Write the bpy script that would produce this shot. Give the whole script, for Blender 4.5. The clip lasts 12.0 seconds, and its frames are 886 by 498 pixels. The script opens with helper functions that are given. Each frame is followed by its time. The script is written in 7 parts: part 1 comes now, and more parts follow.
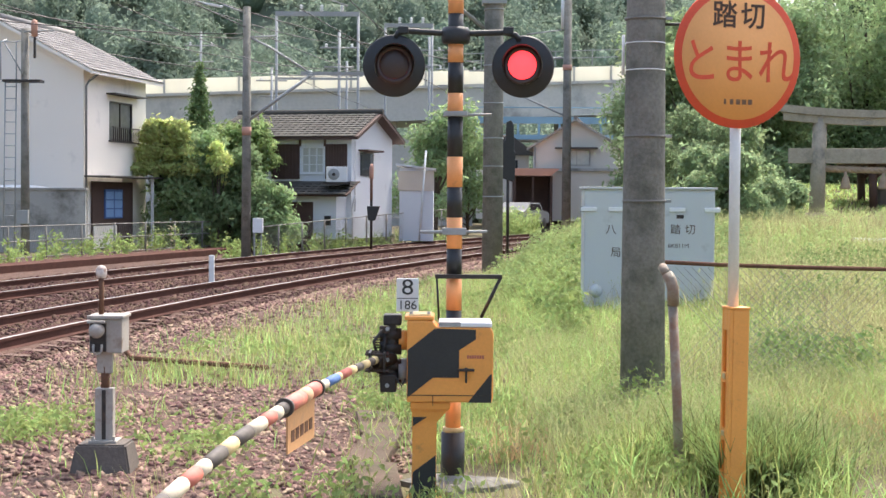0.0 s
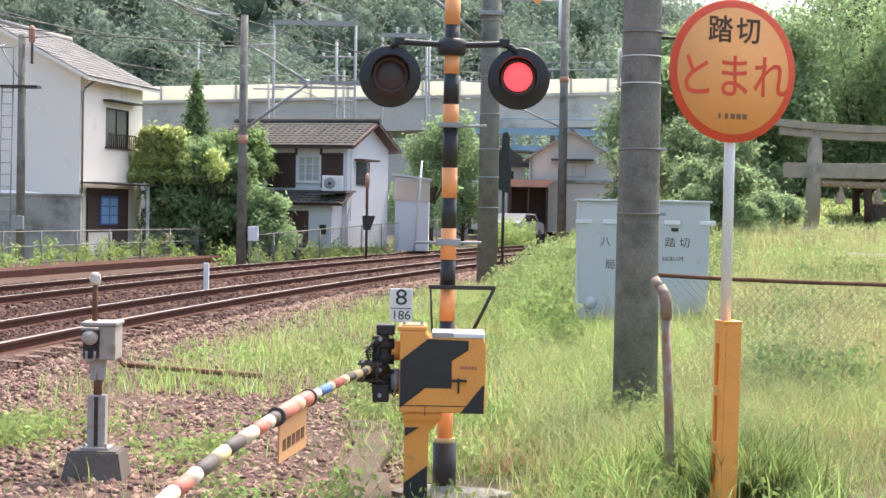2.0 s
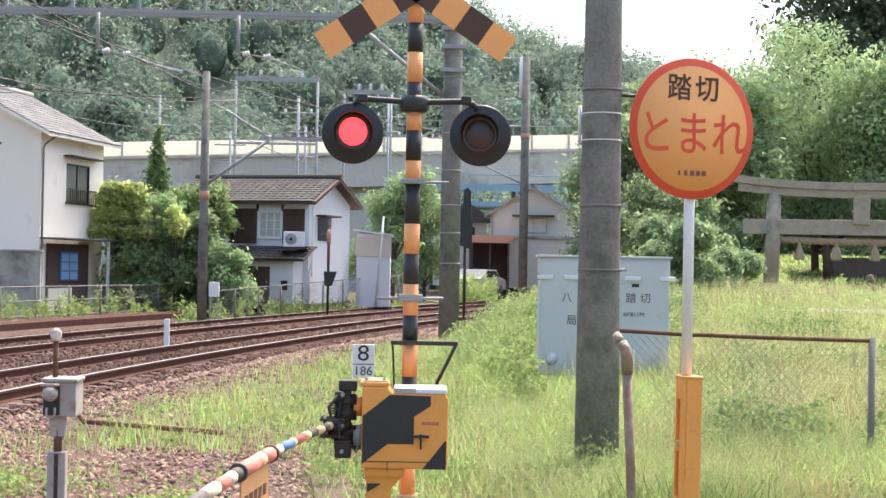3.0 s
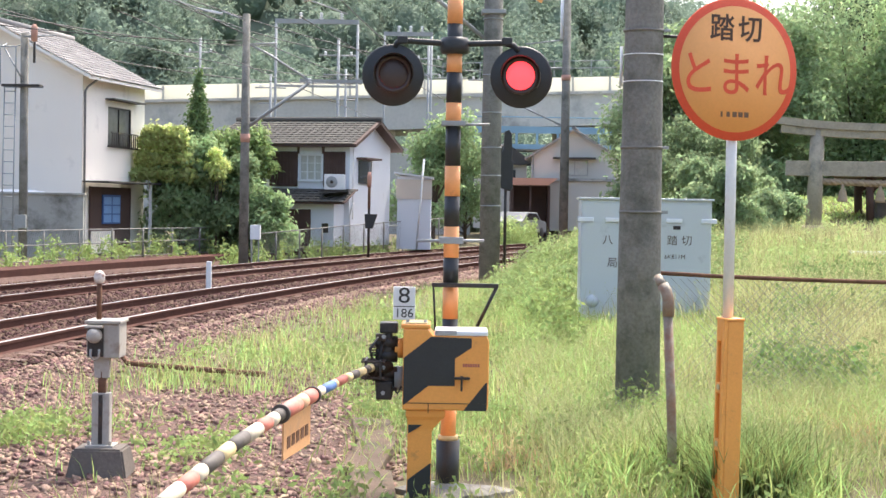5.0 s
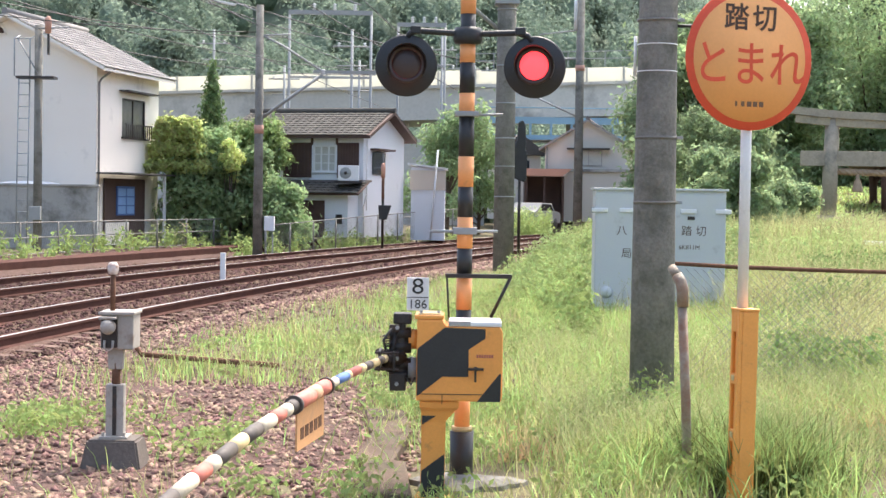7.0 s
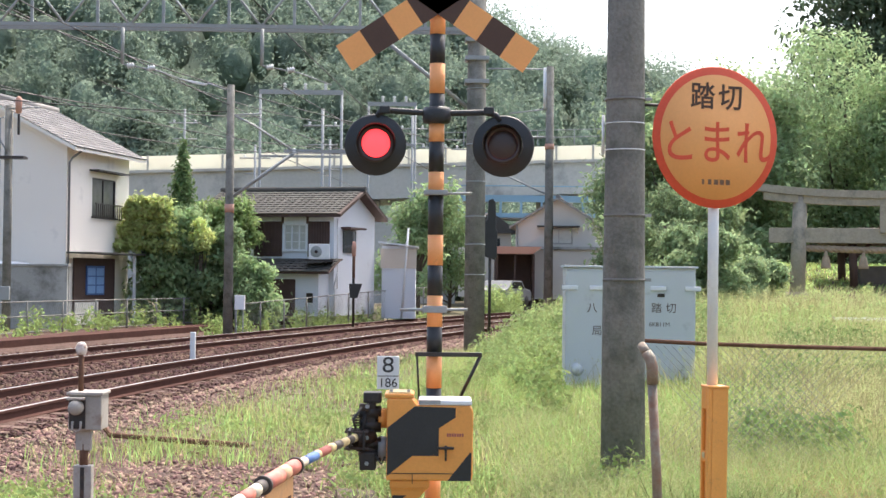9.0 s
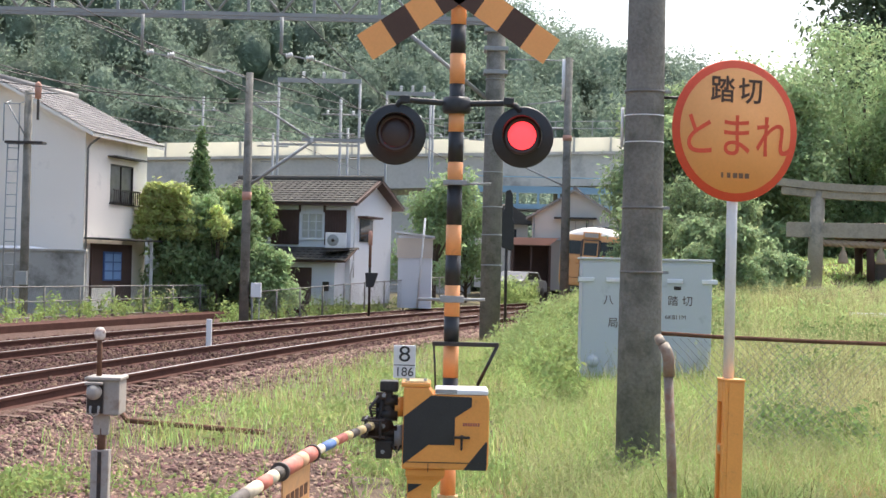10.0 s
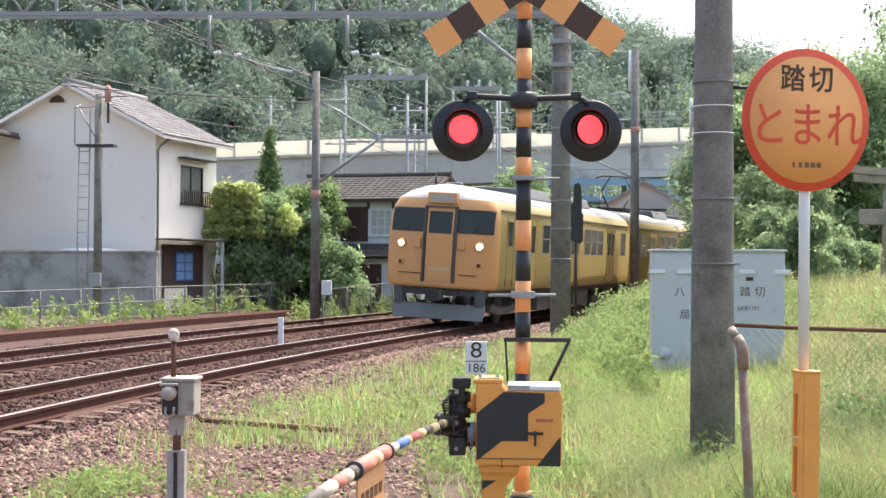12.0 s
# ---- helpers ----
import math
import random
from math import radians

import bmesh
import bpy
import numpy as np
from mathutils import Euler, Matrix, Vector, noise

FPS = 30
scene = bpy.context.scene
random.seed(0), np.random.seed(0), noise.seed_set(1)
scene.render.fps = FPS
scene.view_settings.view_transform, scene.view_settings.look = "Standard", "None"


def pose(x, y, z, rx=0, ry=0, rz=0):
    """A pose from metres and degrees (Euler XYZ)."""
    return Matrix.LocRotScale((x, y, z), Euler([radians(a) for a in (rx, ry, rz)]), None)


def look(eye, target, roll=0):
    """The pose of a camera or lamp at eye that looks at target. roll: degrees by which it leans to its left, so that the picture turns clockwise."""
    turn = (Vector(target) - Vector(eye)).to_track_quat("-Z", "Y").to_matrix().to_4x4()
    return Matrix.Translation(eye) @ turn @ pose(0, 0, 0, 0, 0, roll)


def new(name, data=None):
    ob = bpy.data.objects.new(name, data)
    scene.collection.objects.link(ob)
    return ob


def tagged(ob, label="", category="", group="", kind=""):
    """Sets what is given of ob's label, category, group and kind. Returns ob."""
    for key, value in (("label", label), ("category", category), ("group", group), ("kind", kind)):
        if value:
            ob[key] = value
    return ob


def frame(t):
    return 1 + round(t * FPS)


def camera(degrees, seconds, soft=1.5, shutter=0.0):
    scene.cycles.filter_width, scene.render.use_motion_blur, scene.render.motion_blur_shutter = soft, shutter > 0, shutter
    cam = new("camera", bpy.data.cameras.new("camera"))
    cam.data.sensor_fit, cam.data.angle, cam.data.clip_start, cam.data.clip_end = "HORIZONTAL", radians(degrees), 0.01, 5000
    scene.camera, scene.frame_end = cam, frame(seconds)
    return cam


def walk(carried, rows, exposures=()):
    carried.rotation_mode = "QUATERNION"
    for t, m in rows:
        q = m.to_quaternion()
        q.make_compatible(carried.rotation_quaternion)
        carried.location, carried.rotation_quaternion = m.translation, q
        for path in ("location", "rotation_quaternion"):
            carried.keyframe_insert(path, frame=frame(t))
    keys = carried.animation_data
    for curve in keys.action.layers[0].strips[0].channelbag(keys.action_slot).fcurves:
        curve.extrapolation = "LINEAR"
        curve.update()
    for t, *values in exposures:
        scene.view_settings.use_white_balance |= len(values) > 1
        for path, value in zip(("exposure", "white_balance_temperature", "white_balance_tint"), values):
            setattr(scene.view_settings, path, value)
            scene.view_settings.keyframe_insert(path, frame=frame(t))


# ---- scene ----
cam = camera(31.28, 12.0)
# seconds, eye, point looked at, lean
PATH = [
    (0.0, (0.000, 0.000, 1.700), (0.0000, 9.9954, 1.3964), 0.400),
    (0.5, (0.003, -0.012, 1.704), (-0.2285, 9.9819, 1.4445), 0.151),
    (1.0, (0.007, -0.007, 1.702), (-0.2416, 9.9872, 1.4725), 0.622),
    (1.5, (0.008, 0.003, 1.698), (-0.2475, 9.9961, 1.4373), 0.611),
    (2.0, (0.007, -0.015, 1.704), (0.0366, 9.9821, 1.4648), 1.046),
    (2.5, (0.006, -0.024, 1.705), (0.1496, 9.9744, 1.6617), 1.064),
    (3.0, (0.002, -0.049, 1.704), (0.2691, 9.9470, 1.8219), 1.051),
    (3.5, (-0.002, -0.024, 1.703), (0.2207, 9.9727, 1.6044), 1.005),
    (5.5, (0.006, -0.051, 1.702), (0.0012, 9.9455, 1.4429), 0.987),
    (6.0, (0.012, -0.038, 1.705), (0.0845, 9.9578, 1.4350), 0.845),
    (6.5, (-0.000, -0.043, 1.701), (-0.0827, 9.9544, 1.5018), 1.704),
    (7.0, (0.004, -0.028, 1.700), (-0.0664, 9.9669, 1.3929), 0.869),
    (7.2, (0.005, -0.057, 1.705), (0.0014, 9.9421, 1.5587), 0.619),
    (9.0, (0.012, -0.039, 1.702), (0.1180, 9.9590, 1.8903), 0.629),
    (9.5, (0.009, -0.021, 1.702), (0.1543, 9.9773, 1.8498), 0.805),
    (10.0, (0.000, -0.060, 1.700), (0.0052, 9.9390, 1.8245), 1.348),
    (10.5, (0.006, -0.045, 1.704), (0.0391, 9.9553, 1.6532), 0.793),
    (11.0, (0.008, -0.039, 1.708), (-0.0672, 9.9602, 1.6475), 0.207),
    (11.5, (0.006, -0.035, 1.711), (-0.1411, 9.9642, 1.7033), 0.010),
    (12.0, (-0.005, -0.051, 1.710), (-0.4350, 9.9394, 1.7944), 0.300),
]
EXPOSURES = [(0.0, 1.50), (1.0, 1.56), (2.0, 1.63), (3.0, 1.66), (3.5, 1.62), (5.5, 1.74), (7.0, 1.70), (9.0, 1.49), (9.5, 1.38), (10.5, 1.34), (11.5, 1.51), (12.0, 1.57)]
walk(cam, [(t, look(eye, aim, lean)) for t, eye, aim, lean in PATH], EXPOSURES)

# ---- light ----
SUN_ELEV, SUN_AZ = radians(60), radians(28)   # azimuth clockwise from +Y
world = bpy.data.worlds.new("world")
scene.world = world
world.use_nodes = True
wn = world.node_tree.nodes
sky = wn.new("ShaderNodeTexSky")
sky.sky_type = "NISHITA"
sky.sun_disc = False
sky.sun_elevation, sky.sun_rotation = SUN_ELEV, SUN_AZ
sky.air_density, sky.dust_density, sky.ozone_density = 1.0, 5.0, 1.0
wn["Background"].inputs["Strength"].default_value = 0.15
world.node_tree.links.new(sky.outputs[0], wn["Background"].inputs["Color"])
sun = new("sun", bpy.data.lights.new("sun", "SUN"))
sun.data.energy, sun.data.angle, sun.data.color = 2.1, radians(2.5), (1.0, 0.95, 0.88)
SUN_DIR = Vector((math.sin(SUN_AZ) * math.cos(SUN_ELEV), math.cos(SUN_AZ) * math.cos(SUN_ELEV), math.sin(SUN_ELEV)))
sun.matrix_world = look(SUN_DIR * 60, (0, 0, 0))

# ---- materials ----


def mat(name, color, rough=0.6, metal=0.0, var=0.12, scale=8.0, bump=0.0, fine=60.0, dirt=None, dirt_amt=0.0, dirt_scale=2.0, emit=None, power=0.0, per=0.0):
    """A surface with tone variation at two scales, relief, stains and optional change from piece to piece."""
    m = bpy.data.materials.new(name)
    m.use_nodes = True
    nt, n = m.node_tree, m.node_tree.nodes
    b = n["Principled BSDF"]
    b.inputs["Roughness"].default_value, b.inputs["Metallic"].default_value = rough, metal
    if rough >= 0.85:
        b.inputs["Specular IOR Level"].default_value = 0.12
    tc = n.new("ShaderNodeTexCoord")
    big, small = n.new("ShaderNodeTexNoise"), n.new("ShaderNodeTexNoise")
    big.inputs["Scale"].default_value, small.inputs["Scale"].default_value = scale, fine
    big.inputs["Detail"].default_value = small.inputs["Detail"].default_value = 4
    for tex in (big, small):
        nt.links.new(tc.outputs["Object"], tex.inputs["Vector"])
    add = n.new("ShaderNodeMath")
    add.operation = "ADD"
    nt.links.new(big.outputs["Fac"], add.inputs[0]), nt.links.new(small.outputs["Fac"], add.inputs[1])
    mr = n.new("ShaderNodeMapRange")
    mr.inputs["From Min"].default_value, mr.inputs["From Max"].default_value = 0.6, 1.4
    mr.inputs["To Min"].default_value, mr.inputs["To Max"].default_value = 1 - var, 1 + var
    nt.links.new(add.outputs[0], mr.inputs["Value"])
    hsv = n.new("ShaderNodeHueSaturation")
    hsv.inputs["Color"].default_value = (*color, 1)
    last = mr.outputs["Result"]
    if per:
        geo_n = n.new("ShaderNodeNewGeometry")
        oi = n.new("ShaderNodeObjectInfo")
        s = n.new("ShaderNodeMath")
        s.operation = "ADD"
        nt.links.new(geo_n.outputs["Random Per Island"], s.inputs[0]), nt.links.new(oi.outputs["Random"], s.inputs[1])
        r2 = n.new("ShaderNodeMapRange")
        r2.inputs["From Max"].default_value = 2.0
        r2.inputs["To Min"].default_value, r2.inputs["To Max"].default_value = 1 - per, 1 + per
        nt.links.new(s.outputs[0], r2.inputs["Value"])
        mul = n.new("ShaderNodeMath")
        mul.operation = "MULTIPLY"
        nt.links.new(last, mul.inputs[0]), nt.links.new(r2.outputs["Result"], mul.inputs[1])
        last = mul.outputs[0]
        h2 = n.new("ShaderNodeMapRange")
        h2.inputs["From Max"].default_value = 1.0
        h2.inputs["To Min"].default_value, h2.inputs["To Max"].default_value = 0.5 - per * 0.06, 0.5 + per * 0.06
        nt.links.new(geo_n.outputs["Random Per Island"], h2.inputs["Value"])
        nt.links.new(h2.outputs["Result"], hsv.inputs["Hue"])
    nt.links.new(last, hsv.inputs["Value"])
    col = hsv.outputs["Color"]
    if dirt:
        dn = n.new("ShaderNodeTexNoise")
        dn.inputs["Scale"].default_value, dn.inputs["Detail"].default_value, dn.inputs["Roughness"].default_value = dirt_scale, 8, 0.65
        nt.links.new(tc.outputs["Object"], dn.inputs["Vector"])
        dr = n.new("ShaderNodeMapRange")
        dr.inputs["From Min"].default_value, dr.inputs["From Max"].default_value = 0.62 - 0.3 * dirt_amt, 0.80 - 0.25 * dirt_amt
        nt.links.new(dn.outputs["Fac"], dr.inputs["Value"])
        mx = n.new("ShaderNodeMix")
        mx.data_type = "RGBA"
        nt.links.new(dr.outputs["Result"], mx.inputs["Factor"])
        nt.links.new(col, mx.inputs["A"])
        mx.inputs["B"].default_value = (*dirt, 1)
        col = mx.outputs["Result"]
    nt.links.new(col, b.inputs["Base Color"])
    if bump:
        bp = n.new("ShaderNodeBump")
        bp.inputs["Strength"].default_value, bp.inputs["Distance"].default_value = 1.0, bump
        nt.links.new(small.outputs["Fac"], bp.inputs["Height"])
        nt.links.new(bp.outputs["Normal"], b.inputs["Normal"])
    if emit:
        b.inputs["Emission Color"].default_value, b.inputs["Emission Strength"].default_value = (*emit, 1), power
    return m


def leaf_mat(name, color, per=0.4, trans=0.45, var=0.25, fine=9, bump=0.0):
    m = mat(name, color, 0.6, 0, var, 0.6, bump, fine, per=per)
    nt, n = m.node_tree, m.node_tree.nodes
    b, out = n["Principled BSDF"], n["Material Output"]
    b.inputs["Roughness"].default_value, b.inputs["Specular IOR Level"].default_value = 0.85, 0.12
    tr = n.new("ShaderNodeBsdfTranslucent")
    mixn = n.new("ShaderNodeMixShader")
    mixn.inputs[0].default_value = trans
    src = b.inputs["Base Color"].links[0].from_socket
    nt.links.new(src, tr.inputs["Color"])
    nt.links.new(b.outputs[0], mixn.inputs[1]), nt.links.new(tr.outputs[0], mixn.inputs[2])
    nt.links.new(mixn.outputs[0], out.inputs["Surface"])
    return m


def panel_mat(name, color):
    """Milky plastic panel that lets daylight through."""
    m = leaf_mat(name, color, 0.04, 0.6, 0.03, 2)
    return m


ORANGE = (0.80, 0.33, 0.07)
M = {
    "orange": mat("orange_paint", ORANGE, 0.45, 0, 0.08, 5, 0.0005, 90, (0.35, 0.17, 0.06), 0.1, 6),
    "salmon": mat("striped_orange_film", (0.86, 0.36, 0.13), 0.5, 0, 0.06, 6, 0.0, 90, (0.4, 0.2, 0.1), 0.05, 9),
    "black": mat("black_paint", (0.022, 0.022, 0.022), 0.5, 0, 0.25, 6, 0.0005, 90),
    "signback": mat("sign_orange", (0.86, 0.385, 0.125), 0.65, 0, 0.05, 3, 0.0, 70),
    "signred": mat("sign_red", (0.68, 0.08, 0.03), 0.65, 0, 0.08, 3),
    "ink": mat("sign_ink", (0.07, 0.03, 0.015), 0.5),
    "white": mat("white_paint", (0.72, 0.72, 0.72), 0.4, 0, 0.06, 5, 0.0, 60, (0.4, 0.36, 0.3), 0.06, 5),
    "cream": mat("cream_tape", (0.55, 0.42, 0.21), 0.65, 0, 0.15, 20),
    "redtape": mat("red_tape", (0.42, 0.12, 0.085), 0.65, 0, 0.1, 20),
    "bluetape": mat("blue_tape", (0.07, 0.14, 0.33), 0.65, 0, 0.1, 20),
    "darktape": mat("dark_tape", (0.075, 0.06, 0.05), 0.65, 0, 0.2, 20),
    "concrete": mat("concrete", (0.33, 0.31, 0.28), 0.9, 0, 0.15, 3, 0.004, 45, (0.14, 0.13, 0.11), 0.2, 2.5),
    "pole": mat("pole_concrete", (0.20, 0.19, 0.168), 0.93, 0, 0.32, 5, 0.006, 38, (0.10, 0.10, 0.08), 0.4, 3),
    "steel": mat("galvanised_steel", (0.30, 0.31, 0.31), 0.6, 0.25, 0.12, 8, 0.0, 60, (0.25, 0.18, 0.13), 0.1, 8),
    "darksteel": mat("dark_machinery", (0.035, 0.03, 0.028), 0.5, 0.3, 0.3, 20, 0.001, 80, (0.11, 0.06, 0.04), 0.25, 14),
    "rust": mat("rusty_steel", (0.16, 0.085, 0.055), 0.85, 0.2, 0.25, 9, 0.002, 70, (0.07, 0.035, 0.025), 0.3, 7),
    "rail": mat("rail_side", (0.075, 0.034, 0.026), 0.9, 0.0, 0.25, 4, 0.002, 60),
    "railtop": mat("rail_running_surface", (0.36, 0.345, 0.33), 0.5, 0.5, 0.1, 5),
    "sleeper": mat("sleeper", (0.13, 0.085, 0.07), 0.9, 0, 0.2, 4, 0.004, 40, per=0.2),
    "ballast": mat("ballast", (0.215, 0.140, 0.112), 0.95, 0, 0.3, 6, 0.01, 40, per=0.6),
    "ballast_dark": mat("rust_stained_ballast", (0.085, 0.050, 0.041), 0.95, 0, 0.25, 6, 0.01, 40, per=0.6),
    "bed": mat("packed_ballast", (0.105, 0.066, 0.053), 0.97, 0, 0.45, 9, 0.03, 28, (0.07, 0.05, 0.045), 0.4, 6),
    "plaster": mat("house_plaster", (0.86, 0.795, 0.715), 0.85, 0, 0.03, 0.6, 0.001, 60, (0.6, 0.55, 0.5), 0.06, 0.6),
    "plaster2": mat("white_plaster", (0.72, 0.74, 0.77), 0.85, 0, 0.04, 0.7, 0.001, 60, (0.5, 0.5, 0.5), 0.08, 0.9),
    "tile_light": mat("pale_roof_tile", (0.20, 0.19, 0.185), 0.9, 0, 0.15, 3, 0.0, 30, per=0.45),
    "tile_dark": mat("dark_roof_tile", (0.085, 0.08, 0.072), 0.9, 0, 0.15, 3, 0.0, 30, per=0.25),
    "brownwood": mat("dark_boards", (0.075, 0.042, 0.033), 0.8, 0, 0.2, 3, 0.001, 50),
    "wallgrey": mat("grey_block_wall", (0.36, 0.35, 0.33), 0.9, 0, 0.2, 0.9, 0.004, 40, (0.15, 0.145, 0.13), 0.45, 1.3),
    "creamwall": panel_mat("parapet_panel", (0.80, 0.785, 0.70)),
    "viaduct": mat("viaduct_concrete", (0.48, 0.47, 0.43), 0.9, 0, 0.1, 0.3, 0.002, 5, (0.2, 0.2, 0.19), 0.25, 0.3),
    "bluesteel": mat("blue_girder", (0.22, 0.36, 0.45), 0.5, 0, 0.1, 0.5),
    "locker": mat("locker_grey_paint", (0.53, 0.545, 0.545), 0.45, 0, 0.04, 1.5, 0.0, 50, (0.3, 0.3, 0.29), 0.08, 2.0),
    "stone": mat("torii_stone", (0.36, 0.31, 0.24), 0.9, 0, 0.2, 1.5, 0.006, 20, (0.13, 0.13, 0.11), 0.3, 1.5),
    "glass": mat("window_glass", (0.03, 0.035, 0.04), 0.06, 0, 0.1, 2),
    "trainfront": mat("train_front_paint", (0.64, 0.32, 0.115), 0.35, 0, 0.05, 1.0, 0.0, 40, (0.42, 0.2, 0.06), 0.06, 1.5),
    # mustard darkened: the shade on the train's flank is put into the colour
    "trainside": mat("shaded_train_side_paint", (0.33, 0.25, 0.08), 0.4, 0, 0.05, 0.8, 0.0, 40, (0.33, 0.2, 0.06), 0.12, 1.0),
    "trainroof": mat("train_roof", (0.15, 0.15, 0.145), 0.5, 0, 0.1, 0.8, 0.0, 40),
    "undergrey": mat("train_underframe", (0.10, 0.105, 0.10), 0.7, 0.2, 0.2, 2),
    "skirt": mat("train_skirt", (0.19, 0.20, 0.19), 0.6, 0.1, 0.1, 2),
    "red_on": mat("lit_red_lens", (0.8, 0.02, 0.03), 0.3, emit=(1.0, 0.045, 0.055), power=0.9),
    "red_off": mat("unlit_red_lens", (0.05, 0.028, 0.026), 0.35),
    "headlight": mat("headlight_glow", (1, 0.9, 0.75), 0.3, emit=(1.0, 0.86, 0.66), power=14),
    "grass_dry": leaf_mat("dry_grass", (0.45, 0.41, 0.21), per=0.65, trans=0.55),
    "grass": leaf_mat("grass_blades", (0.275, 0.345, 0.12), per=0.75, trans=0.55),
    "weed": leaf_mat("weed_leaves", (0.29, 0.37, 0.13)),
    "leaf": leaf_mat("tree_leaves", (0.27, 0.36, 0.18), trans=0.55),
    "leaf_light": leaf_mat("pale_tree_leaves", (0.62, 0.68, 0.28), trans=0.6),
    "leaf_right": leaf_mat("shrine_tree_leaves", (0.275, 0.355, 0.185), trans=0.55),
    "leaf_dark": leaf_mat("dark_tree_leaves", (0.11, 0.15, 0.09)),
    # distance haze is put into these two leaf colours: paler, bluer green
    "leaf_far": leaf_mat("hazed_hill_leaves", (0.235, 0.30, 0.225), per=0.3),
    "crown_far": leaf_mat("hazed_hill_crowns", (0.21, 0.27, 0.195), per=0.45, trans=0.3, var=0.4, fine=1.6, bump=0.5),
    "bark": mat("bark", (0.09, 0.07, 0.055), 0.95, 0, 0.25, 5, 0.01, 30),
}

# ---- mesh helpers ----


def part(name, bm, material, parent=None, label=""):
    """Link a bmesh as one mesh object."""
    me = bpy.data.meshes.new(name)
    bm.to_mesh(me)
    bm.free()
    for m in material if isinstance(material, (list, tuple)) else (material,):
        me.materials.append(M[m] if isinstance(m, str) else m)
    ob = new(name, me)
    ob.parent = parent
    return tagged(ob, label=label)


def thing(name, m=None, label="", category="", group="", kind=""):
    ob = new(name)
    ob.empty_display_size = 0.2
    if m is not None:
        ob.matrix_basis = m
    return tagged(ob, label, category, group, kind)


def solid(verts, faces, bm=None, mi=0):
    bm = bm or bmesh.new()
    vs = [bm.verts.new(v) for v in verts]
    for f in faces:
        bm.faces.new([vs[i] for i in f]).material_index = mi
    return bm


BOX = ((0, 3, 2, 1), (4, 5, 6, 7), (0, 1, 5, 4), (1, 2, 6, 5), (2, 3, 7, 6), (3, 0, 4, 7))


def box(x0, x1, y0, y1, z0, z1, bev=0.0, bm=None, m=None, mi=0):
    b = bmesh.new()
    solid([(x0, y0, z0), (x1, y0, z0), (x1, y1, z0), (x0, y1, z0), (x0, y0, z1), (x1, y0, z1), (x1, y1, z1), (x0, y1, z1)], BOX, b, mi)
    if bev:
        bmesh.ops.bevel(b, geom=b.edges[:], offset=bev, segments=2, profile=0.6, affect="EDGES")
    if m is not None:
        b.transform(m)
    return merge(bm, b)


def merge(bm, b):
    if bm is None:
        return b
    me = bpy.data.meshes.new("tmp")
    b.to_mesh(me)
    b.free()
    bm.from_mesh(me)
    bpy.data.meshes.remove(me)
    return bm


def tube(pts, r, seg=12, bm=None, smooth=True, caps=True, mi=0):
    """A round bar through points; r is a number or one radius for each point."""
    bm = bm or bmesh.new()
    pts = [Vector(p) for p in pts]
    rs = r if isinstance(r, (list, tuple)) else [r] * len(pts)
    rings = []
    ref = None
    for i, p in enumerate(pts):
        d = (pts[min(i + 1, len(pts) - 1)] - pts[max(i - 1, 0)]).normalized()
        if ref is None:
            ref = Vector((1, 0, 0)) if abs(d.x) < 0.8 else Vector((0, 1, 0))
        u = (ref - d * ref.dot(d)).normalized()
        v = d.cross(u)
        ref = u
        rings.append([bm.verts.new(p + (u * math.cos(a) + v * math.sin(a)) * rs[i]) for a in [2 * math.pi * k / seg for k in range(seg)]])
    for a, b in zip(rings, rings[1:]):
        for k in range(seg):
            f = bm.faces.new((a[k], a[(k + 1) % seg], b[(k + 1) % seg], b[k]))
            f.smooth, f.material_index = smooth, mi
    if caps:
        bm.faces.new(rings[0][::-1]).material_index = mi
        bm.faces.new(rings[-1]).material_index = mi
    return bm


def lathe(profile, seg=32, m=None, bm=None, smooth=True, mi=0):
    """Turn (radius, height) pairs about z."""
    b = bmesh.new()
    rings = [[b.verts.new((r * math.cos(2 * math.pi * k / seg), r * math.sin(2 * math.pi * k / seg), z)) for k in range(seg)] for r, z in profile]
    for p, q in zip(rings, rings[1:]):
        for k in range(seg):
            f = b.faces.new((p[k], p[(k + 1) % seg], q[(k + 1) % seg], q[k]))
            f.smooth, f.material_index = smooth, mi
    bmesh.ops.remove_doubles(b, verts=b.verts[:], dist=1e-5)
    if m is not None:
        b.transform(m)
    return merge(bm, b)


def prism(outline, depth, m=None, bev=0.0, bm=None, mi=0):
    """An outline in the xz plane, given depth along y."""
    b = bmesh.new()
    lo = [b.verts.new((x, -depth / 2, z)) for x, z in outline]
    hi = [b.verts.new((x, depth / 2, z)) for x, z in outline]
    n = len(outline)
    b.faces.new(lo), b.faces.new(hi[::-1])
    for k in range(n):
        b.faces.new((lo[k], hi[k], hi[(k + 1) % n], lo[(k + 1) % n]))
    for f in b.faces:
        f.material_index = mi
    bmesh.ops.recalc_face_normals(b, faces=b.faces[:])
    if bev:
        bmesh.ops.bevel(b, geom=b.edges[:], offset=bev, segments=2, profile=0.6, affect="EDGES")
    if m is not None:
        b.transform(m)
    return merge(bm, b)


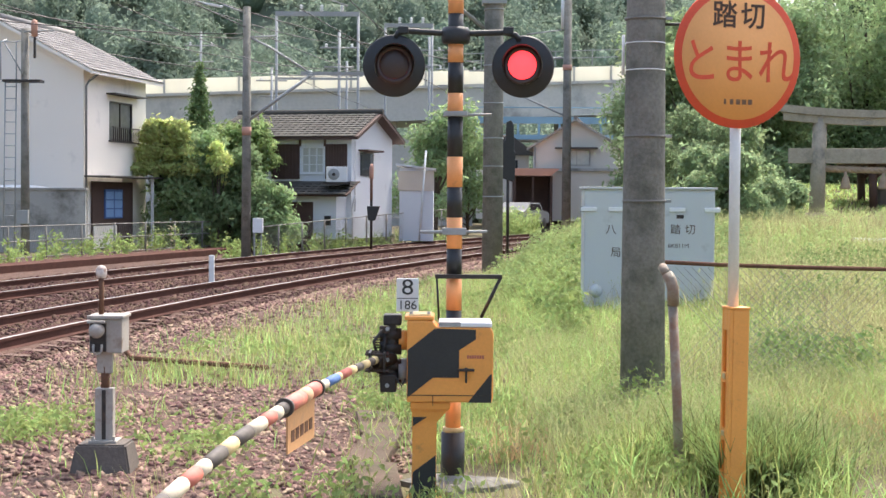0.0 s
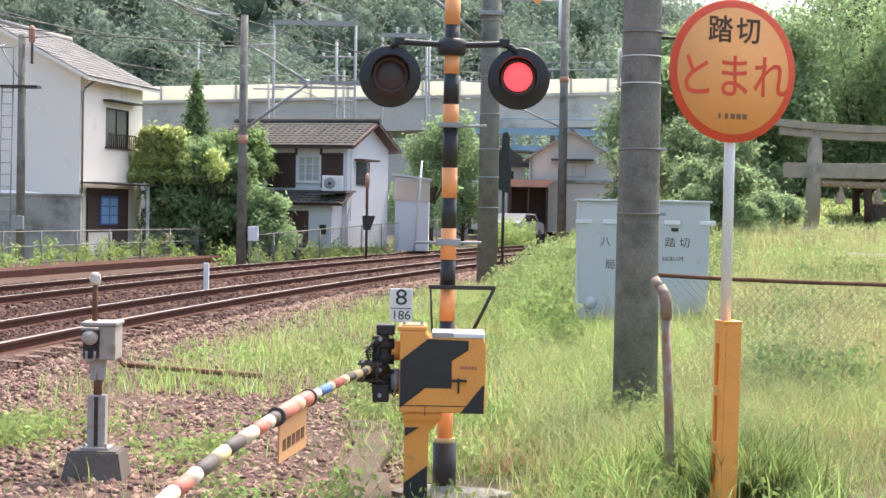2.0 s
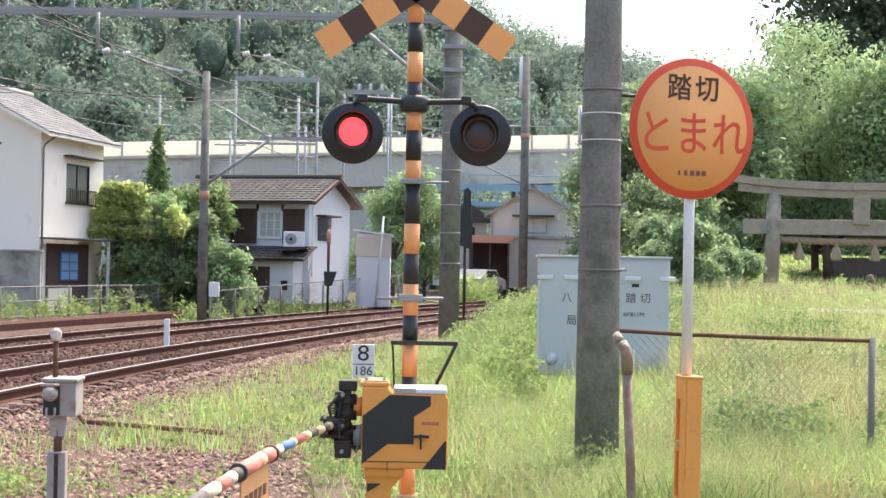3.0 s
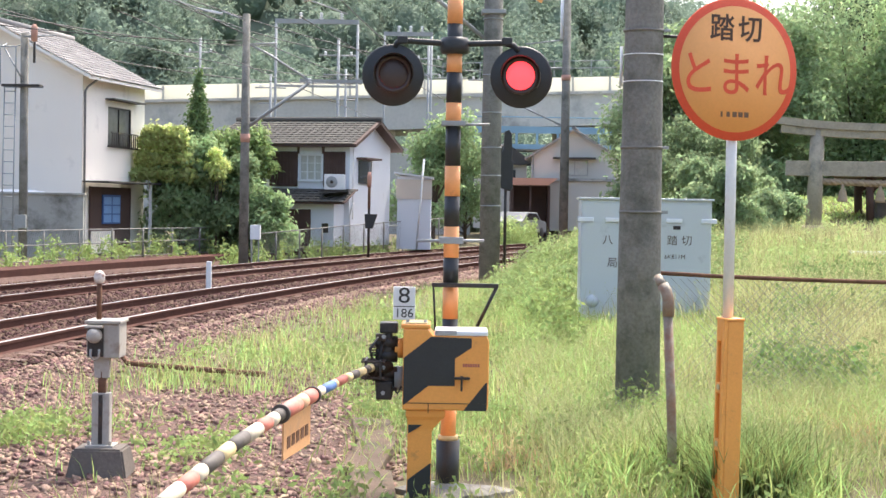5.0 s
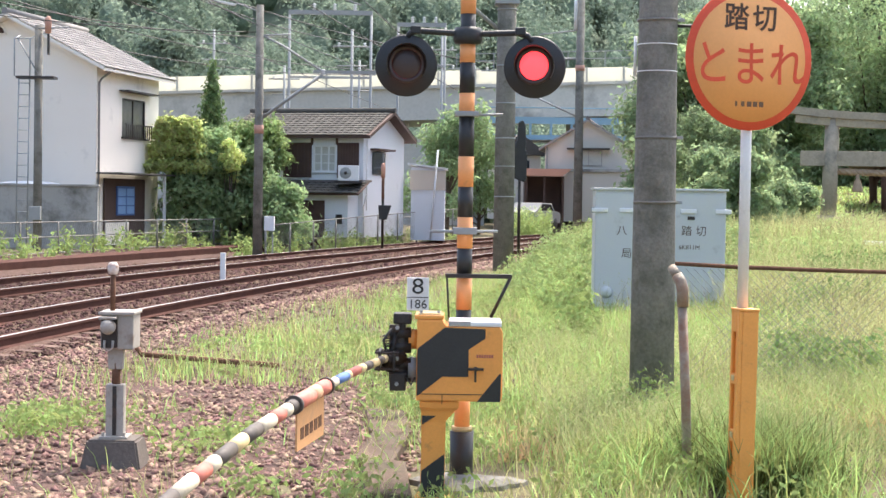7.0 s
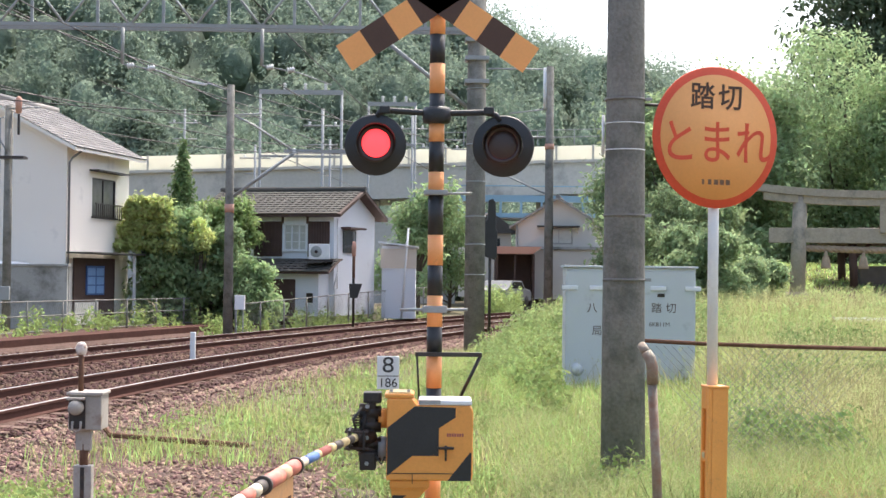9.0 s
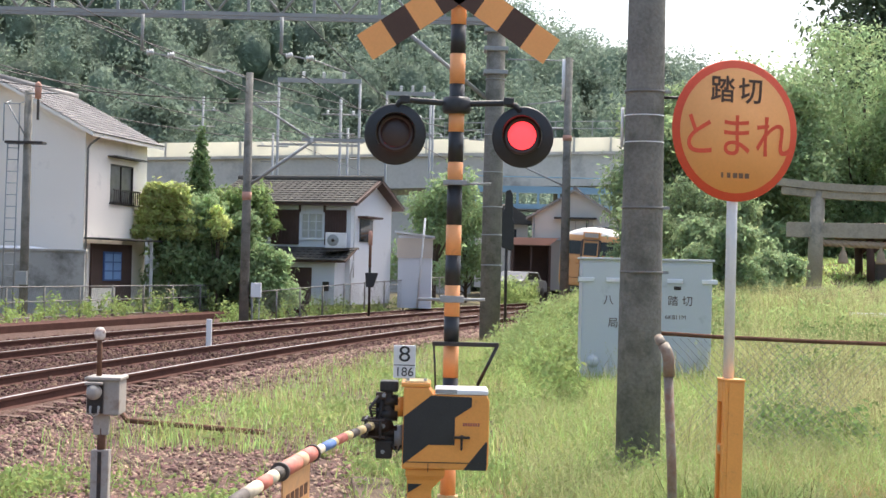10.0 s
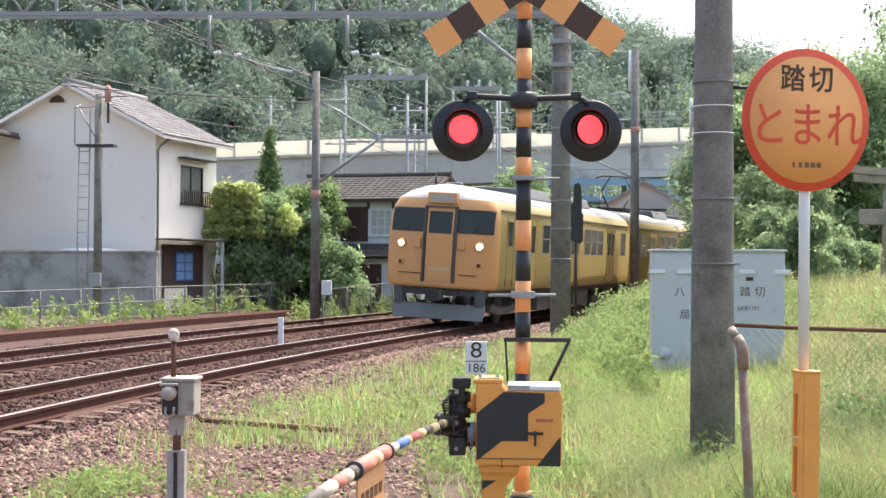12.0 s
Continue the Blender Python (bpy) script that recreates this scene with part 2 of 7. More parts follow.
def lettering(body, size, m, material, parent, name="lettering", label="", depth=0.001, fat=0.0):
    cu = bpy.data.curves.new(name, "FONT")
    cu.body, cu.size, cu.extrude, cu.align_x, cu.align_y = body, size, depth, "CENTER", "CENTER"
    cu.offset = fat
    tmp = new(name, cu)
    me = bpy.data.meshes.new_from_object(tmp.evaluated_get(bpy.context.evaluated_depsgraph_get()))
    bpy.data.objects.remove(tmp)
    bpy.data.curves.remove(cu)
    me.materials.clear()
    me.materials.append(M[material])
    ob = new(name, me)
    ob.parent, ob.matrix_basis = parent, m
    return tagged(ob, label=label)


def raw(name, verts, faces, material, parent=None, smooth=False, label=""):
    me = bpy.data.meshes.new(name)
    me.from_pydata([tuple(v) for v in verts], [], faces)
    if smooth:
        me.polygons.foreach_set("use_smooth", [True] * len(me.polygons))
    for m in material if isinstance(material, (list, tuple)) else (material,):
        me.materials.append(M[m])
    ob = new(name, me)
    ob.parent = parent
    return tagged(ob, label=label)


FACE = pose(0, 0, 0, 90, 0, 0)   # turns flat lettering and discs to face -Y

# ---- the lie of the land ----
CX, CY, R_NEAR = 186.2, -4.5, 193.55   # centre of the curve, near track's centre line
R_FAR = R_NEAR + 4.0


S_EASE, R_EASE = 40.0, 370.0           # the curve eases to a wider radius past this length
A_EASE = S_EASE / R_NEAR
EX, EY = CX + (R_EASE - R_NEAR) * math.cos(A_EASE), CY - (R_EASE - R_NEAR) * math.sin(A_EASE)


def on_circle(r, s, z=0.0):
    """A point s metres along a circle of radius r, counted from y = CY."""
    a = s / R_NEAR
    return Vector((CX - r * math.cos(a), CY + r * math.sin(a), z))


def heading(s):
    return s / R_NEAR if s < S_EASE else A_EASE + (s - S_EASE) / R_EASE


def on_curve(r, s, z=0.0):
    """A point s metres along the line; r is the radius in its first, tighter part."""
    if s < S_EASE:
        return on_circle(r, s, z)
    a, q = heading(s), r + R_EASE - R_NEAR
    return Vector((EX - q * math.cos(a), EY + q * math.sin(a), z))


def sstep(v, a, b):
    t = min(1.0, max(0.0, (v - a) / (b - a)))
    return t * t * (3 - 2 * t)


def off_track(x, y):
    if math.atan2(y - CY, CX - x) < A_EASE:
        return R_NEAR - math.hypot(x - CX, y - CY)
    return R_EASE - math.hypot(x - EX, y - EY)


def land(x, y):
    off = off_track(x, y)
    rise = (0.95 * sstep(y, 9, 38) + 1.3 * sstep(y, 38, 56)) * sstep(x - 0.035 * y, 0.3, 6.5)
    bank = 0.75 * math.exp(-((off - 7.1) / 1.8) ** 2) * sstep(y, 25, 33)
    z = 0.05 + rise + bank + 0.03 * noise.noise(Vector((x * 0.5, y * 0.5, 0)))
    bed = 1 - sstep(off, 1.5, 2.6) if off > 0 else 1.0 - sstep(-off, 7.0, 9.0)
    return z * (1 - bed) + -0.20 * bed + 0.012 * noise.noise(Vector((x * 3, y * 3, 1)))

# ---- ground and tracks ----


def ground_material():
    m = mat("earth_and_litter", (0.12, 0.10, 0.064), 0.95, 0, 0.25, 1.2, 0.012, 35, (0.15, 0.15, 0.07), 0.45, 0.7)
    return m


M["ground"] = ground_material()


def make_ground():
    xs = sorted({round(v, 2) for v in list(np.arange(-16, 20, 0.4)) + [-900, -500, -250, -120, -60, -30, -22, 24, 30, 60, 120, 250, 500, 900]})
    ys = sorted({round(v, 2) for v in list(np.arange(2, 70, 0.4)) + [-300, -100, -40, -15, -5, 0, 75, 85, 100, 130, 180, 260, 400, 900]})
    verts = [(x, y, land(x, y)) for y in ys for x in xs]
    n = len(xs)
    faces = [(j * n + i, j * n + i + 1, (j + 1) * n + i + 1, (j + 1) * n + i) for j in range(len(ys) - 1) for i in range(n - 1)]
    return tagged(raw("ground", verts, faces, "ground", smooth=True), "trampled earth with sparse grass beside the railway", "ground", kind="structure")


make_ground()
CANT = 0.06


def rail_mesh(r, z):
    prof = [(-0.064, -0.153), (0.064, -0.153), (0.064, -0.140), (0.012, -0.122), (0.010, -0.045), (0.033, -0.036), (0.033, -0.006), (0.026, 0), (-0.026, 0), (-0.033, -0.006), (-0.033, -0.036), (-0.010, -0.045), (-0.012, -0.122), (-0.064, -0.140)]
    bm = bmesh.new()
    prev = None
    for s in np.arange(-14, 180, 2.0):
        ring = [bm.verts.new(on_curve(r + dx, s, z + dz)) for dx, dz in prof]
        if prev:
            for k in range(len(prof)):
                f = bm.faces.new((prev[k], prev[(k + 1) % len(prof)], ring[(k + 1) % len(prof)], ring[k]))
                f.material_index = 1 if k == 7 else 0
        prev = ring
    return bm


def make_track(r, name, label):
    track = thing(name, None, label, "railway track", kind="structure")
    part("rail", rail_mesh(r - 0.565, 0.0), ("rail", "railtop"), track)
    part("rail", rail_mesh(r + 0.565, CANT), ("rail", "railtop"), track)
    part("guard_rail", rail_mesh(r - 0.565 + 0.20, -0.03), ("rail", "rail"), track)
    bm = box(-1.0, 1.0, -0.11, 0.11, -0.20, 0, 0.012)
    me = bpy.data.meshes.new("sleeper")
    bm.to_mesh(me)
    bm.free()
    me.materials.append(M["sleeper"])
    for s in np.arange(8, 104, 0.62):
        ob = new("sleeper", me)
        ob.parent = track
        a = heading(s)
        p = on_curve(r, s, -0.153 + CANT / 2)
        ob.matrix_basis = Matrix.Translation(p) @ Matrix.Rotation(-a, 4, "Z") @ Matrix.Rotation(math.atan2(CANT, 1.13), 4, "Y")
    return track


make_track(R_NEAR, "railway_track_near", "rusty-sided curved rails on sleepers in brown ballast")
make_track(R_FAR, "railway_track_far", "second curved track with rusty rails and sleepers")


def stone_shapes(rng, k=8):
    out = []
    base = np.array([(-1, -1, -1), (1, -1, -1), (1, 1, -1), (-1, 1, -1), (-1, -1, 1), (1, -1, 1), (1, 1, 1), (-1, 1, 1)]) * 0.75
    faces = np.array([(0, 2, 1), (0, 3, 2), (4, 5, 6), (4, 6, 7), (0, 1, 5), (0, 5, 4), (1, 2, 6), (1, 6, 5), (2, 3, 7), (2, 7, 6), (3, 0, 4), (3, 4, 7)])
    for _ in range(k):
        v = base * rng.uniform((0.9, 0.6, 0.35), (1.45, 1.0, 0.7)) + rng.uniform(-0.28, 0.28, (8, 3))
        tx, ty = rng.uniform(-0.6, 0.6, 2)
        v = np.stack([v[:, 0], v[:, 1] * math.cos(tx) - v[:, 2] * math.sin(tx), v[:, 1] * math.sin(tx) + v[:, 2] * math.cos(tx)], 1)
        out.append(np.stack([v[:, 0] * math.cos(ty) + v[:, 2] * math.sin(ty), v[:, 1], v[:, 2] * math.cos(ty) - v[:, 0] * math.sin(ty)], 1))
    return out, faces


def mesh_np(name, verts, faces, material, parent=None, label="", smooth=False):
    """A mesh from arrays of corners and of equal-sided faces."""
    me = bpy.data.meshes.new(name)
    nf, k = faces.shape
    me.vertices.add(len(verts))
    me.vertices.foreach_set("co", np.asarray(verts, dtype=np.float32).ravel())
    me.loops.add(nf * k)
    me.loops.foreach_set("vertex_index", faces.astype(np.int32).ravel())
    me.polygons.add(nf)
    me.polygons.foreach_set("loop_start", np.arange(0, nf * k, k, dtype=np.int32))
    me.polygons.foreach_set("loop_total", np.full(nf, k, dtype=np.int32))
    me.update(calc_edges=True)
    if smooth:
        me.polygons.foreach_set("use_smooth", [True] * nf)
    me.materials.append(M[material])
    ob = new(name, me)
    ob.parent = parent
    return tagged(ob, label=label)


def bed_height(x, y):
    """Top of the ballast, shoulders included."""
    off = off_track(x, y)
    if off > -6.5:
        u = -off
        mid = min(abs(u), abs(u - 4.0))
        if mid < 0.50:
            return -0.125 + CANT / 2
        near = 1 - sstep(off, 1.15, 2.3)
        crest = -0.215 - 0.05 * sstep(u, 1.35, 1.9) * (1 - sstep(u, 2.1, 2.65))
        return max(land(x, y), crest * near + (1 - near) * land(x, y))
    return land(x, y)


def make_ballast():
    rng = np.random.default_rng(3)
    shapes, faces = stone_shapes(rng, 24)
    vs, dv = [], []
    # dense stone in the track bed, thinner on the path towards the crossing
    count = 0
    while count < 68000:
        s, u = 9 + 60 * rng.random() ** 2.0, rng.uniform(-6.8, 6.6)
        p = on_curve(R_NEAR - u, s)
        x, y = p.x, p.y
        if not (-0.36 * y - 0.6 < x < 0.3 * y + 0.6) or y < 6:
            continue
        if u > 1.6:
            patch = noise.noise(Vector((x * 0.7, y * 0.45, 3.3)))
            keep = (1 - sstep(u, 1.9, 4.4)) * 0.9 + 0.30 * (patch > 0.05) + (0.75 if x < -0.1 and y < 14 else 0)
            if x > 0.2 and y < 14:
                keep *= 0.1
            if rng.random() > keep:
                continue
        size = (rng.uniform(0.013, 0.033) if u > 1.6 else rng.uniform(0.02, 0.044)) * (1 if y < 20 else 1.0 + (y - 20) * 0.03)
        a = rng.uniform(0, 2 * math.pi)
        ca, sa = math.cos(a), math.sin(a)
        v = shapes[rng.integers(len(shapes))] * size
        v = np.stack([v[:, 0] * ca - v[:, 1] * sa, v[:, 0] * sa + v[:, 1] * ca, v[:, 2]], 1)
        z = bed_height(x, y) + size * 0.25
        dark = -6.8 < u < 1.25
        if dark and min(abs(abs(u) - 0.565), abs(abs(-u - 4.0) - 0.565)) < 0.10:
            continue
        (dv if dark else vs).append(v + (x, y, z))
        count += 1
    for name, group, material, text in (("ballast_stones", vs, "ballast", "greyish brown crushed stone on the trackside path"), ("track_ballast", dv, "ballast_dark", "rust-stained dark stone ballast between the rails")):
        k = np.arange(len(group))[:, None, None] * 8
        tagged(mesh_np(name, np.concatenate(group), (faces[None] + k).reshape(-1, 3), material), text, "ballast", kind="stuff")


def make_bed():
    """The packed bed under the loose stones."""
    verts, ss, us = [], np.arange(4, 112, 0.7), np.arange(-9.7, 6.9, 0.3)
    for s in ss:
        for u in us:
            p = on_curve(R_NEAR - u, s)
            edge = 3.3 + 0.7 * noise.noise(Vector((p.x * 0.6, p.y * 0.5, 8))) + 4.0 * sstep(-p.x, -0.05, 0.5) * (1 - sstep(p.y, 13, 17))
            down = 0.12 * sstep(u, edge - 0.2, edge + 0.2)
            verts.append((p.x, p.y, bed_height(p.x, p.y) + (0.006 if u > 2.2 else 0.014 if u < -6.3 else -0.004) - down + 0.015 * noise.noise(Vector((p.x * 5, p.y * 5, 0)))))
    n = len(us)
    faces = [(j * n + i + 1, j * n + i, (j + 1) * n + i, (j + 1) * n + i + 1) for j in range(len(ss) - 1) for i in range(n - 1)]
    tagged(raw("ballast_bed", verts, faces, "bed"), "packed brown ballast bed carrying both tracks", "ballast", kind="structure")


make_bed()
make_ballast()

# ---- foliage ----


def leaf_cloud(rng, lumps, count, size, droop=0.3, loose=0.75):
    """Small folded leaves spread over the shells of uneven lumps (x, y, z, rx, ry, rz)."""
    lum = np.array(lumps, dtype=float)
    wts = (lum[:, 3] * lum[:, 5] + lum[:, 4] * lum[:, 5])
    idx = rng.choice(len(lum), count, p=wts / wts.sum())
    d = rng.normal(size=(count, 3))
    d /= np.linalg.norm(d, axis=1)[:, None]
    rad = 1.08 - 0.62 * rng.random(count) ** 1.5
    rad *= 1 + 0.16 * np.sin(d[:, 0] * 7 + idx) * np.cos(d[:, 2] * 6 + idx * 2) + rng.normal(0, 0.09, count)
    rad *= 1 + 0.55 * rng.random(count) ** 6
    c = lum[idx, :3] + d * lum[idx, 3:6] * rad[:, None]
    nrm = d + rng.normal(0, loose, (count, 3))
    nrm[:, 2] += 0.35
    nrm /= np.linalg.norm(nrm, axis=1)[:, None]
    ref = rng.normal(size=(count, 3))
    ref[:, 2] -= droop
    u = np.cross(nrm, ref)
    u /= np.linalg.norm(u, axis=1)[:, None]
    v = np.cross(nrm, u)
    s = (size * rng.uniform(0.6, 1.4, count))[:, None]
    a, b = c - v * s, c + v * s
    l, r = c - u * s * 0.45 + nrm * s * 0.12, c + u * s * 0.45 + nrm * s * 0.12
    verts = np.stack([a, r, b, l], 1).reshape(-1, 3)
    faces = np.arange(count * 4).reshape(-1, 4)
    return verts, faces


def make_tree(name, base, lumps, count, size, leaf, label, category="tree", trunk=0.12, seed=1, core=True, group=""):
    rng = np.random.default_rng(seed)
    t = thing(name, Matrix.Translation(base), label, category, group)
    top = max(l[2] for l in lumps)
    bm = tube([(0, 0, -0.15), (0.03, 0.02, top * 0.35), (-0.05, 0.04, top * 0.8)], [trunk, trunk * 0.8, trunk * 0.3], 10)
    for l in lumps[:9]:
        tube([(0, 0, max(0.1, l[2] * 0.35)), (l[0] * 0.5, l[1] * 0.5, l[2] * 0.6), (l[0] * 0.9, l[1] * 0.9, l[2])], [trunk * 0.5, trunk * 0.3, trunk * 0.08], 6, bm)
    part("trunk", bm, "bark", t)
    v, f = leaf_cloud(rng, lumps, count, size)
    mesh_np("crown", v, f, leaf, t)
    return t


def lumps_in(rng, n, sx, sy, z0, z1, r0, r1, taper=0.4):
    out = []
    for _ in range(n):
        k = rng.random()
        q = 1 - taper * k
        a, m = rng.uniform(0, 2 * math.pi), rng.random() ** 0.5
        r = rng.uniform(r0, r1)
        out.append((sx * q * m * math.cos(a), sy * q * m * math.sin(a), z0 + (z1 - z0) * k, r, r, r * rng.uniform(0.7, 1.0)))
    return out


# ---- hills and woods ----


def hill_height(x, y):
    """Wooded ridge behind the viaduct, falling towards the right."""
    crest = 3.5 + float(np.interp(x, (-60, -10, 6, 16, 27, 36.6, 44, 70, 120), (66, 52, 39, 32.5, 29, 26, 24, 16, 10))) + 2.5 * noise.noise(Vector((x * 0.05, 2.0, 0)))
    return -2 + crest * sstep(y, 118, 262) + 4 * noise.noise(Vector((x * 0.04, y * 0.04, 5)))


def make_hill():
    xs, ys = np.arange(-170, 230, 6.0), np.arange(112, 330, 6.0)
    verts = [(x, y, hill_height(x, y)) for y in ys for x in xs]
    n = len(xs)
    faces = [(j * n + i, j * n + i + 1, (j + 1) * n + i + 1, (j + 1) * n + i) for j in range(len(ys) - 1) for i in range(n - 1)]
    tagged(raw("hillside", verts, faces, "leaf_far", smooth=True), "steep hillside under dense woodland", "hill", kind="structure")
    rng = np.random.default_rng(11)
    sph = bmesh.new()
    bmesh.ops.create_icosphere(sph, subdivisions=2, radius=1.0)
    ico, icof = np.array([v.co[:] for v in sph.verts]), np.array([[v.index for v in f.verts] for f in sph.faces])
    sph.free()
    shapes = []
    for k in range(14):
        d = [1 + 0.30 * noise.noise(Vector(c) * 2.1 + Vector((k * 7.0, 0, 0))) + 0.16 * noise.noise(Vector(c) * 5.0 + Vector((0, k * 5.0, 0))) for c in ico]
        shapes.append(ico * np.array(d)[:, None])
    V, F, n, BV, BF, m = [], [], 0, [], [], 0
    for _ in range(1300):
        y = rng.uniform(118, 272)
        x = rng.uniform(-0.34 * y - 5, 0.30 * y + 12)
        h = rng.uniform(5.5, 10)
        z = hill_height(x, y)
        w = h * rng.uniform(0.30, 0.5)
        lum = [(x + rng.normal(0, w * 0.5), y + rng.normal(0, w * 0.5), z + h * rng.uniform(0.3, 0.92), w * rng.uniform(0.35, 0.65), w * 0.55, w * rng.uniform(0.3, 0.6)) for _ in range(9)]
        v, f = leaf_cloud(rng, lum, 430, 0.25, 0.3, 0.6)
        V.append(v), F.append(f + n)
        n += len(v)
        b = shapes[rng.integers(len(shapes))] * (w * 0.5, w * 0.5, h * 0.34) + (x, y, z + h * 0.38)
        BV.append(b), BF.append(icof + m)
        m += len(b)
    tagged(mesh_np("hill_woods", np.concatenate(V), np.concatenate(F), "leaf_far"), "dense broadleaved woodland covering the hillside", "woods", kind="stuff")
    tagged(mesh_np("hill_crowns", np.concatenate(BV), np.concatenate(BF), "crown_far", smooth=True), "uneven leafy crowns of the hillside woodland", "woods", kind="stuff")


make_hill()

# ---- crossing: signal post ----


def hood_lamp(parent, name, x, z, yaw):
    lamp = thing(name)
    lamp.parent = parent
    lamp.matrix_basis = pose(x, -0.06, z, 0, 0, yaw)
    part("backing_disc", lathe([(0.0, -0.012), (0.168, -0.012), (0.178, -0.004), (0.178, 0.004), (0.168, 0.012), (0.0, 0.012)], 48, FACE), "black", lamp)
    part("housing", lathe([(0.0, 0.0), (0.07, 0.0), (0.11, -0.08), (0.11, -0.10), (0.085, -0.15), (0.0, -0.15)][::-1], 32, FACE @ pose(0, 0, -0.012)), "black", lamp)
    # visor: a short open tube, longer above than below
    bm = bmesh.new()
    seg, rin, rout = 40, 0.108, 0.113
    for k in range(seg):
        a0, a1 = 2 * math.pi * k / seg, 2 * math.pi * (k + 1) / seg
        if math.sin((a0 + a1) / 2) < -0.55:
            continue
        ds = [0.09 + 0.10 * max(0.0, min(1.0, 0.55 + math.sin(a))) for a in (a0, a1)]
        q = []
        for rr in (rin, rout):
            for a, d in zip((a0, a1), ds):
                q.append((rr * math.cos(a), -0.012, rr * math.sin(a)))
                q.append((rr * math.cos(a), -0.012 - d, rr * math.sin(a)))
        solid(q, ((0, 1, 3, 2), (4, 6, 7, 5), (1, 5, 7, 3), (0, 2, 6, 4)), bm)
    bmesh.ops.remove_doubles(bm, verts=bm.verts[:], dist=1e-5)
    part("visor", bm, "black", lamp)
    part("bezel", lathe([(0.0825, 0.102), (0.108, 0.100), (0.108, 0.108), (0.0825, 0.106), (0.0825, 0.102)], 40, FACE), "red_off", lamp)
    # the lens turns its lit or its dark face outwards
    lens = lathe([(0.0, 0.010), (0.04, 0.008), (0.074, 0.003), (0.081, 0.0005)], 32, FACE)
    lathe([(0.081, -0.0005), (0.074, -0.003), (0.04, -0.008), (0.0, -0.010)], 32, FACE, lens, mi=1)
    ob = part("lens", lens, ("red_on", "red_off"), lamp)
    ob.matrix_basis = pose(0, -0.105, 0)
    return ob


def make_signal_post():
    post = thing("crossing_signal", pose(0.065, 9.13, 0.03), "black and orange striped crossing signal with twin red lamps", "crossing signal")
    r = 0.044
    # stripes from the ground upwards, as rings that touch end to end
    part("base_sleeve", tube([(0, 0, 0), (0, 0, 0.335)], 0.068, 24), "black", post)
    part("sleeve_collar", tube([(0, 0, 0.33), (0, 0, 0.362)], 0.060, 24), "cream", post)
    z, k = 0.34, 0
    tops = [0.575, 1.04, 1.235, 1.395, 1.575, 1.75, 1.925, 2.16, 2.29, 2.465, 2.58, 2.745, 2.92, 3.09, 3.26, 3.43, 3.62]
    for top in tops:
        part("post_band", tube([(0, 0, z), (0, 0, top)], r + (0.0008 if k % 2 == 0 else 0), 24), "salmon" if k % 2 == 0 else "black", post)
        z, k = top, k + 1
    plate = lathe([(0.0, 0.0), (0.13, 0.0), (0.14, 0.012), (0.10, 0.03), (0.075, 0.045), (0.07, 0.09)], 28)
    part("foot_flange", plate, "steel", post)
    slab = bmesh.new()
    rim = [0.30 + 0.07 * math.sin(a * 3 + 1) + 0.04 * math.sin(a * 7) for a in [2 * math.pi * k / 24 for k in range(24)]]
    solid([(r * math.cos(2 * math.pi * k / 24), 0.8 * r * math.sin(2 * math.pi * k / 24), z) for z, q in ((-0.1, 1.1), (0.035, 1.0), (0.06, 0.72)) for k, r in enumerate([q * v for v in rim])],
          [(i * 24 + k, i * 24 + (k + 1) % 24, i * 24 + 24 + (k + 1) % 24, i * 24 + 24 + k) for i in range(2) for k in range(24)] + [tuple(range(48, 72))], slab)
    part("footing", slab, "pole", post, "rough spilled concrete footing")
    for a in (45, 135, 225, 315):
        x, y = 0.115 * math.cos(radians(a)), 0.115 * math.sin(radians(a))
        part("anchor_bolt", tube([(x, y, 0.0), (x, y, 0.06)], 0.012, 6, smooth=False), "steel", post)
    # lamp arm
    part("hub", lathe([(0.046, -0.05), (0.075, -0.045), (0.085, -0.02), (0.085, 0.02), (0.075, 0.045), (0.046, 0.05)], 24, pose(0, 0, 2.62)), "black", post)
    part("lamp_arm", tube([(-0.345, -0.06, 2.60), (-0.33, -0.06, 2.628), (-0.28, -0.05, 2.64), (0, 0, 2.63), (0.28, -0.05, 2.635), (0.34, -0.06, 2.62), (0.365, -0.06, 2.585)], 0.018, 12), "black", post)
    for x in (-0.30, 0.30):
        part("arm_clamp", box(x - 0.03, x + 0.03, -0.085, -0.02, 2.62, 2.665, 0.008), "black", post)
    lenses = [hood_lamp(post, "lamp", -0.352, 2.44, 3), hood_lamp(post, "lamp", 0.385, 2.44, -5)]
    # crossbuck: two boards with bands
    for sgn in (-1, 1):
        board = thing("crossbuck_board")
        board.parent = post
        board.matrix_basis = pose(0, -0.056 - 0.006 * sgn, 3.30, 0, sgn * 34, 0) if sgn > 0 else pose(0, -0.062, 3.30, 0, -34, 0)
        n, half = 8, 0.65
        for i in range(n):
            x0, x1 = -half + 2 * half * i / n, -half + 2 * half * (i + 1) / n
            part("board_band", box(x0, x1, -0.004, 0.004, -0.085, 0.085), ("signback" if (i in (0, 2, 5, 7)) else "ink"), board)
    part("clamp", box(-0.07, 0.07, -0.06, 0.06, 2.155, 2.185, 0.006), "steel", post)
    part("clamp", box(-0.07, 0.07, -0.06, 0.06, 1.475, 1.515, 0.006), "steel", post)
    part("bracket_arm", tube([(-0.20, -0.01, 1.49), (0.19, -0.01, 1.495)], 0.009, 8), "steel", post)
    part("bracket_arm", tube([(0.05, 0, 2.165), (0.21, 0.02, 2.17)], 0.008, 8), "steel", post)
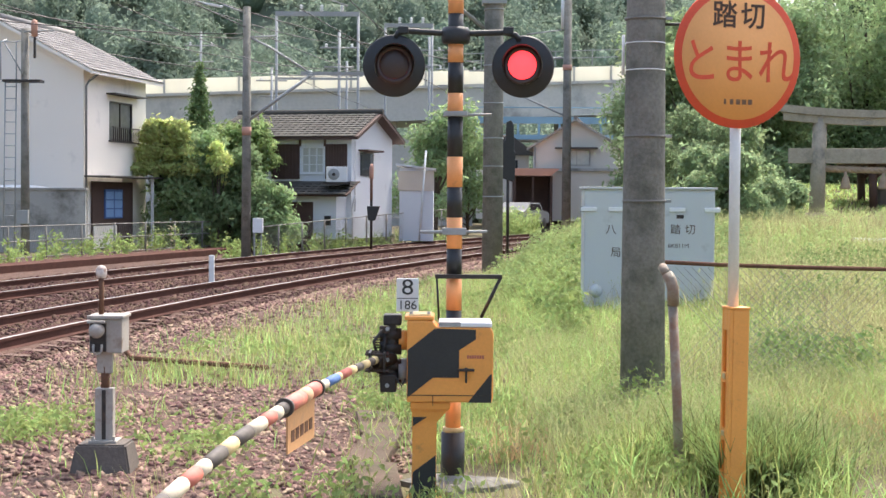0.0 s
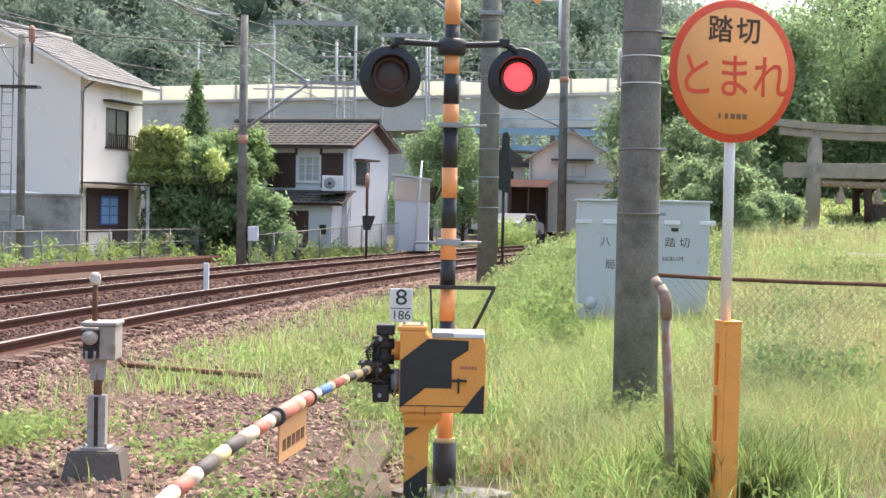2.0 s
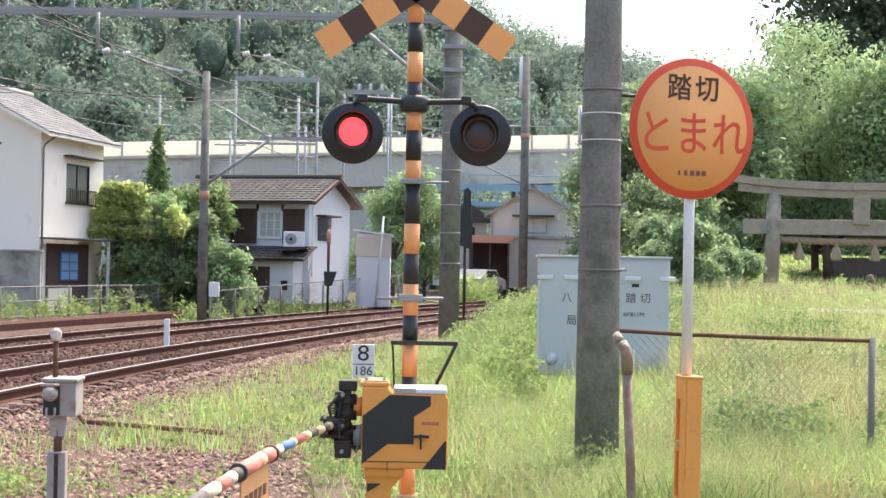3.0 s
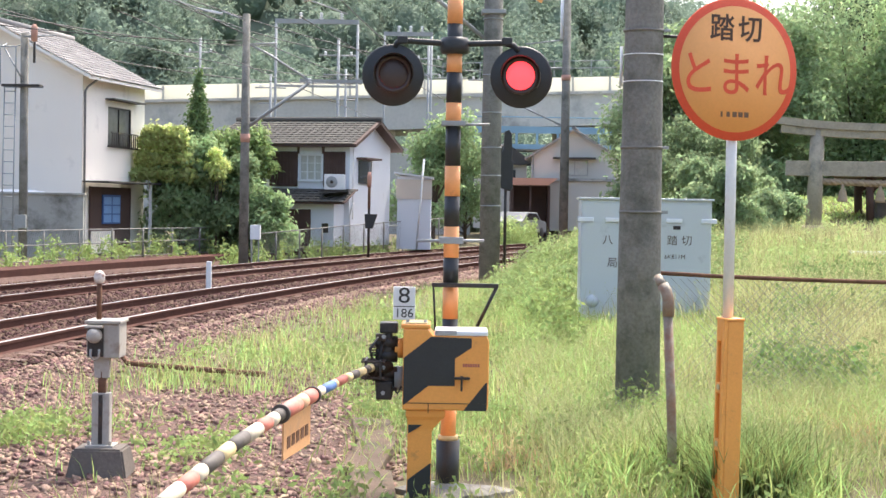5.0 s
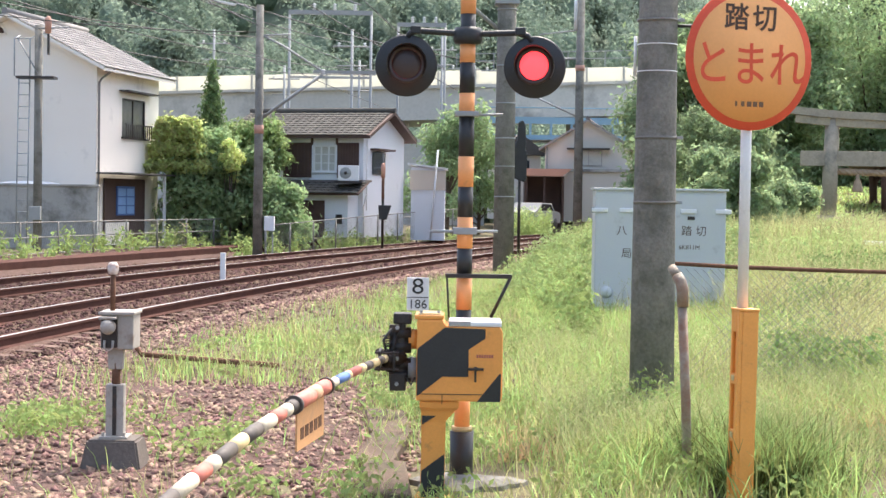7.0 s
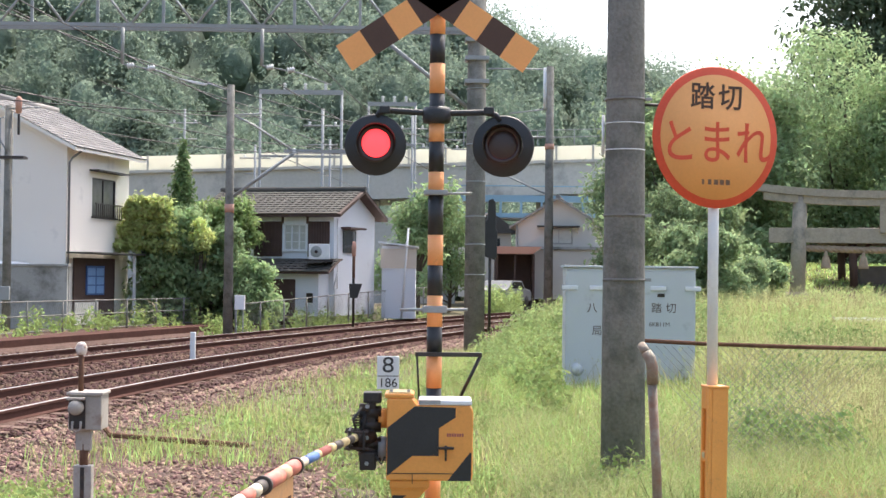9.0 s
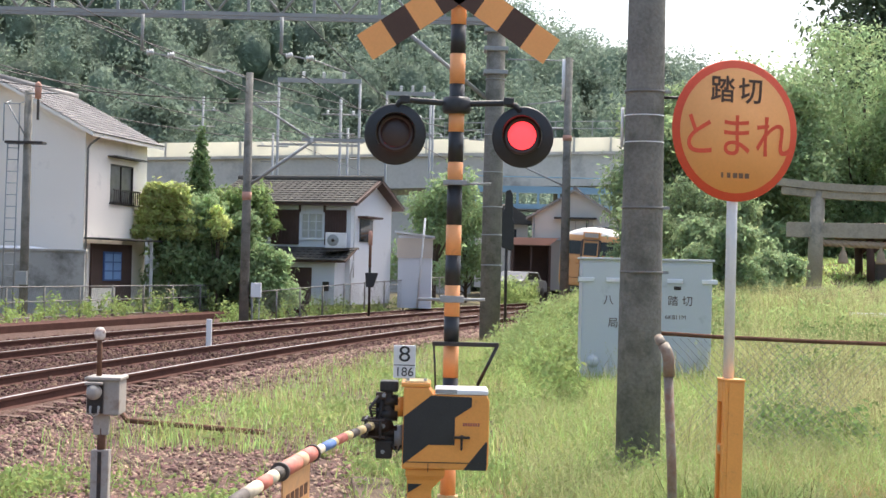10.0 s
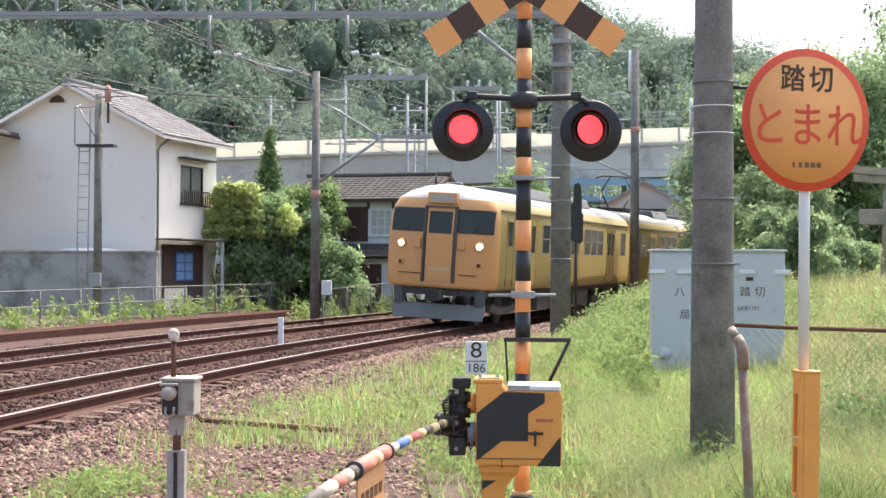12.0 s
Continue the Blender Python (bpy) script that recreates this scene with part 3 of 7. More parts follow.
    # angle-iron maintenance rest behind the machine
    part("rest_bar", box(-0.11, 0.275, -0.075, -0.045, 1.225, 1.25, 0.004), "darksteel", post)
    part("rest_strut", tube([(-0.10, -0.06, 1.24), (-0.085, -0.06, 0.98)], 0.006, 8), "darksteel", post)
    part("rest_strut", tube([(0.268, -0.06, 1.235), (0.155, -0.06, 1.0)], 0.010, 8), "darksteel", post)
    return lenses


LENSES = make_signal_post()


# ---- crossing: barrier machine and arm ----


def make_barrier():
    b = thing("barrier_machine", pose(0.0, 8.72, 0.03), "orange and black barrier gate machine on a tapered pedestal", "barrier machine")
    body = prism([(-0.192, 0.575), (0.272, 0.575), (0.278, 0.60), (0.278, 0.955), (0.262, 0.985), (-0.03, 0.985), (-0.055, 1.02), (-0.192, 1.02)], 0.30, None, 0.010)
    part("body", body, "orange", b)
    # white stands for overhead sun on the machine's top, put into the colour
    part("lid", box(-0.02, 0.27, -0.155, 0.16, 0.985, 1.012, 0.008), "white", b, "pale lid with the overhead sun in its colour")
    part("lid_edge", box(-0.018, 0.10, -0.1565, -0.12, 0.99, 1.0135, 0.003), "wallgrey", b, "grey front left edge of the lid")
    part("side_cap", box(-0.205, -0.045, -0.15, 0.13, 1.02, 1.045, 0.008), "orange", b)
    part("cap_plate", box(-0.185, -0.06, -0.13, 0.10, 1.045, 1.053, 0.003), "cream", b)
    for x in (-0.17, -0.075):
        part("cap_bolt", tube([(x, -0.10, 1.04), (x, -0.10, 1.066)], 0.009, 6, smooth=False), "steel", b)
    part("seam", box(-0.192, 0.272, -0.1535, -0.150, 0.612, 0.616), "darksteel", b)
    part("seam", box(-0.052, -0.048, -0.1535, -0.150, 0.56, 0.612), "darksteel", b)

    def decal(outline):
        part("black_stripe", prism(outline, 0.002, pose(0, -0.1515, 0)), "black", b)
    decal([(-0.188, 0.60), (-0.188, 0.86), (-0.04, 0.978), (0.182, 0.972), (0.182, 0.92), (0.092, 0.86), (0.092, 0.71), (-0.05, 0.71)])
    decal([(0.14, 0.575), (0.268, 0.575), (0.270, 0.73), (0.262, 0.73)])
    part("handle", box(0.085, 0.175, -0.185, -0.165, 0.748, 0.762, 0.004), "darksteel", b)
    part("handle_stem", tube([(0.13, -0.15, 0.755), (0.13, -0.18, 0.755)], 0.012, 10), "darksteel", b)
    part("handle_grip", box(0.124, 0.136, -0.178, -0.168, 0.685, 0.75, 0.003), "darksteel", b)
    for i in range(7):
        part("plate_bar", box(0.135 + i * 0.0135, 0.145 + i * 0.0135, -0.1525, -0.1505, 0.815, 0.833), "redtape", b)
    # pedestal
    ped = bmesh.new()
    lv = [(0.576, -0.172, 0.045, 0.135), (0.53, -0.172, 0.042, 0.13), (0.525, -0.165, 0.03, 0.115), (0.46, -0.162, -0.028, 0.105), (0.28, -0.160, -0.03, 0.10), (0.05, -0.165, -0.03, 0.10), (0.0, -0.20, 0.0, 0.13)]
    vs = []
    for z, x0, x1, hy in lv:
        vs += [(x0, -hy, z), (x1, -hy, z), (x1, hy, z), (x0, hy, z)]
    fs = [(0, 1, 2, 3)] + [(4 * i + k, 4 * i + 4 + k, 4 * i + 4 + (k + 1) % 4, 4 * i + (k + 1) % 4) for i in range(len(lv) - 1) for k in range(4)]
    solid(vs, fs, ped)
    bmesh.ops.recalc_face_normals(ped, faces=ped.faces[:])
    bmesh.ops.bevel(ped, geom=ped.edges[:], offset=0.006, segments=2, affect="EDGES")
    part("pedestal", ped, "orange", b)
    part("black_stripe", prism([(-0.158, 0.49), (-0.08, 0.49), (-0.158, 0.44)], 0.022, pose(0, -0.102, 0)), "black", b)
    low = [(-0.162, 0.03), (-0.032, 0.03), (-0.032, 0.28), (-0.158, 0.185)]
    part("black_stripe", prism(low, 0.004, pose(0, -0.1045, 0)), "black", b)
    # drive side: counterweights and arm holder
    part("shaft", tube([(-0.19, 0, 0.90), (-0.24, 0, 0.90)], 0.055, 20), "orange", b)
    part("shaft", tube([(-0.19, 0, 0.73), (-0.24, 0, 0.73)], 0.07, 20), "steel", b)
    part("crank", box(-0.305, -0.255, -0.05, 0.05, 0.68, 1.01, 0.012), "darksteel", b)
    part("counterweight", box(-0.34, -0.25, -0.09, 0.05, 0.62, 0.72, 0.01), "darksteel", b)
    part("counterweight", box(-0.325, -0.225, -0.06, 0.06, 0.985, 1.045, 0.01), "darksteel", b)
    for z in (0.70, 0.76, 0.86, 0.93):
        part("flange", tube([(-0.345, -0.02, z), (-0.225, -0.02, z)], 0.038, 14), "darksteel", b)
    for z in (0.66, 0.80, 0.97):
        part("bolt", tube([(-0.30, -0.11, z), (-0.30, -0.04, z)], 0.012, 6, smooth=False), "steel", b)
    part("link", tube([(-0.35, -0.04, 0.72), (-0.30, -0.05, 0.98)], 0.014, 8), "darksteel", b)
    for dx in (-0.395, -0.315):
        part("clamp_plate", box(dx - 0.006, dx + 0.006, -0.17, 0.05, 0.735, 0.845, 0.004), "darksteel", b)
    for y in (-0.15, -0.05, 0.02):
        for z in (0.745, 0.835):
            part("clamp_bolt", tube([(-0.42, y, z), (-0.29, y, z)], 0.0075, 6, smooth=False), "brownsteel", b)
    part("arm_socket", tube([(-0.27, -0.03, 0.80), (-0.365, -0.12, 0.788)], 0.036, 16), "brownsteel", b)
    for k in range(5):
        part("spring_coil", lathe([(0.017, -0.004), (0.024, 0), (0.017, 0.004)], 14, pose(-0.36, -0.075, 0.865 + k * 0.014)), "brownsteel", b)
    part("latch", box(-0.345, -0.29, -0.10, -0.06, 0.945, 0.985, 0.006), "brownsteel", b)
    part("latch_arm", tube([(-0.33, -0.1, 0.965), (-0.375, -0.12, 0.90), (-0.36, -0.12, 0.85)], 0.008, 8), "darksteel", b)
    part("lead", tube([(-0.25, -0.1, 0.70), (-0.22, -0.13, 0.66), (-0.20, -0.12, 0.70)], 0.006, 8), "black", b)
    # arm, crossing the road towards the viewer
    arm = tagged(thing("barrier_arm"), "lowered arm banded in red, cream, blue and black")
    arm.parent = b
    lie = [(-0.05, 0.800), (0.7, 0.815), (1.5, 0.815), (2.06, 0.803), (2.76, 0.778), (3.5, 0.722), (4.2, 0.655), (5.6, 0.50)]

    def along(q):
        """A point q metres down the arm, which bows a little and droops to its end."""
        return Vector((-0.36 - 0.144 * q, -0.10 - 0.989 * q, float(np.interp(q, [v[0] for v in lie], [v[1] for v in lie]))))
    ring1, ring2 = 1.47, 2.06
    inner = ((-0.05, "cream"), (0.13, "darktape"), (0.27, "cream"), (0.45, "darktape"), (0.63, "cream"), (0.76, "redtape"), (0.98, "cream"), (1.04, "bluetape"), (1.28, "tapewhite"), (ring1, "pinkwrap"), (1.66, "peachwrap"), (1.78, "pinkwrap"), (ring2, "darktape"), (2.17, "tapewhite"))
    bands = [(a, b, c) for (a, c), (b, _) in zip(inner, inner[1:])]
    q, k = 2.17, 0
    cyc = ((0.11, "tapewhite"), (0.15, "redtape"), (0.20, "tapewhite"), (0.21, "darktape"), (0.15, "cream"), (0.20, "darktape"))
    while q < 5.5:
        w, c = cyc[k % 6]
        bands.append((q, q + w, c))
        q, k = q + w, k + 1
    for p, q, c in bands:
        rad = 0.0225 if q <= ring1 else (0.034 if q <= ring2 else 0.0275)
        part("arm_band", tube([along(p), along((p + q) / 2), along(q)], rad, 18), c, arm)
    for q in (ring1, ring2):
        part("arm_ring", tube([along(q - 0.012), along(q + 0.012)], 0.041, 18), "darktape", arm)
    # hanging warning card
    f0, f1 = along(1.52), along(2.02)
    up, nrm = Vector((0, 0, 1)), (f1 - f0).cross(Vector((0, 0, 1))).normalized()
    bm = bmesh.new()
    q = []
    for s in (-0.004, 0.004):
        q += [f0 - up * 0.035 + nrm * s, f1 - up * 0.035 + nrm * s, f1 - up * 0.205 + nrm * s, f0 - up * 0.215 + nrm * s]
    solid(q, ((0, 1, 2, 3), (7, 6, 5, 4), (0, 4, 5, 1), (1, 5, 6, 2), (2, 6, 7, 3), (3, 7, 4, 0)), bm)
    bmesh.ops.recalc_face_normals(bm, faces=bm.faces[:])
    card = part("warning_card", bm, "card", arm, "faded orange hanging warning card")
    e = (f1 - f0) / 6
    for i in range(5):
        c0 = f0 + e * (i + 0.6) - up * 0.115
        for s in (-0.006, 0.006):
            q = [c0 + nrm * s, c0 + e * 0.7 + nrm * s, c0 + e * 0.7 - up * 0.05 + nrm * s, c0 - up * 0.05 + nrm * s]
            part("card_bar", solid([*q, *[v - nrm * s * 0.5 for v in q]], BOX), "rust", arm)


M["brownsteel"] = mat("grimy_brown_steel", (0.07, 0.05, 0.04), 0.55, 0.5, 0.35, 20, 0.002, 80)
M["tapewhite"] = mat("dirty_white_tape", (0.50, 0.43, 0.32), 0.7, 0, 0.1, 15, 0.0, 60, (0.4, 0.32, 0.25), 0.25, 12)
M["peachwrap"] = mat("bleached_wrap", (0.56, 0.32, 0.19), 0.6, 0, 0.2, 12)
M["pinkwrap"] = mat("faded_red_wrap", (0.50, 0.15, 0.11), 0.6, 0, 0.2, 12, 0.0, 60, (0.55, 0.30, 0.2), 0.2, 10)
M["card"] = mat("faded_orange_card", (0.62, 0.32, 0.14), 0.7, 0, 0.12, 6, 0.0, 60, (0.5, 0.28, 0.15), 0.2, 8)
make_barrier()

# ---- crossing: stop sign on its guard post ----


def make_sign():
    s = thing("stop_sign", pose(1.605, 8.70, 0.0), "round orange crossing stop sign with red rim on a white pole", "road sign")
    part("pole", tube([(0, 0.03, 1.05), (0, 0.03, 2.86)], 0.030, 20), "white", s)
    face = thing("sign_face")
    face.parent = s
    face.matrix_basis = pose(0, -0.02, 2.50, 0, 0, 19.6)
    r = 0.388
    part("disc", lathe([(0, -0.006), (r, -0.006), (r + 0.004, 0), (r, 0.006), (0, 0.006)], 72, FACE), "signred", face)
    part("panel", lathe([(0, 0.0062), (r - 0.042, 0.0062), (r - 0.042, 0.0085), (0, 0.0085)], 72, FACE), "signback", face)
    up = Matrix.Translation((0, -0.0095, 0)) @ FACE
    for ch, x in (("踏", -0.088), ("切", 0.088)):
        lettering(ch, 0.155, up @ pose(x, 0.215, 0), "ink", face, fat=0.002)
    lettering("とまれ", 0.225, up @ pose(0.0, -0.045, 0) @ Matrix.Diagonal((1.03, 1.16, 1, 1)), "signred", face, fat=0.0010)
    for i, w in enumerate((0.012, 0.02, 0.026, 0.026, 0.026)):
        part("maker_mark", box(-0.088 + i * 0.037, -0.088 + i * 0.037 + w, -0.0105, -0.0088, -0.262, -0.234), "inkpale", face)
    part("clamp", box(-0.05, 0.05, 0.0, 0.07, 2.30, 2.34, 0.005), "steel", s)
    part("clamp", box(-0.05, 0.05, 0.0, 0.07, 2.66, 2.70, 0.005), "steel", s)
    g = thing("guard_post", pose(1.60, 8.70, 0.03, 0, 0.6, 9), "weathered orange channel-section guard post in tall grass", "post")
    part("core", box(-0.03, 0.062, -0.062, 0.068, -0.03, 1.085, 0.006), "orange", g)
    part("front_strip", box(-0.05, -0.03, -0.062, -0.018, -0.03, 1.085, 0.005), "orange", g)
    part("rear_strip", box(-0.05, -0.03, 0.045, 0.068, -0.03, 1.085, 0.005), "orange", g)
    for a, q in ((-0.03, 0.06), (0.36, 0.43), (0.68, 0.74), (0.97, 1.085)):
        part("cross_rib", box(-0.05, -0.03, -0.018, 0.045, a, q, 0.004), "orange", g)
    for z in (0.385, 0.70):
        part("reflector", box(-0.056, -0.05, -0.012, 0.03, z, z + 0.03, 0.004), "cream", g)
    part("top_cap", box(-0.054, 0.066, -0.066, 0.072, 1.085, 1.10, 0.005), "orange", g)


M["inkpale"] = mat("faded_ink", (0.16, 0.08, 0.04), 0.6)
make_sign()


# ---- concrete utility pole, bent pipe, wire fence with rail ----


def make_big_pole():
    p = thing("utility_pole", pose(1.50, 11.8, 0.0, 0, -0.25, 0), "thick weathered grey concrete utility pole", "utility pole")
    part("shaft", tube([(0, 0, -0.1), (0, 0, 1.5), (0.01, 0, 3.2), (0.02, 0, 7.5)], [0.170, 0.158, 0.142, 0.12], 40), "pole", p)
    for z, r in ((2.19, 0.155), (1.71, 0.159), (3.06, 0.147)):
        part("steel_band", lathe([(r, -0.009), (r + 0.005, -0.009), (r + 0.005, 0.009), (r, 0.009)], 40, pose(0.005, 0, z)), "fencegrey", p)
        part("band_screw", box(0.15, 0.20, -0.06, -0.03, z - 0.012, z + 0.012, 0.003), "steel", p)
    for z, r in ((2.88, 0.148), (2.68, 0.150)):
        part("marker_line", lathe([(r - 0.002, -0.004), (r + 0.001, -0.004), (r + 0.001, 0.004), (r - 0.002, 0.004)], 40, pose(0.006, 0, z)), "white", p)
    part("conduit", tube([(-0.152, 0.06, 2.65), (-0.150, 0.06, 2.95)], 0.012, 8), "white", p)
    part("step_bolt", tube([(0.14, -0.02, 3.02), (0.28, -0.02, 3.02)], 0.012, 8), "darksteel", p)
    q = thing("bent_pipe", pose(1.365, 9.2, 0), "leaning rusty galvanised pipe with a bent elbow", "pipe")
    part("pipe", tube([(0.03, 0, -0.05), (0.005, 0, 0.58), (-0.025, 0, 1.10)], 0.028, 16), "pipe", q)
    part("elbow", tube([(-0.022, 0, 1.10), (-0.026, 0, 1.20), (-0.035, 0.01, 1.245), (-0.055, 0.03, 1.28)], 0.034, 16), "pipe", q)
    part("stub", tube([(-0.055, 0.03, 1.28), (-0.08, 0.08, 1.325)], 0.027, 14), "pipe", q)


M["pipe"] = mat("rust_streaked_pipe", (0.27, 0.24, 0.19), 0.75, 0.0, 0.2, 6, 0.001, 60, (0.20, 0.085, 0.045), 0.6, 4)
M["fencegrey"] = mat("weathered_fence", (0.20, 0.19, 0.175), 0.8, 0.2, 0.2, 3)
make_big_pole()


def make_fence():
    f = thing("rail_fence", None, "rusty horizontal rail with sagging wire netting", "fence")
    pts = [(1.70, 13.0, 1.215), (2.3, 13.0, 1.19), (3.0, 12.95, 1.175), (3.88, 12.9, 1.165)]
    part("top_rail", tube(pts, 0.018, 10), "rust", f)
    part("fence_post", tube([(1.75, 12.99, 0.0), (1.75, 12.97, 1.2)], 0.025, 10), "rust", f)
    part("fence_post", tube([(3.90, 12.9, -0.05), (3.90, 12.9, 1.19)], 0.030, 12), "fencegrey", f, "grey galvanised end post")
    bm = bmesh.new()
    for i in range(46):
        x = 1.72 + i * 0.066
        for sgn in (1, -1):
            x1 = x + sgn * 1.0
            if 1.7 < x1 < 3.9 and x < 3.9:
                tube([(x, 13.0 + 0.01 * sgn, 0.15), (x1, 12.98 + 0.01 * sgn, 1.17)], 0.0024, 3, bm, caps=False)
    tagged(part("wire_netting", bm, "fencegrey", f), kind="stuff")


make_fence()


# ---- relay locker, kilometre post, obstacle lantern ----


def make_locker():
    l = thing("relay_locker", pose(1.95, 21.9, 0.20, 0, 0, -2), "pale grey steel equipment locker lettered with the crossing name", "equipment locker")
    w, h = 1.80, 1.68
    part("cabinet", box(0, w, 0, 0.75, 0, h, 0.012), "locker", l)
    part("roof", box(-0.03, w + 0.03, -0.04, 0.80, h, h + 0.03, 0.006), "locker", l)
    part("plinth", box(0.02, w - 0.02, 0.02, 0.72, -0.35, 0.0), "concrete", l)
    for x0, x1 in ((0.02, w / 2 - 0.005), (w / 2 + 0.005, w - 0.02)):
        part("door", box(x0, x1, -0.018, 0.0, 0.04, h - 0.05, 0.006), "locker", l)
    for x in (0.06, 0.44, 1.28, w - 0.04):
        part("hasp", box(x - 0.11, x + 0.11, -0.045, -0.018, h - 0.31, h - 0.25, 0.01), "white", l)
    part("lifting_lug", box(-0.05, 0.0, 0.1, 0.16, h - 0.32, h - 0.24, 0.004), "steel", l)
    part("lifting_lug", box(w, w + 0.07, 0.1, 0.16, h - 0.32, h - 0.24, 0.004), "steel", l)
    part("lock_plate", box(1.27, 1.37, -0.024, -0.018, h - 0.40, h - 0.35), "darksteel", l)
    m = Matrix.Translation((0, -0.0195, 0)) @ FACE
    for ch, x, z, s in (("八", 0.37, 1.115, 0.15), ("踏", 1.26, 1.12, 0.15), ("切", 1.46, 1.12, 0.15), ("局", 0.44, 0.80, 0.15)):
        lettering(ch, s, m @ pose(x, z, 0), "ink", l)
    lettering("6K811M", 0.085, m @ pose(1.30, 0.90, 0), "ink", l)
    part("vent_cap", lathe([(0, 0), (0.09, 0.0), (0.07, 0.03), (0, 0.045)], 20, pose(0.17, -0.018, 0.27) @ FACE), "locker", l)
    k = thing("kilometre_post", pose(-0.26, 11.7, 0.0), "white kilometre post with black numerals", "distance marker")
    part("stake", box(0.035, 0.075, 0.013, 0.05, -0.1, 1.0, 0.004), "concrete", k)
    part("plate", box(-0.082, 0.082, -0.006, 0.012, 0.88, 1.125, 0.005), "white", k)
    m = Matrix.Translation((0, -0.0075, 0)) @ FACE
    lettering("8", 0.165, m @ pose(0, 1.055, 0) @ Matrix.Diagonal((1.15, 1, 1, 1)), "black", k)
    lettering("186", 0.095, m @ pose(0, 0.925, 0), "black", k)
    part("divider", box(-0.078, 0.078, -0.0085, -0.006, 0.975, 0.981), "black", k)


make_locker()


def make_lantern():
    o = thing("obstacle_lantern", pose(-2.05, 9.6, 0.02), "grey trackside warning lantern on a steel stalk in a concrete block", "trackside lantern")
    bm = bmesh.new()
    solid([(-0.19, -0.17, 0), (0.19, -0.17, 0), (0.19, 0.17, 0), (-0.19, 0.17, 0), (-0.15, -0.13, 0.20), (0.15, -0.13, 0.20), (0.15, 0.13, 0.20), (-0.15, 0.13, 0.20)], BOX, bm)
    bmesh.ops.bevel(bm, geom=bm.edges[:], offset=0.012, segments=2, affect="EDGES")
    part("footing", bm, "darkblock", o)
    part("foot_plate", box(-0.085, 0.085, -0.08, 0.08, 0.20, 0.215, 0.003), "casegrey", o)
    part("channel", box(-0.055, 0.055, -0.04, 0.04, 0.21, 0.53, 0.006), "casegrey", o)
    part("channel_slot", box(-0.012, 0.012, -0.044, -0.039, 0.22, 0.52), "darksteel", o)
    for x in (-0.065, 0.065):
        part("foot_bolt", tube([(x, -0.06, 0.21), (x, -0.06, 0.24)], 0.01, 6, smooth=False), "casegrey", o)
    part("stalk", tube([(0.0, 0, 0.5), (0, 0, 0.66)], 0.026, 12), "rust", o)
    part("bracket", prism([(-0.045, 0.62), (0.045, 0.62), (0.05, 0.76), (-0.05, 0.76)], 0.05, None, 0.006), "casegrey", o)
    part("case", box(-0.085, 0.115, -0.06, 0.16, 0.745, 0.955, 0.01), "casegrey", o, "grey sheet-steel case")
    part("case_lid", box(-0.095, 0.125, -0.08, 0.17, 0.955, 0.975, 0.006), "casegrey", o)
    part("door", box(-0.078, 0.02, -0.072, -0.06, 0.755, 0.945, 0.004), "darksteel", o)
    part("shroud", lathe([(0.0, 0.0), (0.042, 0.0), (0.046, 0.05), (0.036, 0.075), (0.0, 0.085)], 24, pose(-0.03, -0.06, 0.885) @ FACE), "casegrey", o)
    part("hood", prism([(-0.085, 0.93), (0.02, 0.93), (0.02, 0.945), (-0.085, 0.945)], 0.06, pose(0, -0.09, 0), 0.004), "casegrey", o)
    part("clip", tube([(-0.055, -0.075, 0.80), (-0.055, -0.085, 0.755), (-0.03, -0.09, 0.735), (-0.005, -0.085, 0.755), (-0.005, -0.075, 0.80)], 0.008, 8), "casegrey", o)
    part("rod", tube([(-0.03, 0.03, 0.97), (-0.03, 0.03, 1.20)], 0.016, 12), "rust", o)
    part("finial", lathe([(0.0, 0.0), (0.028, 0.01), (0.034, 0.03), (0.034, 0.06), (0.02, 0.08), (0.0, 0.085)], 18, pose(-0.03, 0.03, 1.19)), "rustwhite", o)
    c = thing("cable_pipe", pose(-3.05, 15.2, 0.0), "thin weathered cable pipe lying on the ballast", "pipe")
    part("pipe", tube([(-0.02, 0.0, 0.26), (0.05, 0.0, 0.17), (0.5, -0.1, 0.15), (1.42, -0.45, 0.13)], 0.026, 8), "rust", c)


M["casegrey"] = mat("weathered_grey_case", (0.36, 0.325, 0.285), 0.7, 0.0, 0.12, 8, 0.0, 60, (0.2, 0.14, 0.1), 0.25, 7)
M["darkblock"] = mat("dark_stained_concrete", (0.135, 0.115, 0.10), 0.95, 0, 0.2, 5, 0.004, 50)
M["rustwhite"] = mat("flaking_white_paint", (0.62, 0.55, 0.5), 0.7, 0, 0.1, 12, 0.0, 60, (0.18, 0.08, 0.05), 0.5, 25)
make_lantern()


def make_kerb_stones():
    for x, y, w, l, r in ((-0.46, 11.25, 0.29, 0.9, 5), (-0.44, 10.1, 0.25, 1.0, -4), (-0.37, 8.95, 0.26, 0.92, 4)):
        k = part("kerb_stone", box(-w / 2, w / 2, -l / 2, l / 2, -0.06, 0.13, 0.02), "kerb")
        k.matrix_basis = pose(x, y, 0.0, 2, 3, r)
        tagged(k, "worn brown concrete kerb block sunk in grass", "kerb block", "kerb blocks beside the barrier")


M["kerb"] = mat("brown_stained_concrete", (0.125, 0.09, 0.068), 0.97, 0, 0.35, 6, 0.012, 45, (0.07, 0.065, 0.045), 0.5, 5)
make_kerb_stones()

# ---- houses ----


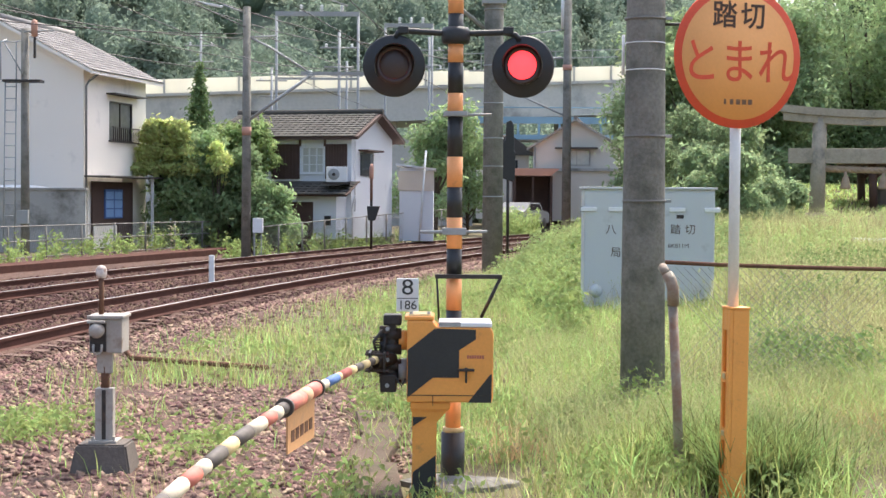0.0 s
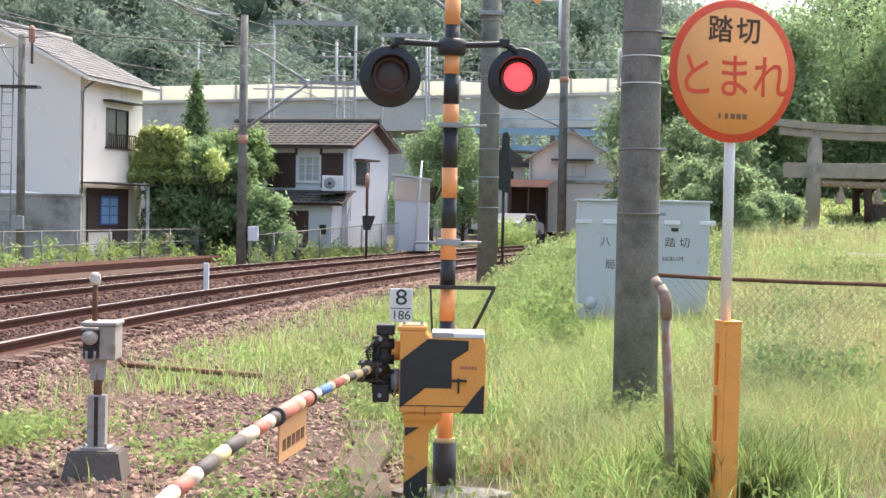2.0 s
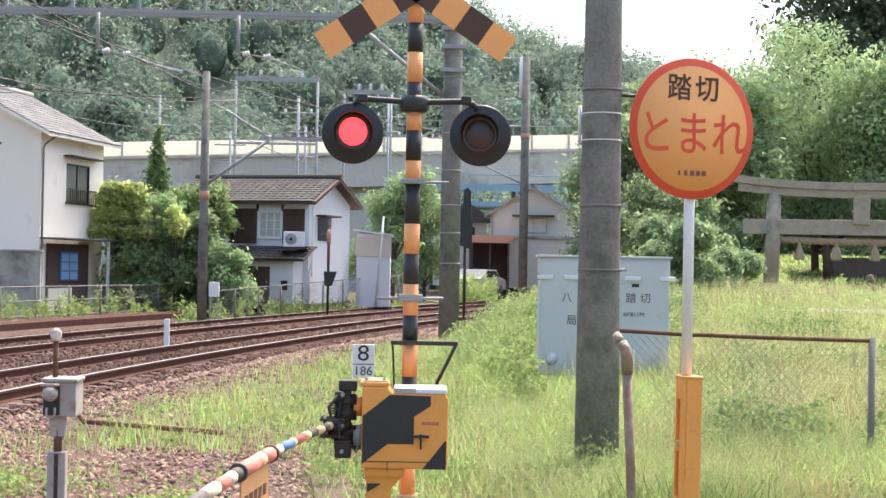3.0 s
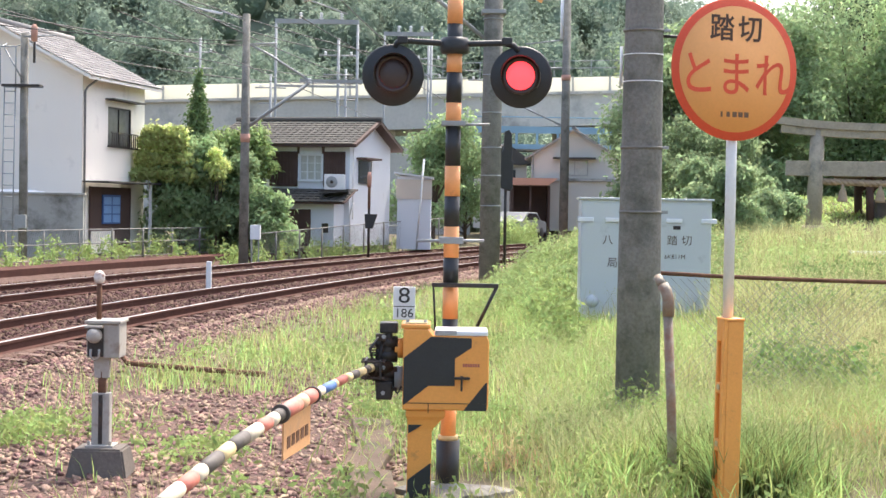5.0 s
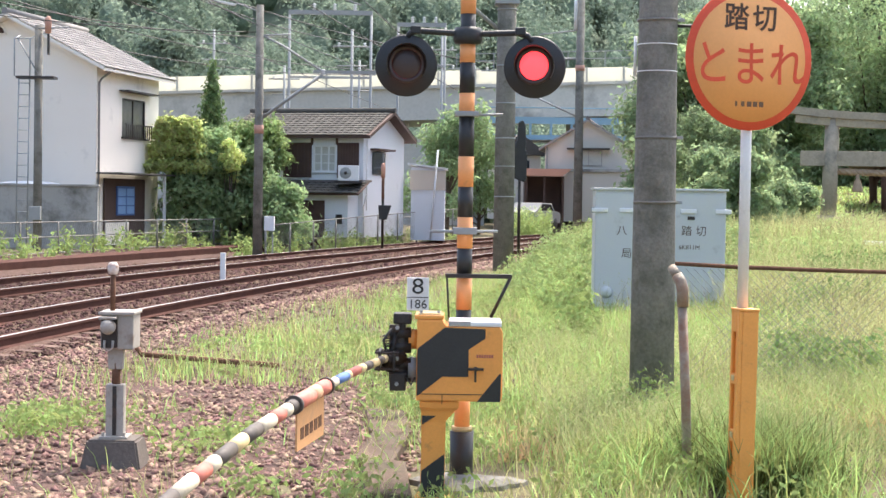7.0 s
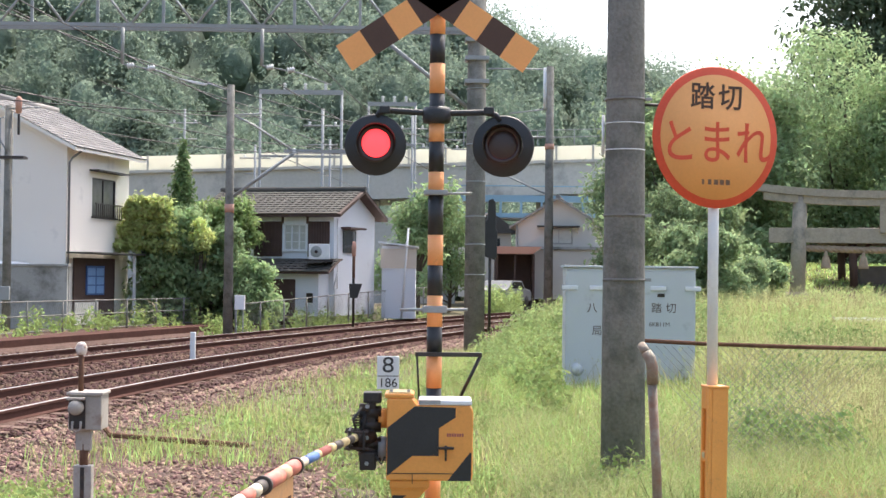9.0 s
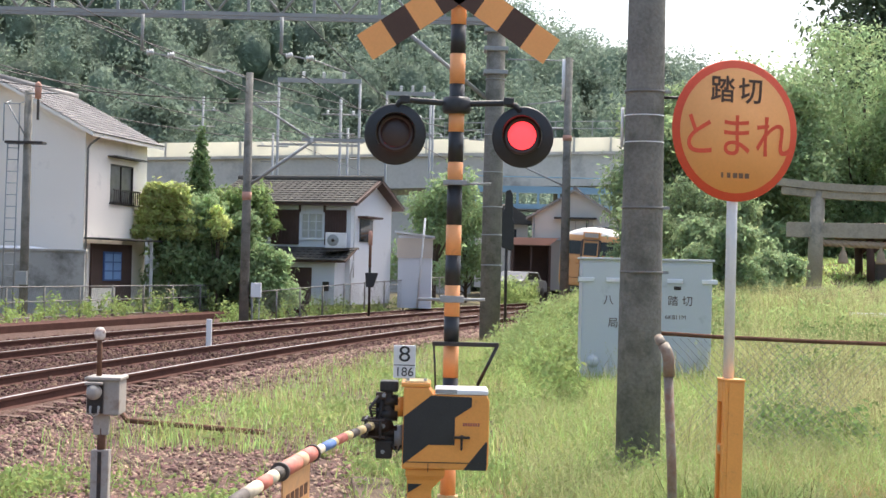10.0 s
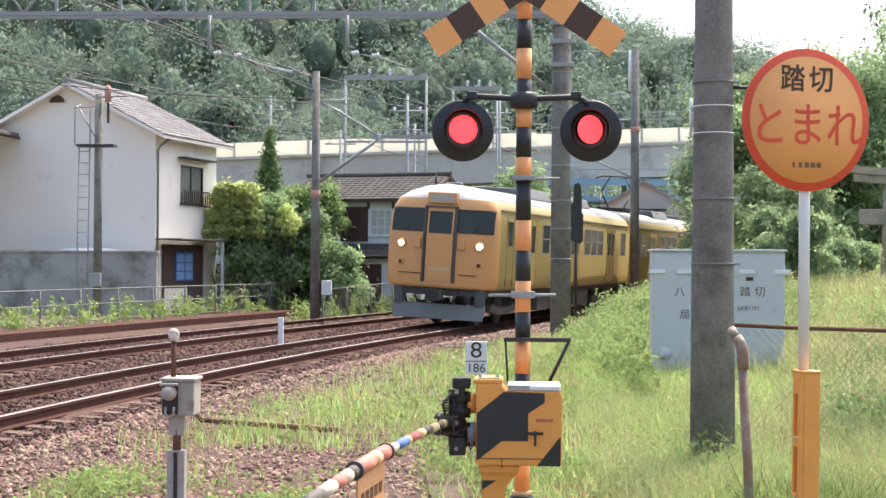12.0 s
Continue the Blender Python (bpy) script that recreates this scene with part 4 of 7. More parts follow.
def wall_with_holes(w, h, t, holes, bm=None, m=None):
    """A wall from x=0..w, z=0..h, thickness t behind y=0, with rectangular openings (x0, x1, z0, z1)."""
    b = bmesh.new()
    xs = sorted({0, w, *[v for q in holes for v in q[:2]]})
    zs = sorted({0, h, *[v for q in holes for v in q[2:]]})
    for x0, x1 in zip(xs, xs[1:]):
        for z0, z1 in zip(zs, zs[1:]):
            cx, cz = (x0 + x1) / 2, (z0 + z1) / 2
            if any(a < cx < c and d < cz < e for a, c, d, e in holes):
                continue
            box(x0, x1, 0, t, z0, z1, 0, b)
    bmesh.ops.remove_doubles(b, verts=b.verts[:], dist=1e-5)
    if m is not None:
        b.transform(m)
    return merge(bm, b)


def window(parent, x0, x1, z0, z1, m, frame="darksteel", cols=2, rows=1, sill=True, glass="glass"):
    w = thing("window")
    w.parent, w.matrix_basis = parent, m
    bm = bmesh.new()
    f = 0.05
    for a, b, c, d in ((x0, x1, z0, z0 + f), (x0, x1, z1 - f, z1), (x0, x0 + f, z0 + f, z1 - f), (x1 - f, x1, z0 + f, z1 - f)):
        box(a, b, -0.03, 0.06, c, d, 0, bm)
    for i in range(1, cols):
        x = x0 + (x1 - x0) * i / cols
        box(x - 0.022, x + 0.022, -0.02, 0.05, z0 + f, z1 - f, 0, bm)
    for i in range(1, rows):
        z = z0 + (z1 - z0) * i / rows
        box(x0 + f, x1 - f, -0.012, 0.05, z - 0.014, z + 0.014, 0, bm)
    part("frame", bm, frame, w)
    for i in range(cols):
        a, b = x0 + (x1 - x0) * i / cols, x0 + (x1 - x0) * (i + 1) / cols
        part("pane", box(a + 0.03, b - 0.03, 0.015 + 0.01 * (i % 2), 0.021 + 0.01 * (i % 2), z0 + 0.03, z1 - 0.03), glass, w)
    if sill:
        part("sill", box(x0 - 0.05, x1 + 0.05, -0.09, 0.03, z0 - 0.05, z0, 0.008), frame, w)
    return w


def tiled_slope(parent, name, run, length, m, material, tw=0.28, tl=0.27, limit=True):
    """Curved roof tiles in courses; local x along the eave, y up the slope."""
    nx, ny = int(length / tw), max(1, int(run / tl))
    V, F, n = [], [], 0
    k = 5
    for j in range(ny):
        for i in range(nx):
            x0, y0 = i * tw, j * tl
            for e, yy in enumerate((y0 - 0.03, y0 + tl)):
                for q in range(k):
                    u = q / (k - 1)
                    z = 0.026 * math.sin(u * math.pi * 2) * 0.5 + (0.034 if e == 0 else 0.012)
                    V.append((x0 + u * tw, yy, z))
            for q in range(k - 1):
                F.append((n + q, n + q + 1, n + k + q + 1, n + k + q))
            V += [(x0, y0 - 0.03, -0.0), (x0 + tw, y0 - 0.03, -0.0)]
            F.append((n + 2 * k, n + 2 * k + 1, n + k - 1, n))
            n += 2 * k + 2
    ob = raw(name, V, F, material, parent)
    ob.matrix_basis = m
    return tagged(ob, kind="stuff")


def slope_matrix(p0, along, up):
    """A frame with x along the eave from p0 and y up the roof slope."""
    x, y = Vector(along).normalized(), Vector(up).normalized()
    z = x.cross(y)
    return Matrix(((x.x, y.x, z.x, p0[0]), (x.y, y.y, z.y, p0[1]), (x.z, y.z, z.z, p0[2]), (0, 0, 0, 1)))


def gable_roof(parent, w, d, ze, zr, over, material, tile, ridge_axis="y"):
    """Gable roof over 0..w (gable width) by 0..d (ridge runs along y)."""
    hw = w / 2
    sl = (zr - ze) / hw
    dz = over * sl
    a = [(-over, -over, ze - dz), (hw, -over, zr), (w + over, -over, ze - dz)]
    bm = bmesh.new()
    th = 0.12
    for side in (0, 1):
        e, r = (a[0], a[1]) if side == 0 else (a[2], a[1])
        vs = []
        for y in (-over, d + over):
            vs += [(e[0], y, e[2]), (r[0], y, r[2]), (r[0], y, r[2] - th), (e[0], y, e[2] - th)]
        solid(vs, ((0, 1, 2, 3), (7, 6, 5, 4), (0, 4, 5, 1), (3, 2, 6, 7), (0, 3, 7, 4), (1, 5, 6, 2)), bm)
    bmesh.ops.recalc_face_normals(bm, faces=bm.faces[:])
    roof = part("roof", bm, material, parent)
    run = math.hypot(hw + over, zr - ze + dz)
    L = d + 2 * over
    tiled_slope(roof, "roof_tiles", run, L, slope_matrix((-over, d + over, ze - dz + 0.004), (0, -1, 0), (hw + over, 0, zr - ze + dz)), tile)
    tiled_slope(roof, "roof_tiles", run, L, slope_matrix((w + over, -over, ze - dz + 0.004), (0, 1, 0), (-(hw + over), 0, zr - ze + dz)), tile)
    part("ridge_cap", tube([(hw, -over - 0.03, zr + 0.05), (hw, d + over + 0.03, zr + 0.05)], 0.11, 12), tile, roof)
    return roof


def gable_wall(w, ze, zr, t, y):
    return prism([(0, 0), (w, 0), (w, ze), (w / 2, zr), (0, ze)], t, pose(0, y + t / 2, 0))


def make_house_left():
    """Two-storey rendered house; local x runs along the gable, y along the receding wall."""
    w, d, ze, zr = 5.9, 5.0, 5.85, 7.35
    phi = radians(12)
    A = Vector((-11.36, 50.0, 0.1))
    o = A - Vector((math.cos(phi), -math.sin(phi), 0)) * w
    h = thing("house", Matrix.Translation(o) @ Matrix.Rotation(-phi, 4, "Z"), "two-storey cream rendered house with pale tiled gable roof", "house")
    part("gable_wall", gable_wall(w, ze, zr, 0.2, 0), "plaster", h)
    part("gable_wall", gable_wall(w, ze, zr, 0.2, d - 0.2), "plaster", h)
    m = Matrix.Translation((w, 0.2, 0)) @ Matrix.Rotation(radians(90), 4, "Z")
    part("side_wall", wall_with_holes(d - 0.4, ze, 0.2, [(1.75, 3.65, 3.52, 4.80)], None, m), "plaster", h)
    part("side_wall", box(0, 0.2, 0.2, d - 0.2, 0, ze), "plaster", h)
    win = window(h, 1.75, 3.65, 3.52, 4.80, m @ pose(0, 0.04, 0), "darksteel", 2, 1, True, "curtaindim")
    bm = bmesh.new()
    for x in np.arange(1.7, 3.9, 0.16):
        box(x, x + 0.02, -0.22, -0.20, 3.45, 3.95, 0, bm)
    for z in (3.45, 3.93):
        box(1.65, 3.85, -0.225, -0.195, z, z + 0.035, 0, bm)
    part("balustrade", bm, "darksteel", win)
    part("window_hood", box(1.5, 4.05, -0.35, 0.0, 5.0, 5.05, 0.01, None, m), "darksteel", h)
    gable_roof(h, w, d, ze, zr, 0.45, "plaster", "tile_light")
    part("downpipe", tube([(w + 0.45, 0.3, ze - 0.25), (w + 0.12, 0.12, ze - 0.55), (w + 0.06, 0.06, ze - 0.7), (w + 0.06, 0.06, 0)], 0.035, 8), "fencegrey", h)
    arch = [(0.27 * math.cos(math.pi * k / 12), 0.24 * math.sin(math.pi * k / 12)) for k in range(13)]
    vent = part("gable_vent", prism([(1.25 * x, 1.2 * z - 0.03) for x, z in arch], 0.06, pose(w / 2 - 0.5, -0.02, zr - 0.62)), "plaster", h)
    part("vent_grille", prism(arch, 0.03, pose(w / 2 - 0.5, -0.06, zr - 0.62)), "brownwood", vent)
    # porch with notice boards; the dark panel also paints the shaded opening
    porch = thing("porch")
    porch.parent = h
    porch.matrix_basis = m @ pose(0, -0.06, 0)
    part("porch_dark_panel", box(0.3, 3.5, -0.02, 0.04, 0.0, 2.15), "brownwood", porch)
    part("canopy", prism([(-0.25, 2.28), (4.2, 2.28), (4.2, 2.33), (-0.25, 2.33)], 0.9, pose(0, -0.42, 0), 0.01), "tile_dark", porch)
    part("porch_post", box(3.52, 3.60, -0.74, -0.66, 0, 2.28), "white", porch)
    part("notice_board", box(1.15, 2.55, -0.07, -0.022, 0.95, 1.90, 0.006), "noticeblue", porch)
    for i in range(2):
        for j in range(3):
            part("notice_panel", box(1.22 + i * 0.68, 1.80 + i * 0.68, -0.076, -0.0705, 1.0 + j * 0.29, 1.25 + j * 0.29), "noticepale", porch)
    part("side_panel", box(0.32, 2.1, -0.06, -0.022, 0, 0.72), "plaster", porch)
    # second roof edge further along the street
    e = thing("house", pose(-18.0, 48.0, 0.5, 0, 0, 0), "neighbouring rendered house with a pale tiled eave", "house")
    part("wall", box(-4, 0.6, 0, 5, -0.5, 5.2), "plaster", e)
    bm = prism([(-4.2, 6.6), (-4.2, 6.75), (1.9, 5.35), (1.9, 5.2)], 6.2, pose(0, 2.5, 0))
    part("roof", bm, "tile_light", e)
    part("gutter", tube([(1.9, -0.6, 5.2), (1.9, 5.6, 5.2)], 0.06, 8), "brownwood", e)
    # garden wall
    g = thing("garden_wall", None, "grey rendered block wall with a flat coping", "wall")
    part("wall", box(-22, -10.9, 48.2, 48.4, -0.1, 1.95), "wallgrey", g)
    part("coping", box(-22.05, -10.85, 48.15, 48.45, 1.95, 2.02, 0.01), "wallgrey", g)
    c = thing("tarpaulin_heap", pose(-13.3, 49.25, 1.62), "pale cover over something behind the wall", "cover")
    part("cover", lathe([(0.0, 0.58), (0.35, 0.56), (0.55, 0.5), (0.66, 0.3), (0.7, 0.0)], 20, Matrix.Diagonal((1.75, 0.9, 0.85, 1))), "white", c)


M["curtaindim"] = mat("curtained_glass", (0.17, 0.17, 0.16), 0.2, 0, 0.3, 2.5)
M["noticeblue"] = mat("notice_blue", (0.05, 0.11, 0.30), 0.4, 0, 0.1, 2)
M["noticepale"] = mat("notice_pale_panel", (0.22, 0.36, 0.60), 0.4, 0, 0.15, 2)
M["terracotta"] = mat("terracotta", (0.48, 0.26, 0.19), 0.8)
make_house_left()


def make_house_mid():
    """White house with dark boards; its ridge runs across, gable to the right."""
    h = thing("house", Matrix.Translation((-3.4, 58.5, 0.28)) @ Matrix.Rotation(radians(72), 4, "Z"), "small white two-storey house with dark boarded upper wall and tiled roof", "house")
    # local: x = along the gable (receding), y = along the ridge (to the left)
    w, d, ze, zr = 4.4, 5.2, 3.92, 4.76
    part("gable_wall", gable_wall(w, ze, zr, 0.15, 0), "plaster2", h)
    part("gable_wall", gable_wall(w, ze, zr, 0.15, d - 0.15), "plaster2", h)
    # front wall faces the tracks: local x = 0 plane
    m = Matrix.Translation((0, d - 0.15, 0)) @ Matrix.Rotation(radians(-90), 4, "Z")
    part("front_wall", wall_with_holes(d - 0.3, ze, 0.15, [(3.05, 3.95, 2.42, 3.4)], None, m), "plaster2", h)
    part("back_wall", box(w - 0.15, w, 0.15, d - 0.15, 0, ze), "plaster2", h)
    window(h, 3.05, 3.95, 2.42, 3.4, m @ pose(0, 0.03, 0), "white", 3, 3, True, "curtain")
    for x0, x1 in ((1.85, 2.98), (4.02, 4.88)):
        bd = part("boarding", box(x0, x1, -0.05, 0.0, 2.2, 3.5), "brownwood", h)
        bd.matrix_basis = m
        n = 8
        for i in range(1, n):
            x = x0 + (x1 - x0) * i / n
            b2 = part("batten", box(x - 0.015, x + 0.015, -0.07, -0.05, 2.2, 3.5), "brownwood", bd)
    for x in (0.9, 1.85, 3.0, 4.0):
        p = part("post", box(x - 0.04, x + 0.04, -0.06, 0.0, 3.42, ze), "brownwood", h)
        p.matrix_basis = m
    gable_roof(h, w, d, ze, zr, 0.4, "brownwood", "tile_dark")
    # lower lean-to roof on the front
    lt = prism([(-0.2, 2.05), (0.0, 2.05), (0.0, 2.12), (-1.35, 1.62), (-1.35, 1.55)], d + 0.5, pose(0, d / 2 - 0.1, 0))
    lean = part("lean_to_roof", lt, "brownwood", h)
    tiled_slope(lean, "roof_tiles", 1.42, d + 0.4, slope_matrix((-1.38, d + 0.1, 1.63), (0, -1, 0), (1.35, 0, 0.5)), "tile_dark")
    part("lean_to_wall", box(-1.0, 0.0, 0.2, d - 0.2, 0, 1.65), "plaster2", h)
    part("entrance", box(-1.03, -1.0, 1.1, 2.4, 0.0, 1.35), "brownwood", h)
    part("meter", box(-1.06, -1.0, 0.4, 0.65, 0.5, 0.85, 0.01), "darksteel", h)
    # gable window with hood
    part("gable_window", box(0.9, 2.2, -0.05, 0.0, 2.35, 3.2, 0.01), "glass", h)
    part("window_hood", box(0.7, 2.4, -0.4, 0.0, 3.25, 3.32, 0.01), "brownwood", h)
    part("downpipe", tube([(-0.38, -0.3, 1.6), (-0.25, -0.12, 1.1), (-0.1, -0.08, 0.9), (-0.1, -0.08, 0)], 0.035, 8), "white", h)
    part("conduit", tube([(0.25, -0.05, 3.6), (0.25, -0.05, 1.0)], 0.025, 6), "white", h)
    ac = thing("air_conditioner", Matrix.Translation((-3.88, 57.6, 2.36)), "white outdoor air conditioner unit on a ledge", "air conditioner")
    part("case", box(-0.38, 0.38, -0.14, 0.14, 0, 0.56, 0.02), "white", ac)
    part("fan_grille", lathe([(0, 0.006), (0.2, 0.006), (0.21, 0.0), (0.19, 0.0)], 24, pose(-0.1, -0.142, 0.28) @ FACE), "steel", ac)
    part("fan_hub", lathe([(0, 0.012), (0.06, 0.01), (0.06, 0.0)], 16, pose(-0.1, -0.144, 0.28) @ FACE), "darksteel", ac)
    part("ledge", box(-0.5, 0.5, -0.2, 0.5, -0.08, 0), "darksteel", ac)
    # annexe to the right
    a = thing("annexe", pose(-1.75, 63.0, 0.1), "low white shed annexe with a pale sheet roof", "shed")
    part("wall", box(0, 1.35, 0, 3, 0, 2.9), "plaster2", a)
    part("roof", prism([(-0.15, 3.0), (1.45, 2.82), (1.45, 2.88), (-0.15, 3.08)], 3.4, pose(0, 1.5, 0)), "white", a)
    part("panel", box(-0.05, 1.38, -0.06, 0, 2.0, 2.78), "peachboard", a)
    part("pipe", tube([(0.8, -0.1, 0), (1.05, -0.1, 3.6)], 0.04, 8), "white", a)


M["peachboard"] = mat("peach_board", (0.66, 0.57, 0.47), 0.8, 0, 0.06, 1.5)
M["curtain"] = mat("net_curtain_glass", (0.48, 0.47, 0.43), 0.3, 0, 0.15, 4)
make_house_mid()


def make_houses_far():
    h = thing("house", pose(5.2, 92, 0.6, 0, 0, -8), "beige rendered house with a low gable roof behind the tracks", "house")
    w, d = 4.9, 6
    part("gable_wall", gable_wall(w, 4.4, 5.9, 0.2, 0), "greyhouse", h)
    part("gable_wall", gable_wall(w, 4.4, 5.9, 0.2, d - 0.2), "greyhouse", h)
    part("side_wall", box(0, 0.2, 0.2, d - 0.2, 0, 4.4), "greyhouse", h)
    part("side_wall", box(w - 0.2, w, 0.2, d - 0.2, 0, 4.4), "greyhouse", h)
    gable_roof(h, w, d, 4.4, 5.9, 0.35, "wallgrey", "tile_light")
    window = part("window", box(1.75, 3.3, -0.05, 0, 3.2, 4.1), "wallgrey", h)
    for x in (1.8, 2.55):
        part("pane", box(x, x + 0.7, -0.07, -0.04, 3.25, 4.05), "curtain", window)
    part("window_hood", box(1.3, 3.75, -0.7, 0, 4.15, 4.24), "tile_dark", h)
    part("lean_to", box(0.4, 5.6, -0.9, -0.02, 0, 2.85), "greyhouse", h)
    part("lean_to_roof", prism([(0.2, 2.86), (5.8, 2.86), (5.7, 3.02), (0.3, 3.02)], 1.3, pose(0, -0.45, 0)), "wallgrey", h)
    part("gutter", tube([(0.1, -0.1, 4.3), (0.1, -0.1, 0.2)], 0.05, 8), "wallgrey", h)
    h2 = thing("house", pose(2.6, 96, 0.6, 0, 0, 6), "small grey house half hidden behind the signal", "house")
    part("wall", box(0, 2.6, 0, 5, 0, 4.2), "greyhouse", h2)
    part("roof", prism([(-0.4, 4.0), (1.3, 5.2), (3.0, 4.0), (3.0, 3.9), (-0.4, 3.9)], 5.8, pose(0, 2.5, 0)), "tile_dark", h2)
    part("window", box(0.7, 1.9, -0.04, 0, 2.6, 3.6), "glass", h2)
    s = thing("lean_to_shed", pose(3.7, 89.4, 0.3), "small shed with a faded red sheet roof", "shed")
    part("roof", prism([(0.0, 2.85), (2.3, 2.85), (2.8, 3.25), (0.3, 3.25)], 2.2, pose(0, 0, 0)), "redroof", s)
    part("back_wall", box(0.2, 2.4, 0.8, 0.9, 0, 2.84), "brownwood", s)
    for x in (0.2, 2.3):
        part("side_wall", box(x, x + 0.1, -0.6, 0.798, 0, 2.84), "brownwood", s)
    for x in (0.25, 1.25, 2.3):
        part("post", box(x, x + 0.1, -0.9, -0.8, -0.2, 2.84), "brownwood", s)
    # a parked pale car beside the line
    c = thing("car", pose(4.3, 85.5, 0.25, 0, 0, 62), "pale car parked behind the weeds", "car")
    part("body", prism([(-1.7, 0.3), (1.7, 0.3), (1.72, 0.75), (1.5, 0.9), (0.9, 0.98), (0.45, 1.38), (-0.75, 1.40), (-1.3, 1.0), (-1.68, 0.9)], 1.6, None, 0.05), "carpaint", c)
    part("side_window", prism([(-1.05, 0.98), (0.75, 0.98), (0.38, 1.32), (-0.7, 1.33)], 1.62), "glass", c)
    for x in (-1.05, 1.05):
        for y in (-0.72, 0.72):
            part("wheel", lathe([(0, -0.09), (0.26, -0.09), (0.3, -0.06), (0.3, 0.06), (0.26, 0.09), (0, 0.09)], 18, pose(x, y, 0.3) @ FACE), "black", c)


M["carpaint"] = mat("silver_car_paint", (0.16, 0.165, 0.17), 0.6, 0.0, 0.05, 2)
M["greyhouse"] = mat("grey_render", (0.56, 0.53, 0.48), 0.9, 0, 0.06, 0.6)
M["redroof"] = mat("faded_red_sheet", (0.55, 0.27, 0.19), 0.7, 0, 0.15, 1)
make_houses_far()

# ---- viaduct ----


def make_viaduct():
    v = thing("viaduct", Matrix.Translation((-60, 103.0, 0)) @ Matrix.Rotation(radians(1.5), 4, "Z"), "elevated concrete viaduct with cream noise panels and railing", "viaduct")
    L = 150
    z0, slope = 8.0, 0.0385

    def zt(x):
        return 6.95 + slope * x
    bm = bmesh.new()
    vs = [(0, 0, zt(0) - 2.2), (L, 0, zt(L) - 2.2), (L, 10, zt(L) - 2.2), (0, 10, zt(0) - 2.2), (0, 0, zt(0)), (L, 0, zt(L)), (L, 10, zt(L)), (0, 10, zt(0))]
    solid(vs, BOX, bm)
    part("deck", bm, "viaduct", v)
    bm = bmesh.new()
    solid([(0, -0.25, zt(0) - 0.12), (L, -0.25, zt(L) - 0.12), (L, 0.4, zt(L) - 0.12), (0, 0.4, zt(0) - 0.12), (0, -0.25, zt(0) + 0.06), (L, -0.25, zt(L) + 0.06), (L, 0.4, zt(L) + 0.06), (0, 0.4, zt(0) + 0.06)], BOX, bm)
    part("ledge", bm, "viaduct", v)
    pw = 2.45
    for i in range(int(L / pw)):
        x0, x1 = i * pw, (i + 1) * pw
        q = solid([(x0 + 0.05, -0.02, zt(x0) + 0.062), (x1 - 0.05, -0.02, zt(x1) + 0.062), (x1 - 0.05, 0.08, zt(x1) + 0.062), (x0 + 0.05, 0.08, zt(x0) + 0.062), (x0 + 0.05, -0.02, zt(x0) + 1.0), (x1 - 0.05, -0.02, zt(x1) + 1.0), (x1 - 0.05, 0.08, zt(x1) + 1.0), (x0 + 0.05, 0.08, zt(x0) + 1.0)], BOX)
        part("panel", q, "creamwall", v)
        part("panel_post", box(x0 - 0.06, x0 + 0.06, -0.08, 0.1, zt(x0) + 0.06, zt(x0) + 1.06), "viaduct", v)
    for x in np.arange(60, L, 2.45):
        part("railing_post", box(x - 0.03, x + 0.03, 0.0, 0.06, zt(x) + 1.06, zt(x) + 2.1), "steel", v)
    for dz in (1.6, 2.08):
        part("railing_bar", tube([(60, 0.03, zt(60) + dz), (L, 0.03, zt(L) + dz)], 0.035, 6), "steel", v)
    for x in np.arange(4, L, 13.0):
        part("pier", box(x - 0.9, x + 0.9, 1.5, 8.5, -1, zt(x) - 2.2, 0.05), "viaduct", v)
    # low wall under the deck
    part("retaining_wall", box(0, 62, 1.0, 1.6, -1, 5.9), "viaduct", v)
    g = thing("steel_footbridge", pose(2.0, 99.5, 5.6), "pale blue steel girder bridge under the viaduct", "bridge")
    part("girder", box(0, 26, 0, 0.25, 1.0, 1.42), "bluesteel", g)
    part("girder", box(0, 26, -0.03, 0.25, 0.0, 0.3), "bluesteel", g)
    for i in range(20):
        part("web_post", box(i * 1.3, i * 1.3 + 0.14, 0, 0.22, 0.3, 1.0), "bluesteel", g)
    part("deck", box(0, 26, 0.25, 2.5, -0.1, 0.0), "viaduct", g)
    part("handrail", tube([(0, 0, 2.0), (26, 0, 2.0)], 0.04, 6), "bluesteel", g)
    part("column", box(1.0, 1.8, 0.3, 1.5, -6.5, -0.1), "viaduct", g)


make_viaduct()

# ---- overhead line poles and wires ----


def concrete_mast(name, x, y, z0, top, r0, r1, label, material="pole"):
    p = thing(name, pose(x, y, z0), label, "utility pole")
    part("shaft", tube([(0, 0, -0.3), (0, 0, top - z0)], [r0, r1], 24), material, p)
    return p


